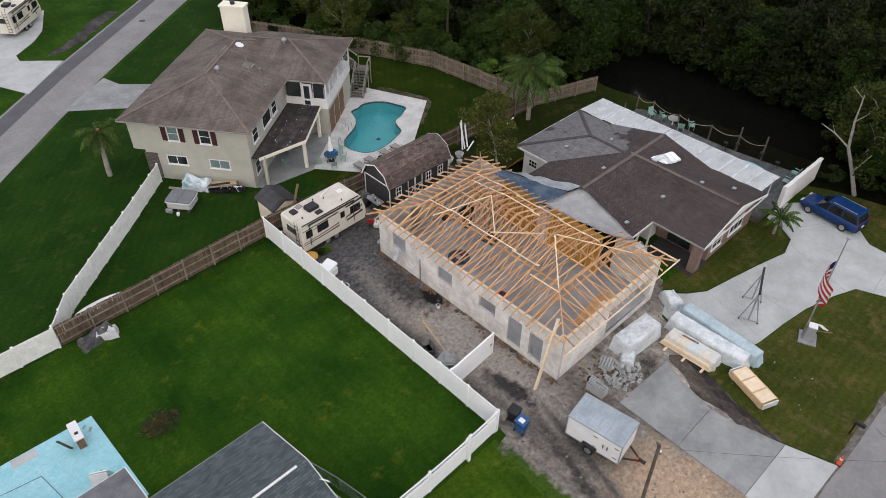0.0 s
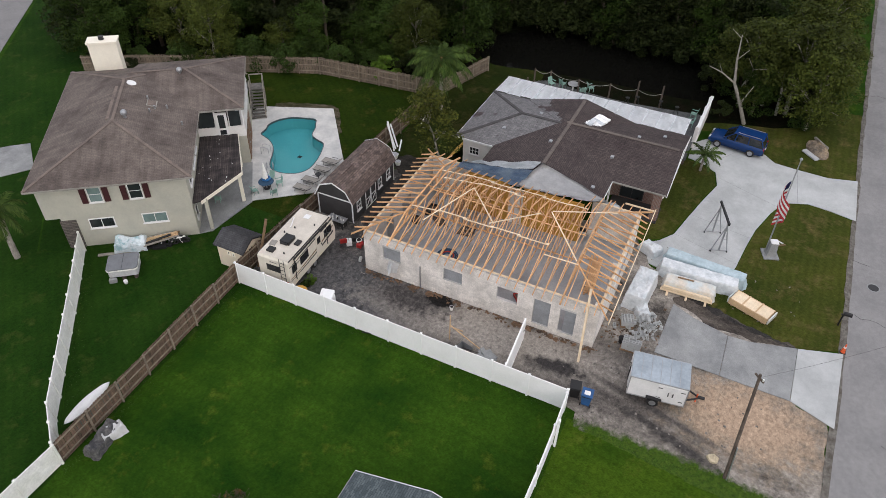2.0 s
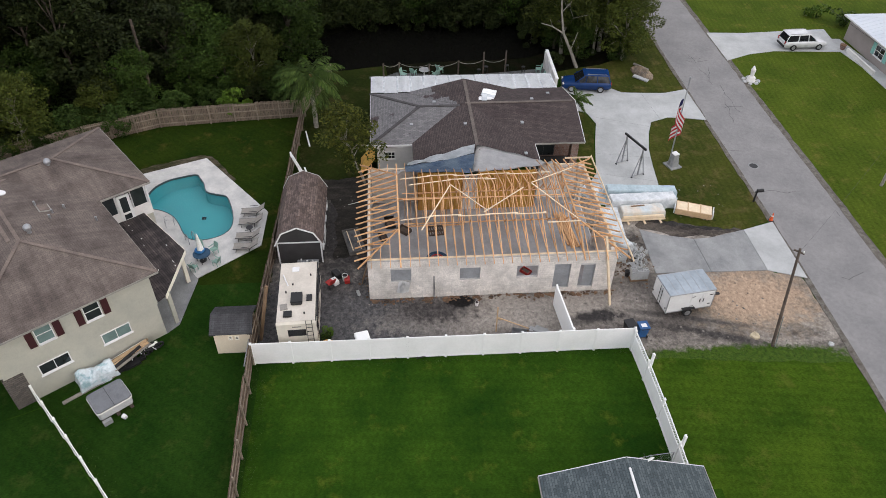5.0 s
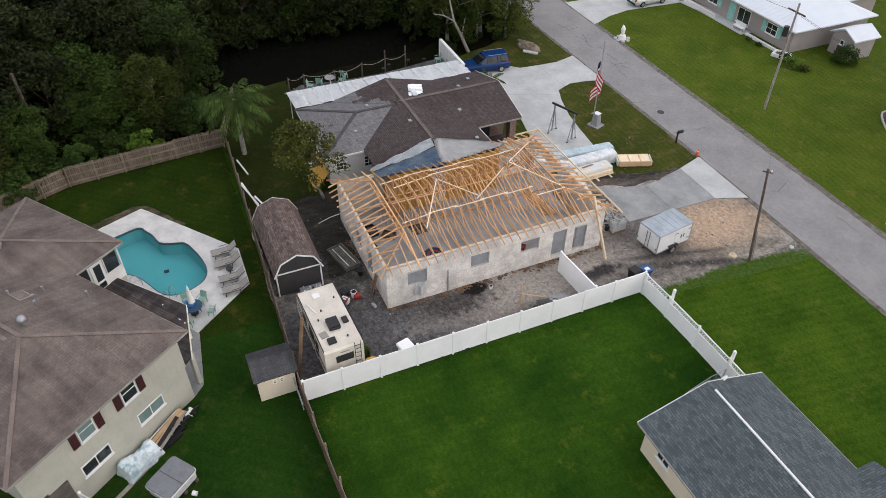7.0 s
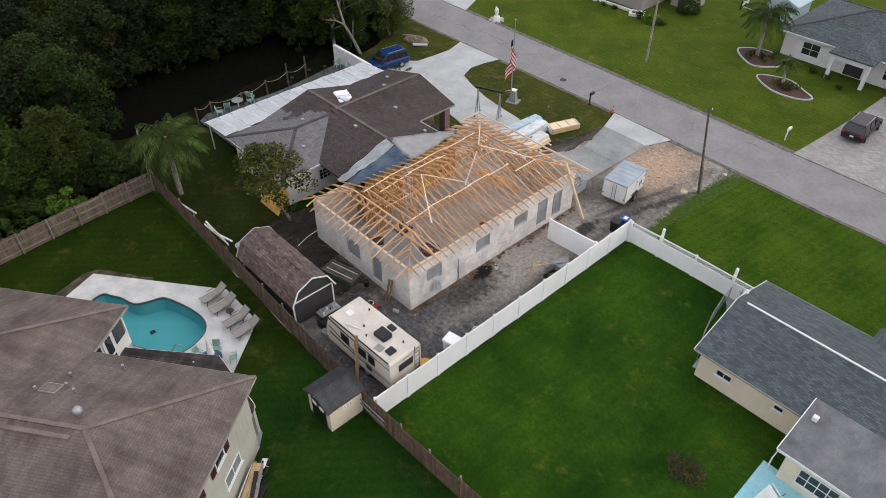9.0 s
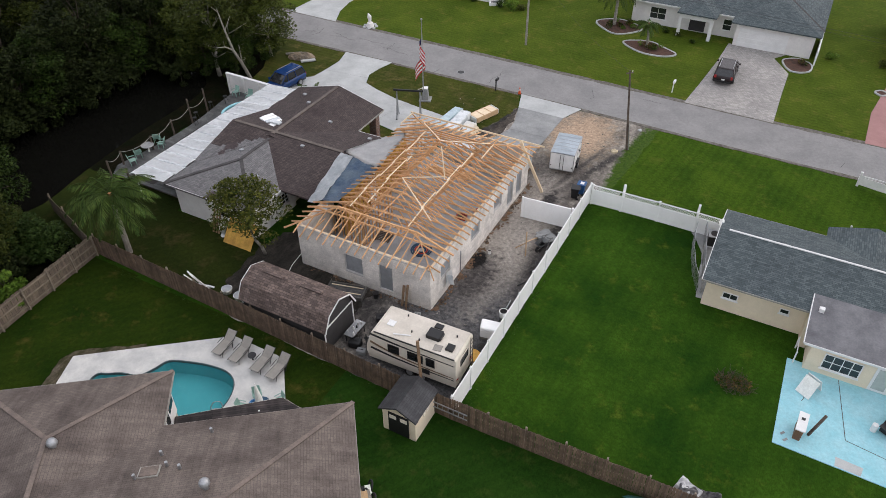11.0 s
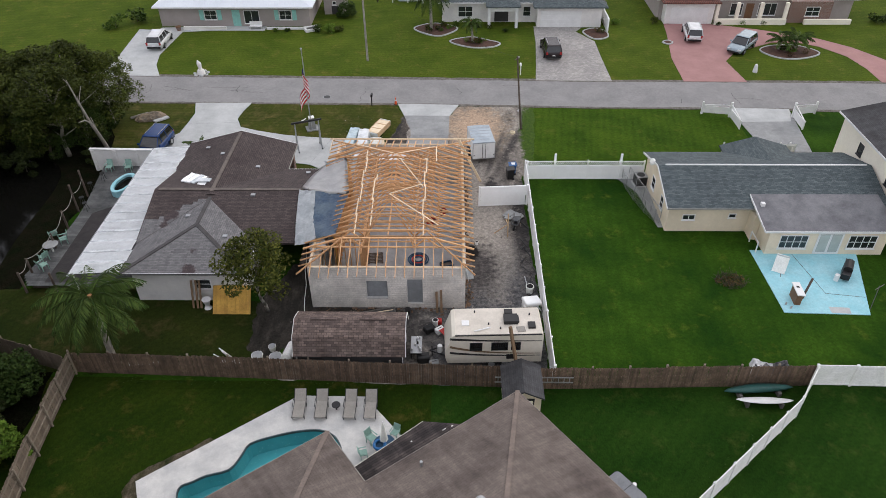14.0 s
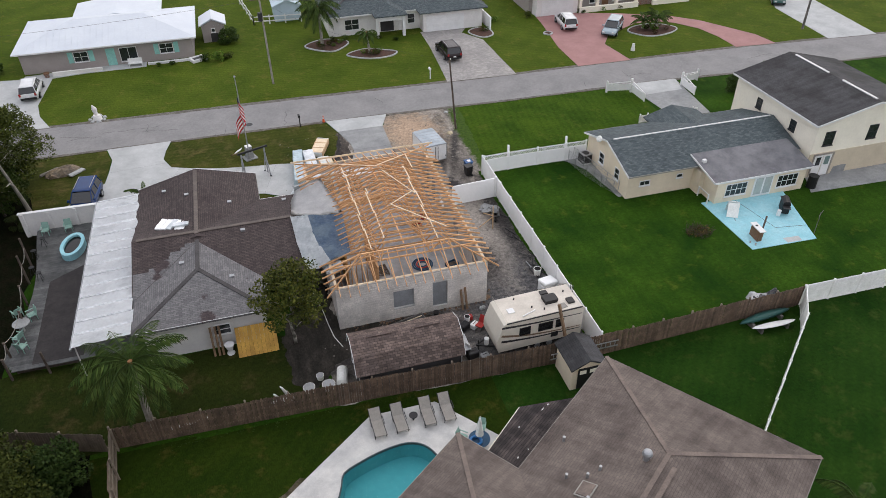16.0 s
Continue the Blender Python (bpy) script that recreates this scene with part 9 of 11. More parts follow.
tri = thing("survey_tripod", "brown wooden poles tied as a tripod on the dirt", "tripod", 20.45, 23.3)
part("upright", tube(B(), (0, 0, 0), (0.05, 0, 2.2), 0.045), M["lumber_tan"], tri)
part("stay", tube(B(), (0.0, -2.4, 0.02), (0.05, 0, 1.3), 0.04), M["lumber_tan"], tri)
part("stay", tube(B(), (1.0, -0.5, 0.02), (0.05, 0, 1.2), 0.04), M["lumber_tan"], tri)
sk = thing("stone_pile", "pile of grey stone slabs by the fence", "stones", 19.8, 20.4, 0.0)
rng = random.Random(41)
for k in range(16):
    part("slab", beam(B(), (rng.uniform(-0.8, 0.5), rng.uniform(-0.6, 0.5), 0.08 + 0.05 * (k % 5)), (rng.uniform(-0.2, 0.9), rng.uniform(-0.5, 0.7), 0.08 + 0.06 * (k % 4)), rng.uniform(0.2, 0.5), 0.07), M["concrete_grey"], sk)
rng = random.Random(43)
for k in range(16):
    x, y = rng.uniform(18.8, 19.6), rng.uniform(20.5, 31.0)
    a = rng.uniform(60, 120)
    ln = rng.uniform(0.5, 1.8)
    single("scrap_pipe", beam(B(), (x, y, 0.06), (x + ln * math.cos(radians(a)), y + ln * math.sin(radians(a)), 0.10), 0.06, 0.06), M[rng.choice(("dark_metal", "wood_grey", "black", "steel"))], "scrap pipe or stick lying along the fence", "scrap", group="scrap along the fence")
rng = random.Random(61)
for x, y, r in ((23.62, 31.2, 0.30), (23.6, 30.4, 0.26), (23.62, 27.6, 0.36), (23.55, 26.4, 0.34), (23.6, 24.1, 0.24), (23.62, 23.2, 0.26), (23.6, 19.95, 0.32), (23.6, 19.0, 0.30), (23.58, 17.5, 0.30), (23.5, 17.1, 0.26), (23.62, 15.9, 0.22)):
    single("soil_mound", smooth_rock(r), M["clod"], "orange-brown heap of clay at the foot of the block wall", "soil heap", group="clay heaps").matrix_basis = pose(x, y, -r * 0.25, 0, 0, rng.uniform(0, 360)) @ Matrix.Diagonal((0.8, 1.1, 0.75, 1))
single("hanging_sheet", beam(B(), (23.60, 29.35, 0.75), (23.74, 29.35, 1.55), 0.75, 0.015, (0, 1, 0)), M["plastic_sheet"], "white plastic sheet hanging below the window opening", "sheet")
single("garden_hose", pipe(B(), [(36.0, 25.0, 0.05), (35.75, 26.4, 0.05), (35.65, 27.6, 0.05), (35.3, 29.2, 0.05), (35.15, 30.8, 0.05), (34.95, 32.2, 0.05), (34.55, 33.3, 0.05)], 0.025), M["vinyl_old"], "pale hose lying on the soil between the houses", "hose")
wb = thing("wheelbarrow", "grey wheelbarrow beside the stone pile", "wheelbarrow", 19.75, 21.9, 0.0, 75)
bm = B()
v = [bm.verts.new(p) for p in ((-0.3, -0.2, 0.32), (0.3, -0.2, 0.32), (0.3, 0.2, 0.32), (-0.3, 0.2, 0.32), (-0.45, -0.33, 0.62), (0.5, -0.33, 0.62), (0.5, 0.33, 0.62), (-0.45, 0.33, 0.62))]
for f in ((3, 2, 1, 0), (0, 1, 5, 4), (1, 2, 6, 5), (2, 3, 7, 6), (3, 0, 4, 7)):
    bm.faces.new([v[i] for i in f])
bmesh.ops.solidify(bm, geom=bm.faces[:], thickness=0.015)
part("tray", bm, M["steel"], wb)
part("wheel", tube(B(), (0.55, -0.05, 0.19), (0.55, 0.05, 0.19), 0.19, n=14), M["rubber"], wb)
for y in (-0.22, 0.22):
    part("shaft", tube(B(), (0.55, y * 0.4, 0.2), (-0.95, y * 1.3, 0.58), 0.025), M["wood_grey"], wb)
    part("leg", tube(B(), (-0.3, y, 0.36), (-0.35, y, 0.0), 0.02), M["dark_metal"], wb)
rng = random.Random(63)
for k in range(5):
    y = 23.5 + 1.7 * k
    single("loose_cable", pipe(B(), [(19.25 + 0.5 * math.sin(i * 1.1 + k), y + 0.55 * i, 0.035) for i in range(6)], 0.018, 5), M[("black", "wood_grey", "dark_metal")[k % 3]], "loose dark cable on the dirt along the fence", "cable", group="cables along the fence")
crate = thing("cold_frame", "low open timber frame with glass sheets on the soil", "frame", 29.9, 32.75, 0.02, 14)
part("side", box(B(), -1.35, -0.62, 0, 1.35, -0.54, 0.32), M["wood_grey"], crate)
part("side", box(B(), -1.35, 0.54, 0, 1.35, 0.62, 0.32), M["wood_grey"], crate)
part("end", box(B(), -1.35, -0.535, 0, -1.27, 0.535, 0.32), M["wood_grey"], crate)
part("end", box(B(), 1.27, -0.535, 0, 1.35, 0.535, 0.32), M["wood_grey"], crate)
part("bed", box(B(), -1.26, -0.53, 0, 1.26, 0.53, 0.2), M["tarp_dark"], crate)
for y in (-0.3, 0.3):
    part("batten", box(B(), -1.2, y - 0.03, 0.325, 1.1, y + 0.03, 0.36), M["lumber_pale"], crate)
gt = thing("garden_table", "grey folding table with bottles and pots on it", "table", 27.05, 35.9, 0.02, 90)
part("top", box(B(), -0.75, -0.35, 0.70, 0.75, 0.35, 0.75), M["steel"], gt)
for x in (-0.65, 0.6):
    for y in (-0.3, 0.25):
        part("leg", box(B(), x, y, 0, x + 0.05, y + 0.05, 0.7), M["dark_metal"], gt)
rng = random.Random(47)
for k in range(9):
    a, r = (26.78 + rng.uniform(0, 0.55), 35.25 + rng.uniform(0, 1.25)), rng.uniform(0.04, 0.09)
    single("bottle", tube(B(), (*a, 0.77), (*a, 0.77 + rng.uniform(0.12, 0.3)), r, r * 0.7, n=8), M[rng.choice(("white", "dark_metal", "clear_lens", "black"))], "small pot or bottle standing on the table", "bottle", group="bottles on the table")
for x, y, s, m, nm, lb in ((25.75, 33.15, 0.28, "red", "fuel_can", "red fuel can on the gravel"), (26.3, 33.9, 0.35, "black", "generator", "black generator beside the trailer"), (25.6, 34.0, 0.3, "white", "cool_box", "white cool box beside the trailer"), (26.6, 36.6, 0.4, "black", "storage_box", "black storage box behind the trailer"), (25.9, 37.0, 0.3, "concrete_grey", "storage_box", "grey storage box behind the trailer")):
    t = thing(nm, lb, nm.replace("_", " "), x, y, 0.02, (x * 53) % 40)
    bm = box(B(), -s, -s * 0.7, 0, s, s * 0.7, s * 1.3)
    bmesh.ops.bevel(bm, geom=bm.edges[:], offset=0.05, segments=1, affect="EDGES", profile=0.5)
    part("body", bm, M[m], t)
    part("handle", tube(B(), (-s * 0.5, 0, s * 1.38), (s * 0.5, 0, s * 1.38), 0.02), M["dark_metal"], t)
rc = thing("folding_chair", "red folding chair beside the trailer", "chair", 25.3, 34.3, 0.02, 130)
part("seat", box(B(), -0.25, -0.25, 0.4, 0.25, 0.25, 0.44), M["red"], rc)
part("backrest", beam(B(), (0, 0.25, 0.44), (0, 0.45, 0.95), 0.5, 0.03, (0, 1, 0)), M["red"], rc)
for x in (-0.24, 0.2):
    part("leg", beam(B(), (x, -0.25, 0), (x, 0.25, 0.42), 0.03, 0.03), M["dark_metal"], rc)
    part("leg", beam(B(), (x, 0.25, 0), (x, -0.25, 0.42), 0.03, 0.03), M["dark_metal"], rc)
pt = thing("gas_tank", "pale horizontal gas tank beside the shed", "gas tank", 35.1, 36.4, 0.02, 80)
part("tank", tube(B(), (-0.6, 0, 0.55), (0.6, 0, 0.55), 0.34, n=16), M["vinyl_old"], pt)
for x in (-0.62, 0.62):
    part("dome", tube(B(), (x, 0, 0.55), (x * 1.22, 0, 0.55), 0.34, 0.16, n=16), M["vinyl_old"], pt)
for x in (-0.4, 0.4):
    part("foot", box(B(), x - 0.06, -0.25, 0, x + 0.06, 0.25, 0.24), M["dark_metal"], pt)
for x, y, r in ((36.0, 36.6, 0.42), (37.2, 36.5, 0.38), (36.4, 35.7, 0.25)):
    t = thing("wash_tub", "round pale tub among the clutter by the fence", "tub", x, y, 0.02, 0, group="tubs")
    part("body", tube(B(), (0, 0, 0), (0, 0, 0.34), r * 0.8, r, n=16), M["vinyl_old"], t)
    part("lid", tube(B(), (0, 0, 0.345), (0, 0, 0.37), r * 0.9, n=16), M["steel"], t)
for x, y, a, ln in ((38.3, 36.6, 20, 1.4), (43.2, 36.9, 12, 2.2)):
    single("white_downpipe", beam(B(), (x, y, 0.06), (x + ln * math.cos(radians(a)), y + ln * math.sin(radians(a)), 0.28), 0.12, 0.10), M["vinyl"], "loose length of white downpipe by the fence", "downpipe", group="loose downpipes")
for k, (x, a, ln) in enumerate(((38.4, 62, 2.2), (38.75, 75, 1.9), (38.1, 95, 2.4))):
    single("white_downpipe", beam(B(), (x, 37.0, 0.05), (x + 0.3 + 0.2 * k, 37.95, ln), 0.13, 0.06), M["vinyl"], "white plastic board leaning on the fence", "downpipe", group="loose downpipes")
ys = thing("yellow_sheet", "yellow boarded sheet leaning against the old house", "board", 40.0, 31.0, 0, 0)
for k in range(10):
    part("board", beam(B(), (-1.25 + k * 0.26, 1.35, 0.02), (-1.25 + k * 0.26, 0.1, 1.55), 0.25, 0.03, (0, 1, 0)), M["osb"], ys)
for k, x in enumerate((42.4, 42.15, 42.7)):
    single("leaning_board", beam(B(), (x, 31.75, 0.02), (x, 31.05, 1.95), 0.14, 0.05, (0, 1, 0)), M["post_wood"], "brown board leaning on the rear wall", "board")
vs = thing("garden_vase", "white vase-shaped planter by the rear wall", "planter", 41.7, 31.7)
part("foot", tube(B(), (0, 0, 0), (0, 0, 0.25), 0.28, 0.14, n=12), M["white"], vs)
part("bowl", tube(B(), (0, 0, 0.25), (0, 0, 0.8), 0.14, 0.32, n=12), M["white"], vs)

# ---- pool side ----
def lounger(m):
    l = thing("sun_lounger", "taupe sling sun lounger with raised back on the terrace", "sun lounger", group="sun loungers")
    part("seat_sling", box(B(), -0.32, -0.75, 0.34, 0.32, 0.45, 0.37), M["taupe"], l)
    part("back_sling", beam(B(), (0, 0.46, 0.36), (0, 1.05, 0.80), 0.64, 0.03), M["taupe"], l)
    for s in (-1, 1):
        part("side_rail", tube(B(), (s * 0.34, -0.78, 0.35), (s * 0.34, 0.46, 0.35), 0.022), M["dark_metal"], l)
        part("back_rail", tube(B(), (s * 0.34, 0.46, 0.35), (s * 0.34, 1.08, 0.81), 0.022), M["dark_metal"], l)
        for y in (-0.6, 0.35):
            part("leg", tube(B(), (s * 0.34, y, 0.0), (s * 0.34, y + 0.1, 0.34), 0.02), M["dark_metal"], l)
        part("arm", tube(B(), (s * 0.38, -0.1, 0.52), (s * 0.38, 0.5, 0.55), 0.02), M["dark_metal"], l)
    l.matrix_basis = m
    return l


l0 = lounger(pose(33.75, 40.75, 0.065, 0, 0, 182))
for x, a in ((32.45, 182), (30.75, 180), (29.55, 180)):
    copy_thing(l0, pose(x, 40.75, 0.065, 0, 0, a))
sp = thing("side_table", "small dark round table between the loungers", "table", 31.6, 40.6, 0.065)
part("top", tube(B(), (0, 0, 0.4), (0, 0, 0.44), 0.26, n=16), M["dark_metal"], sp)
part("leg", tube(B(), (0, 0, 0), (0, 0, 0.4), 0.05), M["dark_metal"], sp)
tb = thing("patio_table", "round blue glass patio table", "table", 28.5, 43.55, 0.065)
part("top", tube(B(), (0, 0, 0.68), (0, 0, 0.71), 0.62, n=24), M["dark_blue"], tb)
for k in range(4):
    part("leg", tube(B(), (0.45 * math.cos(k * 1.57), 0.45 * math.sin(k * 1.57), 0), (0.3 * math.cos(k * 1.57), 0.3 * math.sin(k * 1.57), 0.68), 0.025), M["dark_metal"], tb)
fl = thing("swim_ring", "blue inflatable swim ring lying on the patio table", "swim ring", 28.75, 43.7, 0.78)
bm = B()
rg = [[bm.verts.new(((0.3 + 0.09 * math.cos(j * 1.0472)) * math.cos(i * 0.3927), (0.3 + 0.09 * math.cos(j * 1.0472)) * math.sin(i * 0.3927), 0.085 + 0.09 * math.sin(j * 1.0472))) for j in range(6)] for i in range(16)]
for i in range(16):
    for j in range(6):
        bm.faces.new((rg[i][j], rg[(i + 1) % 16][j], rg[(i + 1) % 16][(j + 1) % 6], rg[i][(j + 1) % 6]))
part("ring", bm, M["ring_blue"], fl, smooth_shade=True)
um = thing("parasol", "closed white parasol through the patio table", "parasol", 28.5, 43.55, 0.07)
part("pole", tube(B(), (0, 0, 0.0), (0, 0, 2.6), 0.025), M["white"], um)
part("canopy", tube(B(), (0, 0, 1.1), (0, 0, 2.45), 0.24, 0.05, n=9), M["vinyl_old"], um, "furled white canopy")
part("foot", tube(B(), (0, 0, 0), (0, 0, 0.09), 0.25, n=14), M["dark_metal"], um)


hr = thing("pool_handrail", "pair of bent chrome handrails at the pool's edge", "handrail", 30.75, 44.85, 0.065, 35)
for y in (-0.26, 0.26):
    bm = B()
    arc = [(-0.35, y, 0.0), (-0.35, y, 0.62), (-0.26, y, 0.78), (-0.08, y, 0.82), (0.12, y, 0.72), (0.30, y, 0.40), (0.38, y, -0.2)]
    for a, b in zip(arc, arc[1:]):
        tube(bm, a, b, 0.028, n=8)
    part("rail", bm, M["steel"], hr, smooth_shade=True)


def patio_chair(m, mat_key="green_plastic"):
    c = thing("patio_chair", "grey-green patio chair with arms" if mat_key == "green_plastic" else "dark metal patio chair by the pool", "chair", group="patio chairs")
    part("seat", box(B(), -0.26, -0.25, 0.40, 0.26, 0.25, 0.44), M[mat_key], c)
    part("backrest", beam(B(), (0, 0.25, 0.44), (0, 0.38, 0.95), 0.52, 0.03, (0, 1, 0)), M[mat_key], c)
    for s in (-1, 1):
        part("arm", box(B(), s * 0.28 - 0.03, -0.25, 0.62, s * 0.28 + 0.03, 0.3, 0.66), M[mat_key], c)
        for y in (-0.22, 0.22):
            part("leg", box(B(), s * 0.25 - 0.025, y - 0.025, 0, s * 0.25 + 0.025, y + 0.025, 0.40), M[mat_key], c)
    c.matrix_basis = m
    return c


pc = patio_chair(pose(29.3, 42.9, 0.065, 0, 0, -131) @ Matrix.Diagonal((0.9, 0.9, 0.9, 1)))
for x, y, a in ((28.0, 42.5, 154), (29.65, 43.9, -75), (27.5, 44.0, 66), (25.3, 45.9, 120), (26.6, 47.0, 30)):
    copy_thing(pc, pose(x, y, 0.07, 0, 0, a) @ Matrix.Diagonal((0.9, 0.9, 0.9, 1)))
pc = patio_chair(pose(55.5, 24.5, DECK_Z + 0.002, 0, 0, 40))
for x, y, a in ((55.0, 27.2, 60), (54.6, 28.2, -30), (55.1, 14.4, 175), (53.4, 14.4, 185), (54.5, 25.0, 120)):
    copy_thing(pc, pose(x, y, DECK_Z + 0.002, 0, 0, a))
dt = thing("deck_table", "round grey table on the deck", "table", 54.9, 26.1, DECK_Z + 0.002)
part("top", tube(B(), (0, 0, 0.66), (0, 0, 0.70), 0.55, n=20), M["concrete_grey"], dt)
part("leg", tube(B(), (0, 0, 0), (0, 0, 0.66), 0.08, 0.05), M["vinyl_old"], dt)
spa = thing("stock_pool", "oval blue plunge pool under the awning's edge", "pool", 52.75, 17.2, DECK_Z + 0.002, 84)
ov = [(1.55 * math.cos(k * 0.2618), 0.85 * math.sin(k * 0.2618)) for k in range(24)]
part("rim", ring(ov, [(x * 0.80, y * 0.68) for x, y in ov], 0.0, 0.55), M["blue_paint"], spa)
part("water_surface", prism(B(), [(x * 0.795, y * 0.675) for x, y in ov], 0.0, 0.36), M["canal_water"], spa)
for x, y in ((55.2, 19.8), (55.4, 17.6), (54.6, 20.6), (55.0, 16.0)):
    t = thing("deck_stool", "dark slender stool on the deck", "stool", x, y, DECK_Z + 0.002, 0, group="deck stools")
    part("seat", tube(B(), (0, 0, 0.7), (0, 0, 0.75), 0.2, n=12), M["black"], t)
    for k in range(3):
        part("leg", tube(B(), (0.25 * math.cos(k * 2.1), 0.25 * math.sin(k * 2.1), 0), (0.1 * math.cos(k * 2.1), 0.1 * math.sin(k * 2.1), 0.7), 0.02), M["black"], t)

# ---- side lawn of the two-storey house ----
ht = thing("hot_tub", "pale hot tub with a flat grey cover on a dark stand", "hot tub", 16.0, 46.6, 0, 38)
bm = box(B(), -0.80, -1.0, 0.24, 0.80, 1.0, 0.84)
bmesh.ops.bevel(bm, geom=[e for e in bm.edges if abs(e.verts[0].co.z - e.verts[1].co.z) > 0.1], offset=0.2, segments=4, affect="EDGES", profile=0.5)
part("shell", bm, M["tub_side"], ht)
bm = box(B(), -0.86, -1.06, 0.76, 0.86, 1.06, 0.86)
bmesh.ops.bevel(bm, geom=[e for e in bm.edges if abs(e.verts[0].co.z - e.verts[1].co.z) > 0.05], offset=0.22, segments=4, affect="EDGES", profile=0.5)
part("cover_skirt", bm, M["vinyl_old"], ht, "pale worn edge of the cover")
bm = box(B(), -0.84, -1.04, 0.862, 0.84, 1.04, 0.95)
bmesh.ops.bevel(bm, geom=[e for e in bm.edges if abs(e.verts[0].co.z - e.verts[1].co.z) > 0.05], offset=0.22, segments=4, affect="EDGES", profile=0.5)
cv = part("cover", bm, M["grey_cover"], ht, "grey vinyl cover")
part("fold_seam", box(B(), -0.84, -0.012, 0.951, 0.84, 0.012, 0.957), M["dark_metal"], cv)
for y in (-0.8, 0.0, 0.8):
    part("bearer", box(B(), -0.9, y - 0.1, 0, 0.9, y + 0.1, 0.238), M["pole_wood"], ht)
part("pump_box", box(B(), -1.15, 0.45, 0, -0.91, 0.95, 0.3), M["concrete_grey"], ht)
bk = thing("bucket", "white bucket tipped beside the hot tub", "bucket", 15.0, 45.55, 0.14, 60, group="buckets")
part("body", tube(B(), (0, 0, 0), (0.26, 0, 0.03), 0.12, 0.14, n=12), M["white"], bk)
jk = thing("junk_pile", "long boards and dark scrap heaped along the house wall", "junk", 19.35, 46.5, 0, 126.7)
rng = random.Random(51)
for k, m in enumerate(("vinyl_old", "post_wood", "lumber_tan", "wood_grey", "lumber_tan", "dark_metal", "wood_pale")):
    y = -0.35 + 0.13 * k
    part("board", beam(B(), (1.2 + rng.uniform(-0.2, 0.5), y * 1.3, 0.30 + 0.02 * k), (-1.5 + rng.uniform(-0.2, 0.6), y * 0.6 - 0.15, 0.70 + 0.05 * (k % 3)), rng.uniform(0.10, 0.24), 0.05), M[m], jk)
for k in range(6):
    x, y = rng.uniform(-0.6, 1.3), rng.uniform(-0.3, 0.5)
    part("scrap", beam(B(), (x, y, 0.10), (x - rng.uniform(0.4, 1.0), y + rng.uniform(-0.2, 0.2), 0.18), rng.uniform(0.15, 0.4), 0.18), M[rng.choice(("black", "dark_metal", "wood_grey"))], jk)
for x, y, r in ((-1.1, 0.35, 0.30), (-1.9, 0.25, 0.30), (-1.5, -0.05, 0.26)):
    part("old_tyre", pipe(B(), [(x + r * math.cos(k * 0.524), y + 0.12 * math.sin(k * 0.524), 0.36 + r * math.sin(k * 0.524)) for k in range(13)], 0.06, 7), M["rubber"], jk, "black tyre")
for k in range(5):
    x = -1.9 + 0.25 * k
    part("frame_tube", pipe(B(), [(x, 0.3, 0.15), (x + 0.2, 0.25, 0.5 + 0.06 * (k % 3)), (x + 0.6, 0.2, 0.55), (x + 0.8, 0.3, 0.2)], 0.028, 6), M[("dark_metal", "white", "black")[k % 3]], jk)
part("crate", box(B(), -2.0, -0.25, 0.0, -1.2, 0.12, 0.32), M["black"], jk)
part("white_panel", beam(B(), (-1.3, 0.15, 0.62), (-1.9, 0.1, 0.5), 0.3, 0.03), M["vinyl_old"], jk)
wrapped("crumpled_tarpaulin", "crumpled pale blue and white tarpaulin over the junk", "tarpaulin", 18.15, 48.05, 126.7, 2.2, 1.15, 0.6, "tarp_pale", 12, 0.10, crumple=0.9)
single("plank", box(B(), -1.6, -0.12, 0.0, 1.6, 0.12, 0.06), M["wood_pale"], "grey plank lying in the grass by the junk", "board").matrix_basis = pose(17.3, 48.3, 0.02, 0, 0, 128)
wrapped("crumpled_tarpaulin", "dark and grey sheets crumpled by the fence", "tarpaulin", 4.9, 37.45, 8, 2.2, 0.9, 0.45, "tarp_dark", 14, 0.14, crumple=0.8)
wrapped("crumpled_tarpaulin", "pale sheet crumpled by the fence", "tarpaulin", 5.5, 37.3, -20, 1.3, 0.8, 0.5, "tarp_grey", 15, 0.12, crumple=0.8)


def board_hull(name, label, category, x, y, z, rz, tilt, ln, wd, th, material):
    """A pointed hull or board."""
    bm = B()
    rows = []
    for i in range(15):
        u = i / 14
        k = max(0.02, math.sin(math.pi * u) ** 0.55)
        rise = 0.10 * abs(2 * u - 1) ** 3
        rows.append([bm.verts.new(((u - 0.5) * ln, q * wd / 2 * k, rise + th * zz * k)) for q, zz in ((-0.75, 0), (-1, 0.5), (-0.8, 1), (0, 1.15), (0.8, 1), (1, 0.5), (0.75, 0))])
    for a, b in zip(rows, rows[1:]):
        for k in range(7):
            bm.faces.new((a[k], b[k], b[(k + 1) % 7], a[(k + 1) % 7]))
    bm.faces.new(rows[0])
    bm.faces.new(rows[-1][::-1])
    bmesh.ops.recalc_face_normals(bm, faces=bm.faces[:])
    t = thing(name, label, category, x, y, z, rz)
    part("hull", bm, M[material], t, smooth_shade=True).matrix_basis = pose(0, 0, 0, tilt, 0, 0)
    return t


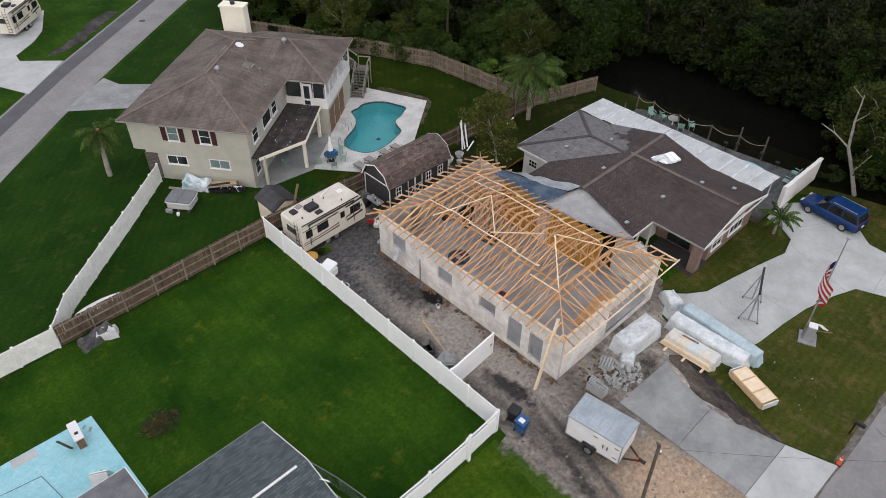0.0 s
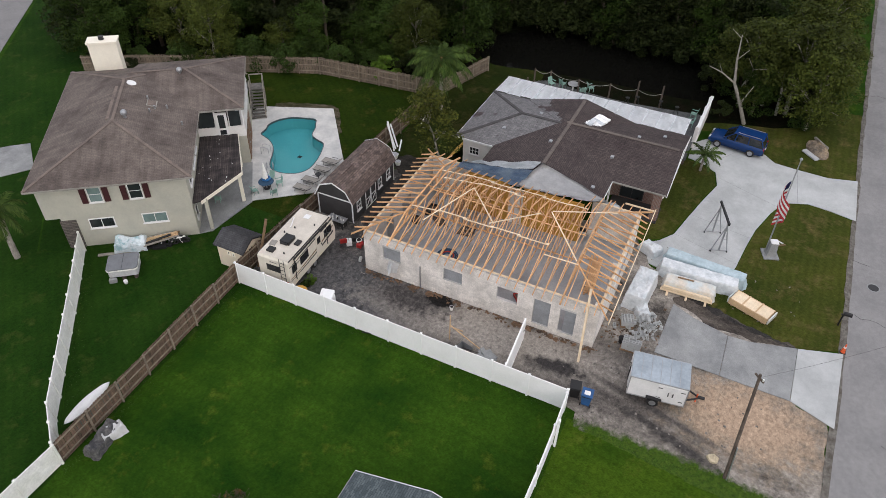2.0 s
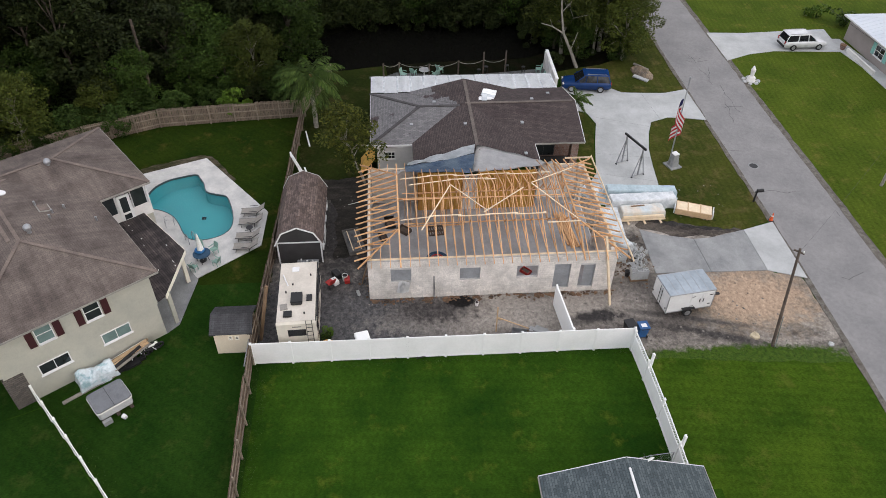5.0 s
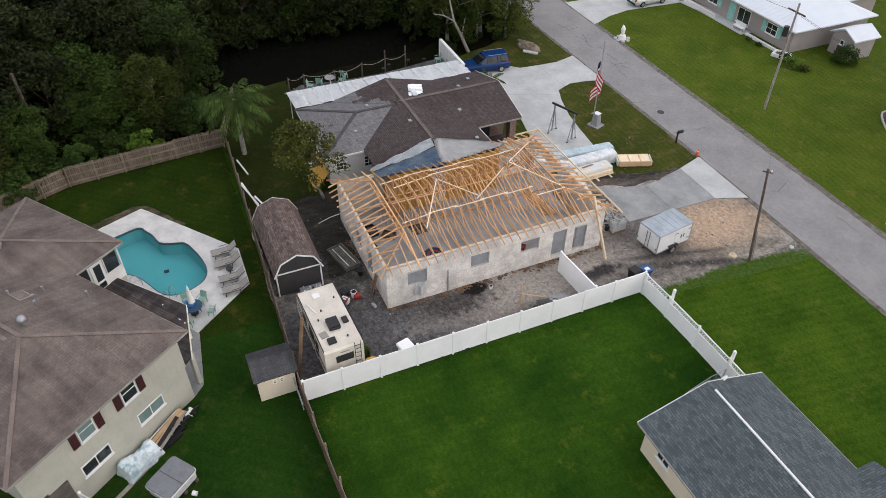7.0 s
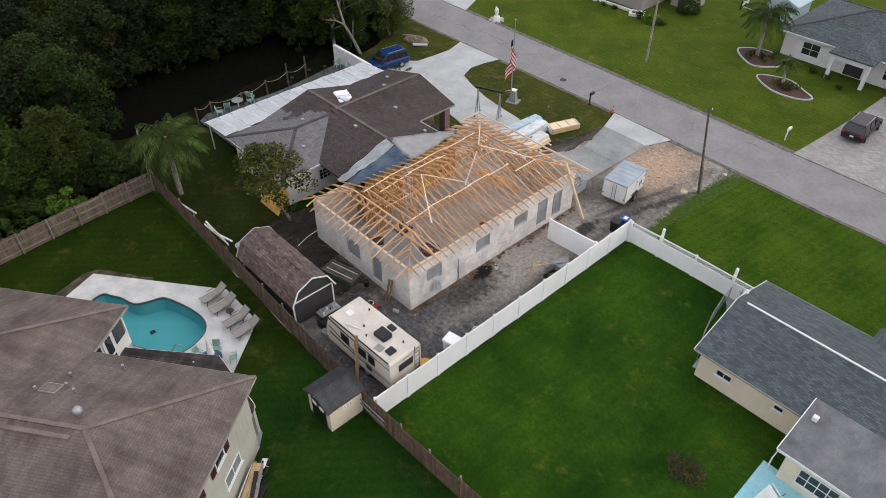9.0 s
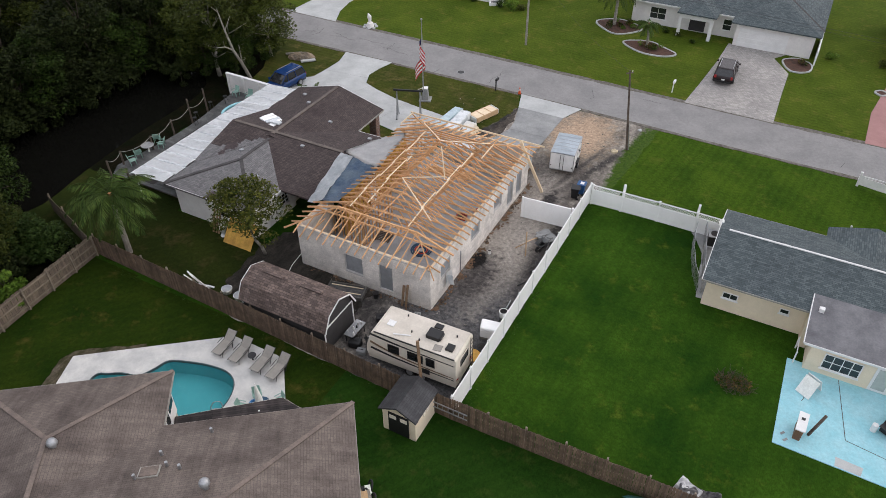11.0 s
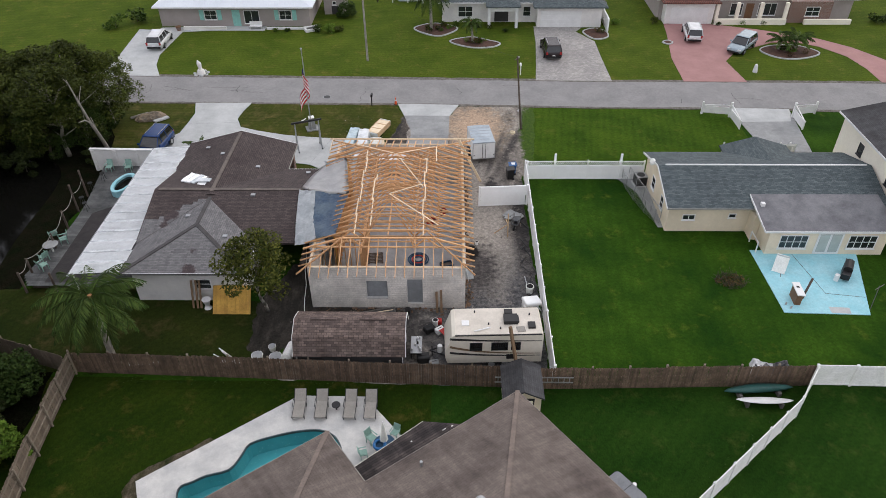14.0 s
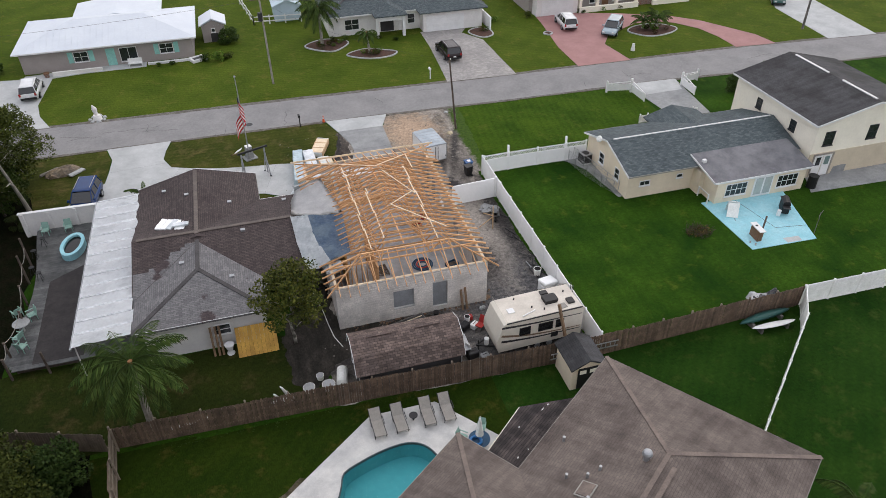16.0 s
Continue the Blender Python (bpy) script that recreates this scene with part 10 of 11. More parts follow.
kk = board_hull("kayak", "dark teal kayak beside the picket fence", "kayak", 6.3, 39.15, 0.30, 5, 25, 4.3, 0.75, 0.36, "kayak_green")
sb = board_hull("surfboard", "long white paddle board beside the kayak", "surfboard", 6.25, 40.0, 0.35, -1, 18, 3.4, 0.72, 0.12, "white")
for ob, x in ((kk, 1.2), (kk, -1.2)):
    part("stand", box(B(), x - 0.1, -0.35, -0.30, x + 0.1, 0.35, 0.02), M["wood_grey"], ob)
for x in (-1.0, 1.0):
    part("stand", box(B(), x - 0.08, -0.25, -0.35, x + 0.08, 0.25, 0.03), M["wood_grey"], sb)

# ---- the blue patio ----
bar = thing("patio_bar", "dark wooden bar with a white top", "bar", 0.85, 30.6, 0.055, 86)
part("body", box(B(), -0.55, -0.2, 0, 0.55, 0.2, 0.95), M["door_brown"], bar)
part("top", box(B(), -0.72, -0.26, 0.95, 0.72, 0.26, 1.02), M["white"], bar)
part("sink", box(B(), -0.3, -0.1, 1.022, -0.1, 0.1, 1.03), M["dark_metal"], bar)
mp = single("patio_post", beam(B(), (0.3, 30.5, 0.05), (-0.15, 30.1, 1.6), 0.14, 0.10), M["pole_wood"], "dark post leaning on the patio", "post")
pb = thing("patio_screen", "white panels leaning together on the patio", "panel", 0.3, 26.5, 0.055, 60)
part("panel", beam(B(), (0.1, 0, 0.02), (0.6, 0, 1.15), 0.9, 0.05), M["white"], pb)
part("panel", beam(B(), (1.3, 0, 0.02), (0.75, 0, 1.1), 0.9, 0.05), M["vinyl_old"], pb)
gr = thing("barbecue", "black barbecue grill on the patio", "barbecue", -3.75, 28.0, 0.055, 60)
part("cabinet", box(B(), -0.6, -0.3, 0.1, 0.6, 0.3, 0.8), M["black"], gr)
part("shelf", box(B(), -1.05, -0.28, 0.8, 1.05, 0.28, 0.84), M["dark_metal"], gr)
bm = extrude_y(B(), [(-0.3, 0.84), (0.3, 0.84), (0.28, 1.1), (0.1, 1.22), (-0.1, 1.22), (-0.28, 1.1)], -0.55, 0.55)
bmesh.ops.recalc_face_normals(bm, faces=bm.faces[:])
part("hood", bm, M["black"], gr).matrix_basis = pose(0, 0, 0, 0, 0, 90)
part("gas_bottle", tube(B(), (0.8, -0.5, 0.0), (0.8, -0.5, 0.5), 0.17, n=12), M["white"], gr)
for x, y in ((1.5, 30.9), (1.3, 31.3)):
    single("sandal", beam(B(), (x, y, 0.07), (x + 0.18, y + 0.22, 0.07), 0.12, 0.03), M["concrete_grey"], "small grey object lying on the patio", "clutter", group="patio clutter")
cf = thing("chain_link_fence", "low grey chain-link fence beside the house corner", "fence", 0, 0)
run = [(8.55, 21.2), (9.1, 19.9), (9.6, 18.0), (9.9, 16.3), (10.0, 15.0)]
for (x0, y0), (x1, y1) in zip(run, run[1:]):
    part("post", tube(B(), (x0, y0, 0), (x0, y0, 1.25), 0.025, n=6), M["steel"], cf)
    part("top_rail", tube(B(), (x0, y0, 1.22), (x1, y1, 1.22), 0.02, n=6), M["steel"], cf)
    bm = B()
    n = int(math.hypot(x1 - x0, y1 - y0) / 0.11)
    for k in range(n):
        for d in (1, -1):
            fa, fb = k / n, min(1.0, max(0.0, (k + d * 5) / n))
            beam(bm, (x0 + (x1 - x0) * fa, y0 + (y1 - y0) * fa, 0.03), (x0 + (x1 - x0) * fb, y0 + (y1 - y0) * fb, 1.2), 0.006, 0.006)
    part("wire_mesh", bm, M["steel"], cf)
part("post", tube(B(), (*run[-1], 0), (*run[-1], 1.25), 0.025, n=6), M["steel"], cf)
sdish = thing("satellite_dish", "small pale satellite dish on the roof corner", "satellite dish", 8.36, 17.3, 2.95, 30)
part("mast", tube(B(), (-0.25, 0, 0.0), (0, 0, 0.3), 0.02, n=6), M["steel"], sdish)
part("reflector", tube(B(), (0, 0, 0.35), (0.06, 0, 0.38), 0.30, 0.22, n=16), M["vinyl_old"], sdish)
part("arm", tube(B(), (0.05, 0, 0.2), (0.42, 0, 0.42), 0.015, n=6), M["dark_metal"], sdish)
ac = thing("air_conditioner", "square dark air-conditioning unit beside the house", "air conditioner", 8.55, 15.5, 0.0, 8)
part("pad", box(B(), -0.6, -0.6, 0, 0.6, 0.6, 0.08), M["concrete"], ac)
part("case", box(B(), -0.45, -0.45, 0.08, 0.45, 0.45, 0.9), M["dark_metal"], ac)
part("top", box(B(), -0.47, -0.47, 0.90, 0.47, 0.47, 0.96), M["steel"], ac)
part("fan_grille", tube(B(), (0, 0, 0.962), (0, 0, 0.985), 0.34, n=20), M["black"], ac)
for k in range(9):
    part("louvre", box(B(), -0.47, -0.4, 0.15 + k * 0.08, -0.452, 0.4, 0.19 + k * 0.08), M["steel"], ac)
cl = thing("clothes_post", "thin grey clothes-line post at the patio's corner", "post", -4.0, 31.5, 0)
part("pole", tube(B(), (0, 0, 0), (0.2, 0.1, 2.2), 0.03), M["wood_grey"], cl)
part("arm", tube(B(), (-0.3, -0.2, 2.1), (0.6, 0.4, 2.15), 0.025), M["wood_grey"], cl)
blk = thing("water_butt", "black water butt at the house corner", "barrel", -8.6, 25.4, 0.02)
part("body", tube(B(), (0, 0, 0), (0, 0, 1.1), 0.42, 0.4, n=16), M["black"], blk)
part("lid", tube(B(), (0, 0, 1.1), (0, 0, 1.16), 0.43, n=16), M["black"], blk)

rk = single("yellow_rock", smooth_rock(0.32), M["rock_tan"], "pale yellow rock beside the utility pole", "rock", smooth_shade=False)
rk.matrix_basis = pose(19.0, 6.3, 0.02)
rk2 = single("pale_rock", smooth_rock(0.2), M["concrete"], "pale rock at the edge of the lawn", "rock")
rk2.matrix_basis = pose(18.0, 1.6, 0.02, 0, 0, 50)


# ---- plants ----
def leaves(name, pts, size, material, parent, seed, aspect=0.55, up=0.5):
    """Many small leaves, one quad each, at the points, turned at random but mostly lying."""
    rs = np.random.RandomState(seed)
    pts = np.asarray(pts, float)
    n = len(pts)
    nrm = rs.normal(size=(n, 3))
    nrm[:, 2] = np.abs(nrm[:, 2]) + up
    nrm /= np.linalg.norm(nrm, axis=1)[:, None]
    a = np.cross(nrm, rs.normal(size=(n, 3)))
    a /= np.linalg.norm(a, axis=1)[:, None] + 1e-9
    b = np.cross(nrm, a)
    s = size * rs.uniform(0.6, 1.35, n)[:, None]
    verts = np.stack([pts - a * s, pts + b * s * aspect, pts + a * s, pts - b * s * aspect], 1).reshape(-1, 3)
    me = bpy.data.meshes.new(name)
    me.from_pydata(verts.tolist(), [], [(4 * i, 4 * i + 1, 4 * i + 2, 4 * i + 3) for i in range(n)])
    me.materials.append(material)
    ob = new(name, me)
    ob.parent = parent
    return ob


def clumps(rs, centres, radii, per, flat=0.7):
    """Points on the shells of clumps, thinner inside."""
    out = []
    for c, r in zip(centres, radii):
        d = rs.normal(size=(per, 3))
        d /= np.linalg.norm(d, axis=1)[:, None]
        q = d * (r * rs.uniform(0.55, 1.05, per) ** 0.7)[:, None]
        q[:, 2] *= flat
        out.append(np.asarray(c) + q)
    return np.concatenate(out)


def tree(label, h, r, seed, leaf, leaf_size, n_clumps, per, bark="bark", base=0.35, trunk=0.22, lean=0.0, pale_limbs=0):
    """Tapered, forked trunk with limbs that carry clumps of leaves."""
    t = thing("tree", label, "tree", group="trees")
    rs = np.random.RandomState(seed)
    bm = B()
    top = Vector((lean, 0, h * 0.72))
    prev, pr = Vector((0, 0, 0)), trunk
    joints = []
    for k in range(1, 7):
        f = k / 6
        p = Vector((lean * f + rs.normal() * 0.12, rs.normal() * 0.12, top.z * f))
        tube(bm, prev, p, pr, trunk * (1 - 0.75 * f), n=7)
        prev, pr = p, trunk * (1 - 0.75 * f)
        joints.append(p)
    cs, rr = [], []
    for k in range(n_clumps):
        u = rs.uniform(0, 1) ** 0.8
        ang = k * 2.4 + rs.uniform(-0.5, 0.5)
        z = h * (base + (1 - base) * u)
        wide = r * math.sqrt(max(0.05, 1 - (abs((u - 0.42)) / 0.62) ** 2)) * rs.uniform(0.35, 1.0)
        c = (lean * z / h + wide * math.cos(ang), wide * math.sin(ang), z)
        cs.append(c)
        rr.append(r * rs.uniform(0.22, 0.42))
        if k % 3 == 0:
            j = joints[min(5, max(1, int(6 * z / h * 0.9)))]
            m = j.lerp(Vector(c), 0.55) + Vector((0, 0, 0.15 * r))
            tube(bm, j, m, trunk * 0.32, trunk * 0.2, n=5)
            tube(bm, m, Vector(c), trunk * 0.2, trunk * 0.06, n=5)
    for k in range(pale_limbs):
        ang = k * 2.2 + seed
        a = joints[2 + k % 3]
        p = a + Vector((r * 0.55 * math.cos(ang), r * 0.55 * math.sin(ang), h * 0.22))
        q = p + Vector((r * 0.55 * math.cos(ang + 0.5), r * 0.55 * math.sin(ang + 0.5), h * 0.12))
        tube(bm, a, p, trunk * 0.45, trunk * 0.3, n=6)
        tube(bm, p, q, trunk * 0.3, trunk * 0.08, n=6)
        tube(bm, p, p + Vector((r * 0.3 * math.cos(ang - 0.8), r * 0.3 * math.sin(ang - 0.8), h * 0.16)), trunk * 0.22, trunk * 0.06, n=5)
    part("trunk", bm, M[bark], t, smooth_shade=True)
    leaves("crown", clumps(rs, cs, rr, per), leaf_size, M[leaf], t, seed)
    return t


FOREST = [
    tree("tall dark broad-leaved tree in the wood", 11.0, 3.6, 1, "leaf_dark", 0.17, 44, 180, base=0.12),
    tree("tall dark tree with an uneven crown in the wood", 12.5, 4.2, 2, "leaf_dark", 0.18, 48, 180, base=0.14),
    tree("green tree in the wood", 9.0, 3.2, 3, "leaf_mid", 0.125, 44, 250, base=0.12),
    tree("olive-green tree at the edge of the wood", 8.5, 3.3, 4, "leaf_olive", 0.115, 46, 320, base=0.2, bark="bark_pale", pale_limbs=1),
    tree("slender dark tree in the wood", 13.0, 2.8, 5, "leaf_dark", 0.17, 38, 170, base=0.2),
]
BUSH = [
    tree("dense green bush at the edge of the wood", 3.2, 2.0, 11, "leaf_bush", 0.12, 26, 190, base=0.1, trunk=0.08),
    tree("bright green bush by the fence", 3.0, 1.9, 12, "leaf_bush", 0.13, 24, 180, base=0.1, trunk=0.08),
    tree("dark undergrowth beneath the trees", 3.6, 2.4, 13, "leaf_dark", 0.18, 20, 140, base=0.08, trunk=0.08),
]
for ob in FOREST + BUSH:
    ob["group"] = "trees of the wood"


def wood_edge(y):
    """The wood begins at this x, behind the fences."""
    if y < 39:
        return 67.3
    return 50.4 if y < 47 else 50.4 - (y - 47) * 0.62


rng = random.Random(77)
spots = []
tries = 0
while len(spots) < 250 and tries < 12000:
    tries += 1
    x, y = rng.uniform(34, 108), rng.uniform(3, 108)
    if x < wood_edge(y) + 1.8 or y > 0.755 * x + 46 or (y < 9 and x < 76):
        continue
    if x < 68.8 and 10 < y < 39 or (x > 100 and y > 90):
        continue
    gap = 7.5 if x < 86 and y < 90 else 14.0
    if any((x - a) ** 2 + (y - b) ** 2 < gap for a, b in spots):
        continue
    spots.append((x, y))
used = set()
for x, y in spots:
    edge = x - wood_edge(y)
    i = rng.choice((2, 3, 3, 2)) if edge < 6 else rng.choice((3, 2, 3, 0, 1, 4)) if x > 70 and y < 35 else rng.choice((0, 1, 4, 0, 1, 2))
    s = rng.uniform(0.8, 1.15) * (0.72 if edge < 4 else 1.0)
    m = pose(x, y, 0, 0, 0, rng.uniform(0, 360)) @ Matrix.Diagonal((s, s, s * rng.uniform(0.9, 1.15), 1))
    if i in used:
        copy_thing(FOREST[i], m)
    else:
        used.add(i)
        FOREST[i].matrix_basis = m
# crowns that hang over the far side of the water
for k in range(15):
    y = 11.5 + k * 2.0
    s = rng.uniform(0.75, 1.05)
    copy_thing(FOREST[(0, 1, 2, 0, 4)[k % 5]], pose(68.6 + rng.uniform(-0.8, 1.0) - (2.5 if y > 36 else 0), y, 0, 0, 0, rng.uniform(0, 360)) @ Matrix.Diagonal((s, s, s, 1)))
    copy_thing(BUSH[2], pose(68.2 + rng.uniform(-0.8, 0.8) - (3.0 if y > 36 else 0), y + 1.0, 0, 0, 0, rng.uniform(0, 360)) @ Matrix.Diagonal((1.0, 1.0, 1.0, 1)))
# trees on the near bank by the driveway and along the street
for x, y, i, s in ((60.8, 6.6, 3, 1.15), (64.2, 5.0, 3, 1.0), (67.8, 6.6, 3, 1.05), (64.8, 9.8, 3, 0.9), (69.6, 10.2, 2, 0.95), (72.6, 5.0, 3, 1.1), (76.5, 6.8, 3, 1.1), (61.6, 11.4, 2, 0.7), (80.6, 5.2, 3, 1.1), (84.5, 7.0, 1, 0.9), (59.2, 9.6, 2, 0.62), (67.0, 3.4, 3, 0.8), (60.4, 10.9, 3, 1.1), (58.6, 4.6, 3, 0.95)):
    copy_thing(FOREST[i], pose(x, y, 0, 0, 0, x * 41 % 360) @ Matrix.Diagonal((s, s, s, 1)))
used = set()
k = 0
for y in (40, 42.2, 44.6, 47, 49.5, 52, 54.4, 57, 59.5, 62, 64.5, 67.4):
    for d in (1.4, 3.0):
        x = wood_edge(y) + d + rng.uniform(-0.5, 0.6) - 0.6
        i = rng.choice((0, 1, 2, 0))
        s = rng.uniform(0.6, 1.0)
        m = pose(x, y + rng.uniform(-0.8, 0.8), 0, 0, 0, rng.uniform(0, 360)) @ Matrix.Diagonal((s, s, s, 1))
        if i in used:
            copy_thing(BUSH[i], m)
        else:
            used.add(i)
            BUSH[i].matrix_basis = m
for x, y, i, s in ((57.6, 12.2, 2, 0.6), (59.0, 4.9, 0, 0.7), (62.5, 3.9, 0, 0.6), (53.4, 38.4, 1, 0.7), (51.2, 39.6, 0, 0.9), (74.0, 20, 2, 1.2), (74.5, 28, 2, 1.2), (74, 36, 2, 1.1), (73.5, 44, 2, 1.2), (73, 52, 2, 1.2), (63.0, 13.8, 2, 1.0), (67.5, 13.2, 2, 1.0), (71.5, 14.5, 2, 1.1), (60.2, 39.6, 2, 1.1), (63.4, 39.8, 2, 1.2), (56.4, 39.4, 2, 1.0), (66.4, 38.6, 2, 1.2), (-16.5, 10.5, 1, 0.7), (-18.5, 9.2, 0, 0.8), (-15.5, 7.6, 1, 0.5), (-14.4, 5.9, 0, 0.6), (-16.6, 5.2, 1, 0.65), (-18.8, 4.9, 0, 0.7), (38.9, -26.0, 0, 0.62), (40.0, -25.7, 1, 0.4), (61.0, -33.5, 2, 0.6), (51.5, -43.5, 2, 0.7)):
    copy_thing(BUSH[i], pose(x, y, 0, 0, 0, x * 31 % 360) @ Matrix.Diagonal((s, s, s, 1)))

# two brighter bushes by the garden fence
gb = tree("bright green bush beside the garden fence", 2.6, 1.5, 31, "leaf_bright", 0.12, 18, 150, base=0.1, trunk=0.07)
gb["group"] = "garden trees"
gb.matrix_basis = pose(49.4, 44.2, 0, 0, 0, 30)
copy_thing(gb, pose(57.0, 38.9, 0, 0, 0, 200) @ Matrix.Diagonal((0.9, 0.9, 0.85, 1)))

# the tree between the shed and the old house
yt = tree("young broad-leaved tree with reddish lower leaves", 7.0, 2.3, 21, "leaf_young", 0.105, 46, 130, bark="bark_pale", base=0.36, trunk=0.13, lean=1.35)
yt.matrix_basis = pose(37.5, 32.0, 0, 0, 0, 97)
yt["group"] = "garden trees"


def palm(label, h, n, length, seed, lean=0.6, droop=1.0, crown=True, trunk=0.2, wide=0.5):
    """Ringed trunk and arching fronds with leaflets on both sides of the rib."""
    t = thing("palm_tree", label, "palm", group="palms")
    hw = 0.046
    rs = np.random.RandomState(seed)
    bm = B()
    prev = Vector((0, 0, 0))
    for k in range(1, 11):
        f = k / 10
        p = Vector((lean * f * f, 0, h * f))
        tube(bm, prev, p, trunk * (1.15 - 0.3 * f) * (1.0 if k % 2 else 1.06), trunk * (1.12 - 0.3 * f), n=9)
        prev = p
    part("trunk", bm, M["palm_bark"], t)
    if crown:
        part("crownshaft", tube(B(), prev - Vector((0, 0, 0.1)), prev + Vector((0, 0, 0.75)), trunk * 1.05, trunk * 0.7, n=9), M["palm_boot"], t, "orange-brown frond bases")
    top = prev + Vector((0, 0, 0.55 if crown else 0.1))
    for k in range(n):
        ang = k * 2.39996
        rise = 1.7 - 1.8 * (k + rs.uniform(0, 1)) / n * droop
        bm = B()
        pts = []
        d = Vector((math.cos(ang), math.sin(ang), rise)).normalized()
        p = top.copy()
        m = 12
        for i in range(m + 1):
            pts.append(p.copy())
            d = (d + Vector((0, 0, -0.145 * droop))).normalized()
            p = p + d * length / m
        side = Vector((-math.sin(ang), math.cos(ang), 0))
        for a, b in zip(pts, pts[1:]):
            beam(bm, a, b, 0.035, 0.03)
        for i in range(1, m + 1):
            for q in (0, 0.33, 0.67):
                o = pts[i - 1].lerp(pts[i], q)
                w = wide * math.sin(math.pi * min(0.97, 0.12 + 0.86 * i / m)) + 0.08
                fwd = (pts[i] - pts[i - 1]).normalized()
                for s in (-1, 1):
                    tip = o + side * (s * w * rs.uniform(0.45, 0.75)) + fwd * w * 0.55 + Vector((0, 0, -w * rs.uniform(0.5, 1.0)))
                    v = [bm.verts.new(o), bm.verts.new(o.lerp(tip, 0.5) + fwd * hw), bm.verts.new(tip), bm.verts.new(o.lerp(tip, 0.5) - fwd * hw)]
                    bm.faces.new(v)
        part("frond", bm, M["leaf_palm"], t)
    return t


p1 = palm("feathery palm with drooping fronds by the picket fence", 4.6, 36, 3.7, 5, 0.1, 1.12, wide=0.75)
p1.matrix_basis = pose(46.5, 36.5, 0, 0, 0, 190)
p2 = palm("feathery palm on the side lawn", 3.6, 18, 2.4, 6, 0.3, 1.25, wide=0.5)
p2.matrix_basis = pose(13.6, 54.6, 0, 0, 0, 20)
copy_thing(p1, pose(27.6, -21.6, 0, 0, 0, 60) @ Matrix.Diagonal((0.9, 0.9, 0.95, 1)))
copy_thing(p2, pose(22.4, -17.0, 0, 0, 0, 10) @ Matrix.Diagonal((0.75, 0.75, 0.65, 1)))
p3 = palm("low spreading palm at the driveway", 1.5, 14, 1.8, 7, 0.1, 0.9, False, 0.10, wide=0.28)
p3.matrix_basis = pose(47.4, 12.2, 0, 0, 0, 0)
p4 = palm("broad low palm in a round bed", 1.6, 18, 2.3, 8, 0.1, 0.9, False, 0.2, wide=0.45)
p4.matrix_basis = pose(-16.0, -14.2, 0, 0, 0, 0)
copy_thing(p4, pose(-14.4, -14.8, 0, 0, 0, 70) @ Matrix.Diagonal((0.9, 0.9, 0.8, 1)))
snag = thing("dead_palm", "bare straight palm trunk at the edge of the wood", "tree trunk", 50.6, 51.8)
part("trunk", tube(B(), (0, 0, 0), (0.3, 0.2, 8.6), 0.17, 0.12, n=9), M["bark"], snag)
for x, y, h, a in ((61.5, 8.8, 6.5, 0.5), (60.2, 7.4, 5.0, -0.6), (75.8, 24, 8.0, 0.4), (74.6, 33, 7.0, -0.5)):
    t = thing("bare_branches", "pale dead branches among the trees", "tree", x, y, 0, 0, group="dead branches")
    for p, q, ra, rb in (((0, 0, 0), (a, 0.2, h * 0.5), 0.16, 0.12), ((a, 0.2, h * 0.5), (a * 2.2, 0.6, h), 0.12, 0.04), ((a, 0.2, h * 0.5), (-a * 1.8, -0.8, h * 0.9), 0.09, 0.03), ((a * 1.6, 0.4, h * 0.75), (a * 0.8, 1.6, h * 1.05), 0.06, 0.02), ((-a * 0.8, -0.4, h * 0.72), (-a * 2.4, 0.4, h * 1.1), 0.05, 0.02)):
        part("limb", tube(B(), p, q, ra, rb, n=6), M["bark_pale"], t)
lt = thing("bare_branches", "pale leaning trunk with bare forked limbs by the driveway", "tree", 57.1, 9.9, 0, 0, group="dead branches")
for a, b, ra, rb in (((0, 0, 0), (-0.1, 0.9, 2.0), 0.20, 0.16), ((-0.1, 0.9, 2.0), (-0.2, 1.9, 3.9), 0.16, 0.13), ((-0.2, 1.9, 3.9), (0, 2.3, 6.0), 0.13, 0.09), ((0, 2.3, 6.0), (0.3, 2.5, 8.2), 0.09, 0.04), ((-0.2, 1.9, 3.9), (-0.5, 3.2, 4.8), 0.09, 0.06), ((-0.5, 3.2, 4.8), (-0.6, 4.4, 5.2), 0.06, 0.03), ((0, 2.3, 6.0), (-0.2, 1.5, 7.2), 0.05, 0.02), ((0.3, 2.5, 7.9), (0, 3.4, 8.7), 0.04, 0.02), ((-0.1, 0.9, 2.0), (0.6, 0.2, 3.6), 0.08, 0.04), ((-0.5, 3.2, 4.8), (-0.8, 3.6, 5.7), 0.03, 0.015)):
    part("limb", tube(B(), a, b, ra, rb, n=7), M["bark_pale"], lt)

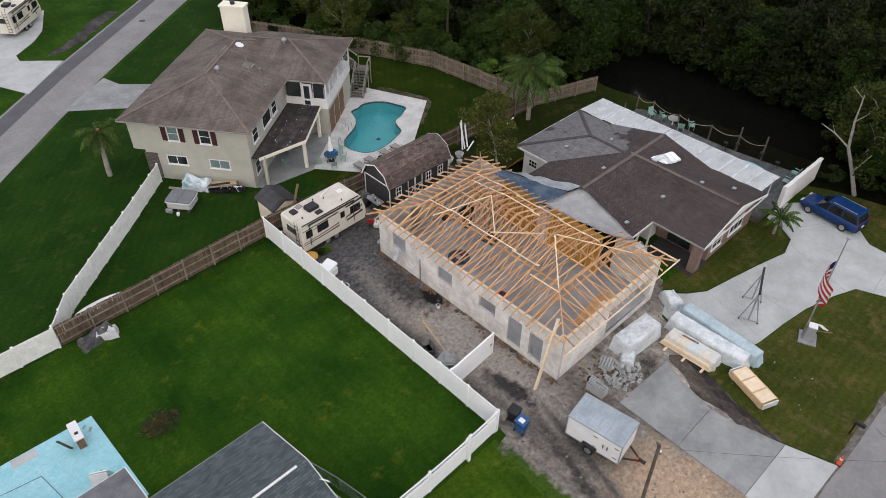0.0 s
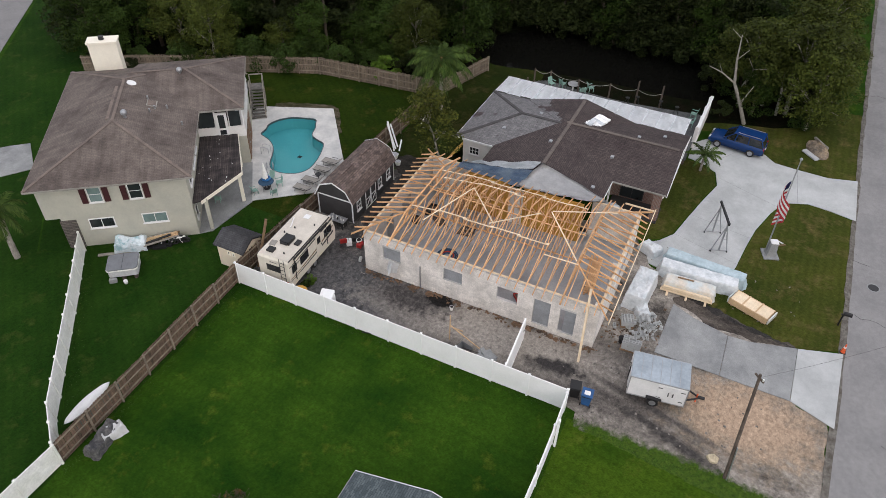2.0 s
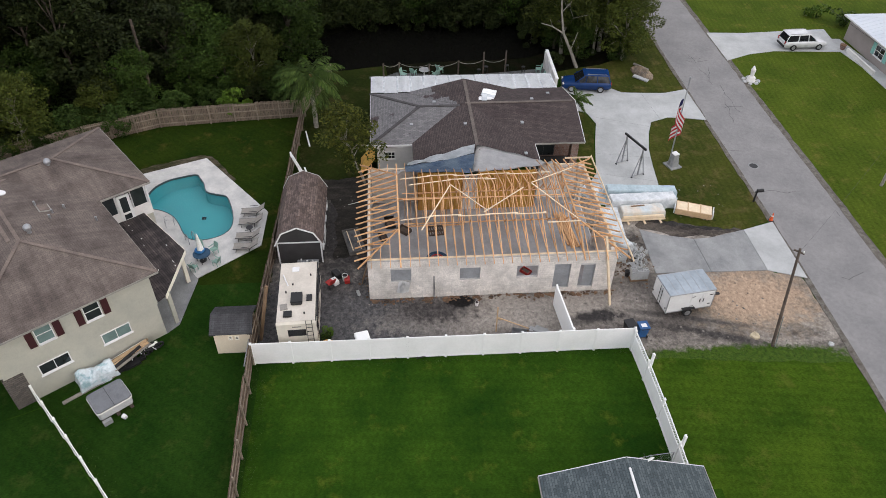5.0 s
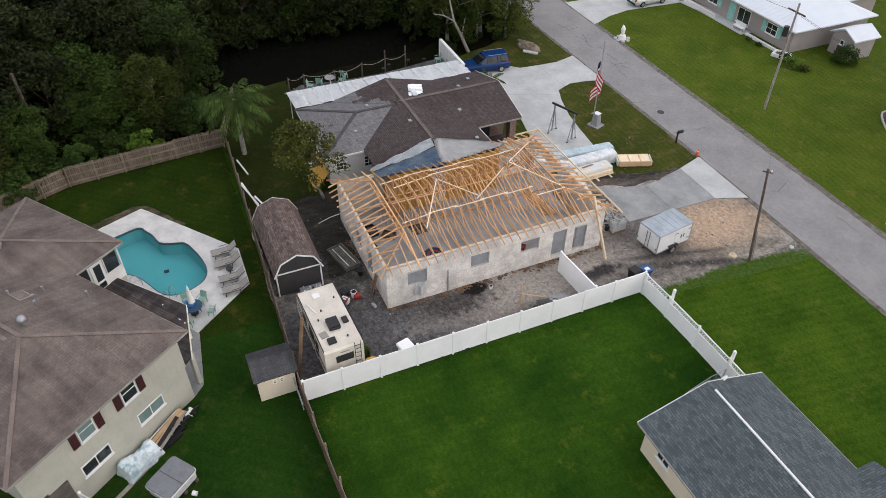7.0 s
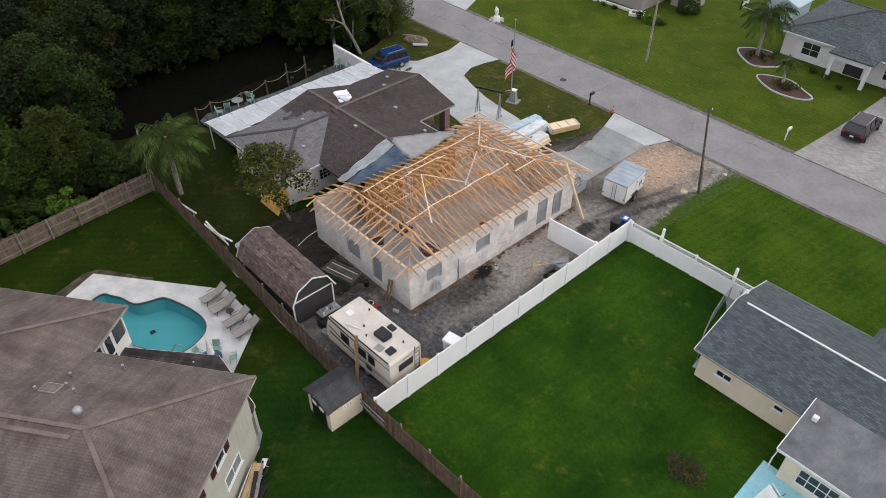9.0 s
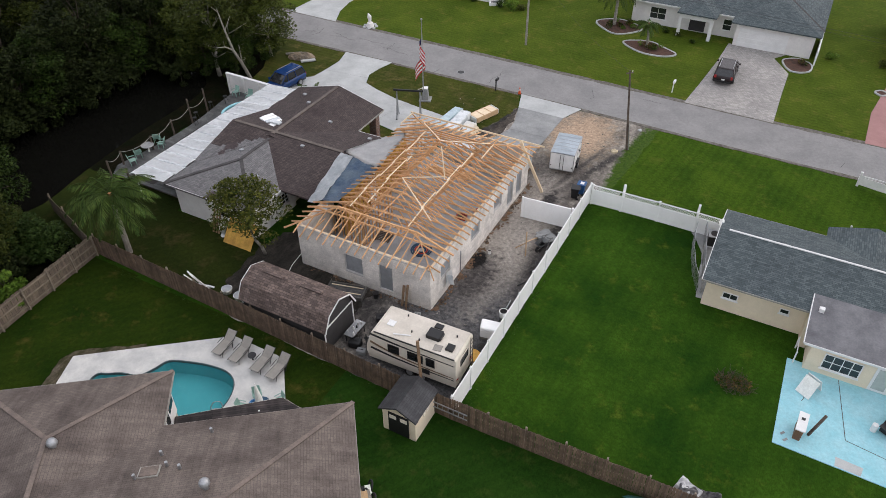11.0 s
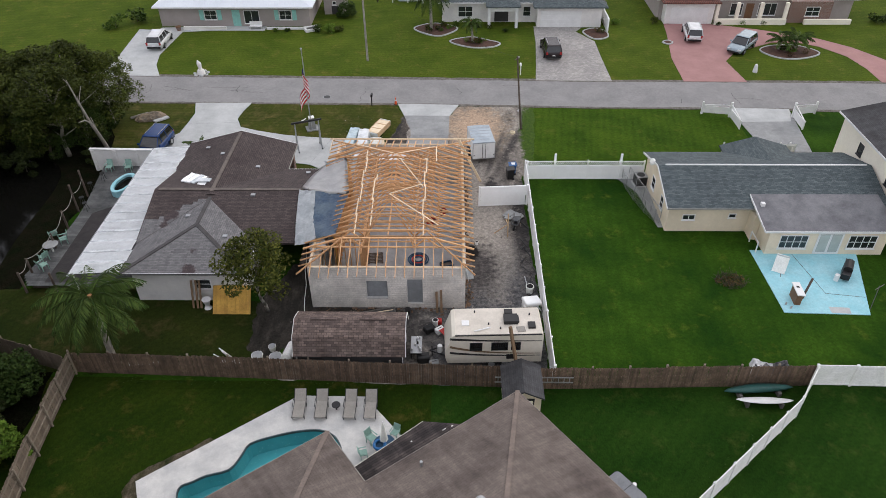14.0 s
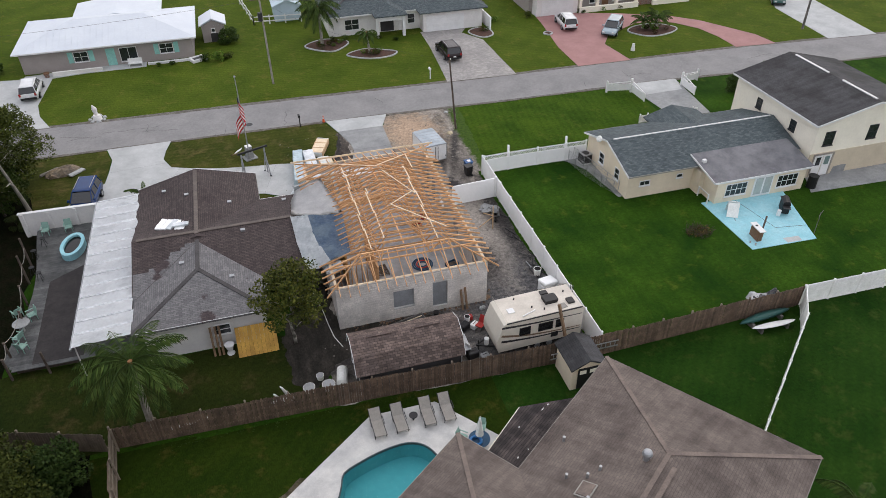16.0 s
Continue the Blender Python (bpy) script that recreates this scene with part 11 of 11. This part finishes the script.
# flower beds, shrubs and edgings
def flower_bed(label, pts, plants, seed, leaf=("leaf_mid", "leaf_red", "leaf_bright")):
    t = thing("flower_bed", label, "flower bed", *pts[0])
    ox, oy = pts[0]
    loc = smooth([(x - ox, y - oy) for x, y in pts], 5)
    part("soil", prism(B(), loc, 0.0, 0.10), M["bed"], t)
    bm = B()
    for a, b in zip(loc, loc[1:] + loc[:1]):
        beam(bm, (*a, 0.07), (*b, 0.07), 0.16, 0.16)
    part("edging", bm, M["concrete"], t, "pale kerb edging")
    rs = np.random.RandomState(seed)
    cx, cy = sum(p[0] for p in loc) / len(loc), sum(p[1] for p in loc) / len(loc)
    for k in range(plants):
        q = loc[rs.randint(len(loc))]
        f = rs.uniform(0.0, 0.75)
        x, y = cx + (q[0] - cx) * f, cy + (q[1] - cy) * f
        r = rs.uniform(0.25, 0.5)
        sh = thing("shrub", "small shrub growing in the flower bed", "shrub", ox + x, oy + y, 0.08, 0, group="bed shrubs")
        part("stem", tube(B(), (0, 0, 0), (0, 0, r), 0.03, 0.015, n=5), M["bark"], sh)
        leaves("foliage", clumps(rs, [(0, 0, r * 0.8)], [r], 70), 0.10, M[leaf[k % len(leaf)]], sh, seed * 31 + k)


flower_bed("kidney-shaped bed with pale edging and shrubs", [(29.8, -21.7), (28.2, -19.7), (26.3, -19.0), (24.3, -21.2), (25.0, -22.6), (27.5, -23.4)], 9, 1)
flower_bed("kidney-shaped bed with pale edging and shrubs", [(25.2, -17.2), (22.8, -15.3), (20.2, -15.3), (19.0, -16.5), (20.5, -17.6), (22.6, -18.6)], 9, 2)
flower_bed("round bed with palms and pale edging", [(-12.0, -14.3), (-13.6, -12.0), (-16.5, -12.0), (-18.8, -13.6), (-17.0, -15.8), (-13.8, -15.8)], 8, 3)
flower_bed("red-brown bed beside the paver driveway", [(8.3, -20.4), (7.2, -18.0), (5.5, -18.6), (5.4, -20.6), (6.8, -21.6)], 2, 4)
flower_bed("tiny round bed in the lawn", [(-1.0, -16.9), (-1.6, -16.3), (-2.2, -16.9), (-1.6, -17.5)], 0, 5)
for k, (x, y, s) in enumerate(((42.0, -20.6, 1.0), (40.6, -20.4, 1.1), (39.4, -20.8, 0.9), (46.0, -20.7, 0.5), (47.6, -20.6, 0.5), (20.2, -21.9, 0.6), (21.6, -22.2, 0.6), (24.4, -22.4, 0.7), (26.0, -22.4, 0.8), (18.2, -20.6, 0.5), (3.6, -23.4, 0.8), (-1.2, -23.4, 0.9), (-9.4, -23.0, 0.6), (-12.6, -23.2, 0.7), (-15.4, -23.2, 0.6), (-30.4, -24, 1.4), (-33.2, -24.4, 1.6), (-36.0, -24.6, 1.6), (66.5, -24.0, 1.8), (68.5, -22.0, 1.6), (19.6, 35.2, 0.5), (20.4, 34.4, 0.45), (20.9, 34.3, 0.5))):
    sh = thing("shrub", "rounded green shrub growing beside a house", "shrub", x, y, 0.0, 0, group="shrubs")
    part("stem", tube(B(), (0, 0, 0), (0, 0, 0.5 * s), 0.05, 0.02, n=5), M["bark"], sh)
    rs = np.random.RandomState(300 + k)
    cs = [(rs.uniform(-0.5, 0.5) * s, rs.uniform(-0.5, 0.5) * s, rs.uniform(0.25, 0.8) * s) for _ in range(6)]
    leaves("foliage", clumps(rs, cs, [0.42 * s] * 6, 60), 0.11 * max(0.6, s), M[("leaf_mid", "leaf_bright", "leaf_olive")[k % 3]], sh, 400 + k)
st = thing("dry_bush", "low dry brown bush in the back lawn", "bush", 4.7, 28.6, 0.0)
rs = np.random.RandomState(61)
bm = B()
for k in range(260):
    a, r = rs.uniform(0, 6.28), 1.15 * rs.uniform(0, 1) ** 0.5
    p = Vector((r * math.cos(a), r * math.sin(a) * 0.75, 0.0))
    beam(bm, p, p + Vector((rs.normal() * 0.18, rs.normal() * 0.18, rs.uniform(0.12, 0.42))), 0.014, 0.014)
part("twig_tangle", bm, M["bark"], st)
leaves("foliage", clumps(rs, [(0, 0, 0.15), (0.5, 0.1, 0.15), (-0.5, -0.1, 0.15)], [0.6] * 3, 90, 0.35), 0.07, M["leaf_red"], st, 62)
for x, y, rx, ry in ((55.4, 3.3, 1.6, 0.9),):
    t = thing("sand_mound", "mound of sandy earth under the trees", "mound", x, y, 0.0, 20)
    bm = B()
    bmesh.ops.create_uvsphere(bm, u_segments=16, v_segments=8, radius=1.0)
    for v in bm.verts:
        v.co = Vector((v.co.x * rx, v.co.y * ry, max(-0.05, v.co.z) * 0.5 + 0.35 * noise.noise(v.co * 2.6)))
    part("earth", bm, M["mulch_thin"], t)
    part("broken_slab", beam(B(), (-1.7, 0.5, 0.1), (-0.3, 1.3, 0.2), 0.5, 0.12), M["concrete"], t, "pale broken slab")
    part("log", tube(B(), (0.2, -0.9, 0.15), (1.9, -0.3, 0.2), 0.16, 0.13, n=9), M["bark_pale"], t)
# tufts of longer grass along fences, posts and the edges of the plot
pts = []
rs = np.random.RandomState(71)
for (x0, y0), (x1, y1), w, n in (((18.2, 15), (18.1, 38), 0.12, 500), ((2.4, 37.95), (18.0, 37.95), 0.15, 420), ((2.6, 38.5), (46, 38.5), 0.2, 700), ((17.6, 1.4), (18.0, 14.4), 0.3, 350), ((8.4, 14.5), (18, 14.5), 0.2, 260), ((36.2, 37.7), (48, 37.7), 0.25, 300), ((30.4, 3.0), (33, 9.4), 0.3, 200), ((2.6, 38.2), (16.2, 50.4), 0.25, 300)):
    f = rs.uniform(0, 1, n)
    pts.append(np.stack([x0 + (x1 - x0) * f + rs.normal(size=n) * w, y0 + (y1 - y0) * f + rs.normal(size=n) * w, rs.uniform(0.02, 0.14, n)], 1))
g = thing("grass_tufts", "tufts of long grass along the fences", "grass", kind="stuff")
leaves("tuft", np.concatenate(pts), 0.06, M["leaf_bush"], g, 72, 0.22, 0.0)


# ---- single blocks of the new walls ----
def lay_blocks(parent, length, height, holes, nearest, seed):
    """Courses of blocks on the outer face of a wall: the nearest ones singly, the rest joined."""
    rng = random.Random(seed)
    bw, bh, gap, proud = 0.4, 0.2, 0.012, 0.014
    full = finish("block", box(B(), gap / 2, -proud, gap / 2, bw - gap / 2, 0.0, bh - gap / 2), M["block"])
    half = finish("block", box(B(), gap / 2, -proud, gap / 2, bw / 2 - gap / 2, 0.0, bh - gap / 2), M["block"])
    rest = B()
    count = 0
    rows = int(height / bh)
    for j in range(rows):
        x = -bw / 2 if j % 2 else 0.0
        while x < length - 0.02:
            a, b = max(0.0, x), min(length, x + bw)
            z = j * bh
            x += bw
            cuts = [(a, b)]
            for h in holes:
                if h[2] < z + bh - 0.03 and h[3] > z + 0.03:
                    nxt = []
                    for p, q in cuts:
                        if h[1] <= p or h[0] >= q:
                            nxt.append((p, q))
                        else:
                            nxt += [c for c in ((p, h[0]), (h[1], q)) if c[1] - c[0] > 0.05]
                    cuts = nxt
            for p, q in cuts:
                me = full if q - p > bw - 0.01 else (half if abs(q - p - bw / 2) < 0.01 else None)
                if me is not None and count < nearest:
                    ob = new("block", me)
                    ob.parent = parent
                    ob.matrix_basis = pose(p, rng.uniform(-0.003, 0.002), z)
                    count += 1
                else:
                    t = rng.uniform(-0.003, 0.002)
                    box(rest, p + gap / 2, t - proud, z + gap / 2, q - gap / 2, t, z + bh - gap / 2)
    tagged(part("blockwork", rest, M["block"], parent), kind="stuff")


lay_blocks(west, NL, NTOP, [(NL - h[1], NL - h[0], h[2], h[3]) for h in W_HOLES], 290, 1)
lay_blocks(north, NW, NTOP, N_HOLES, 0, 2)
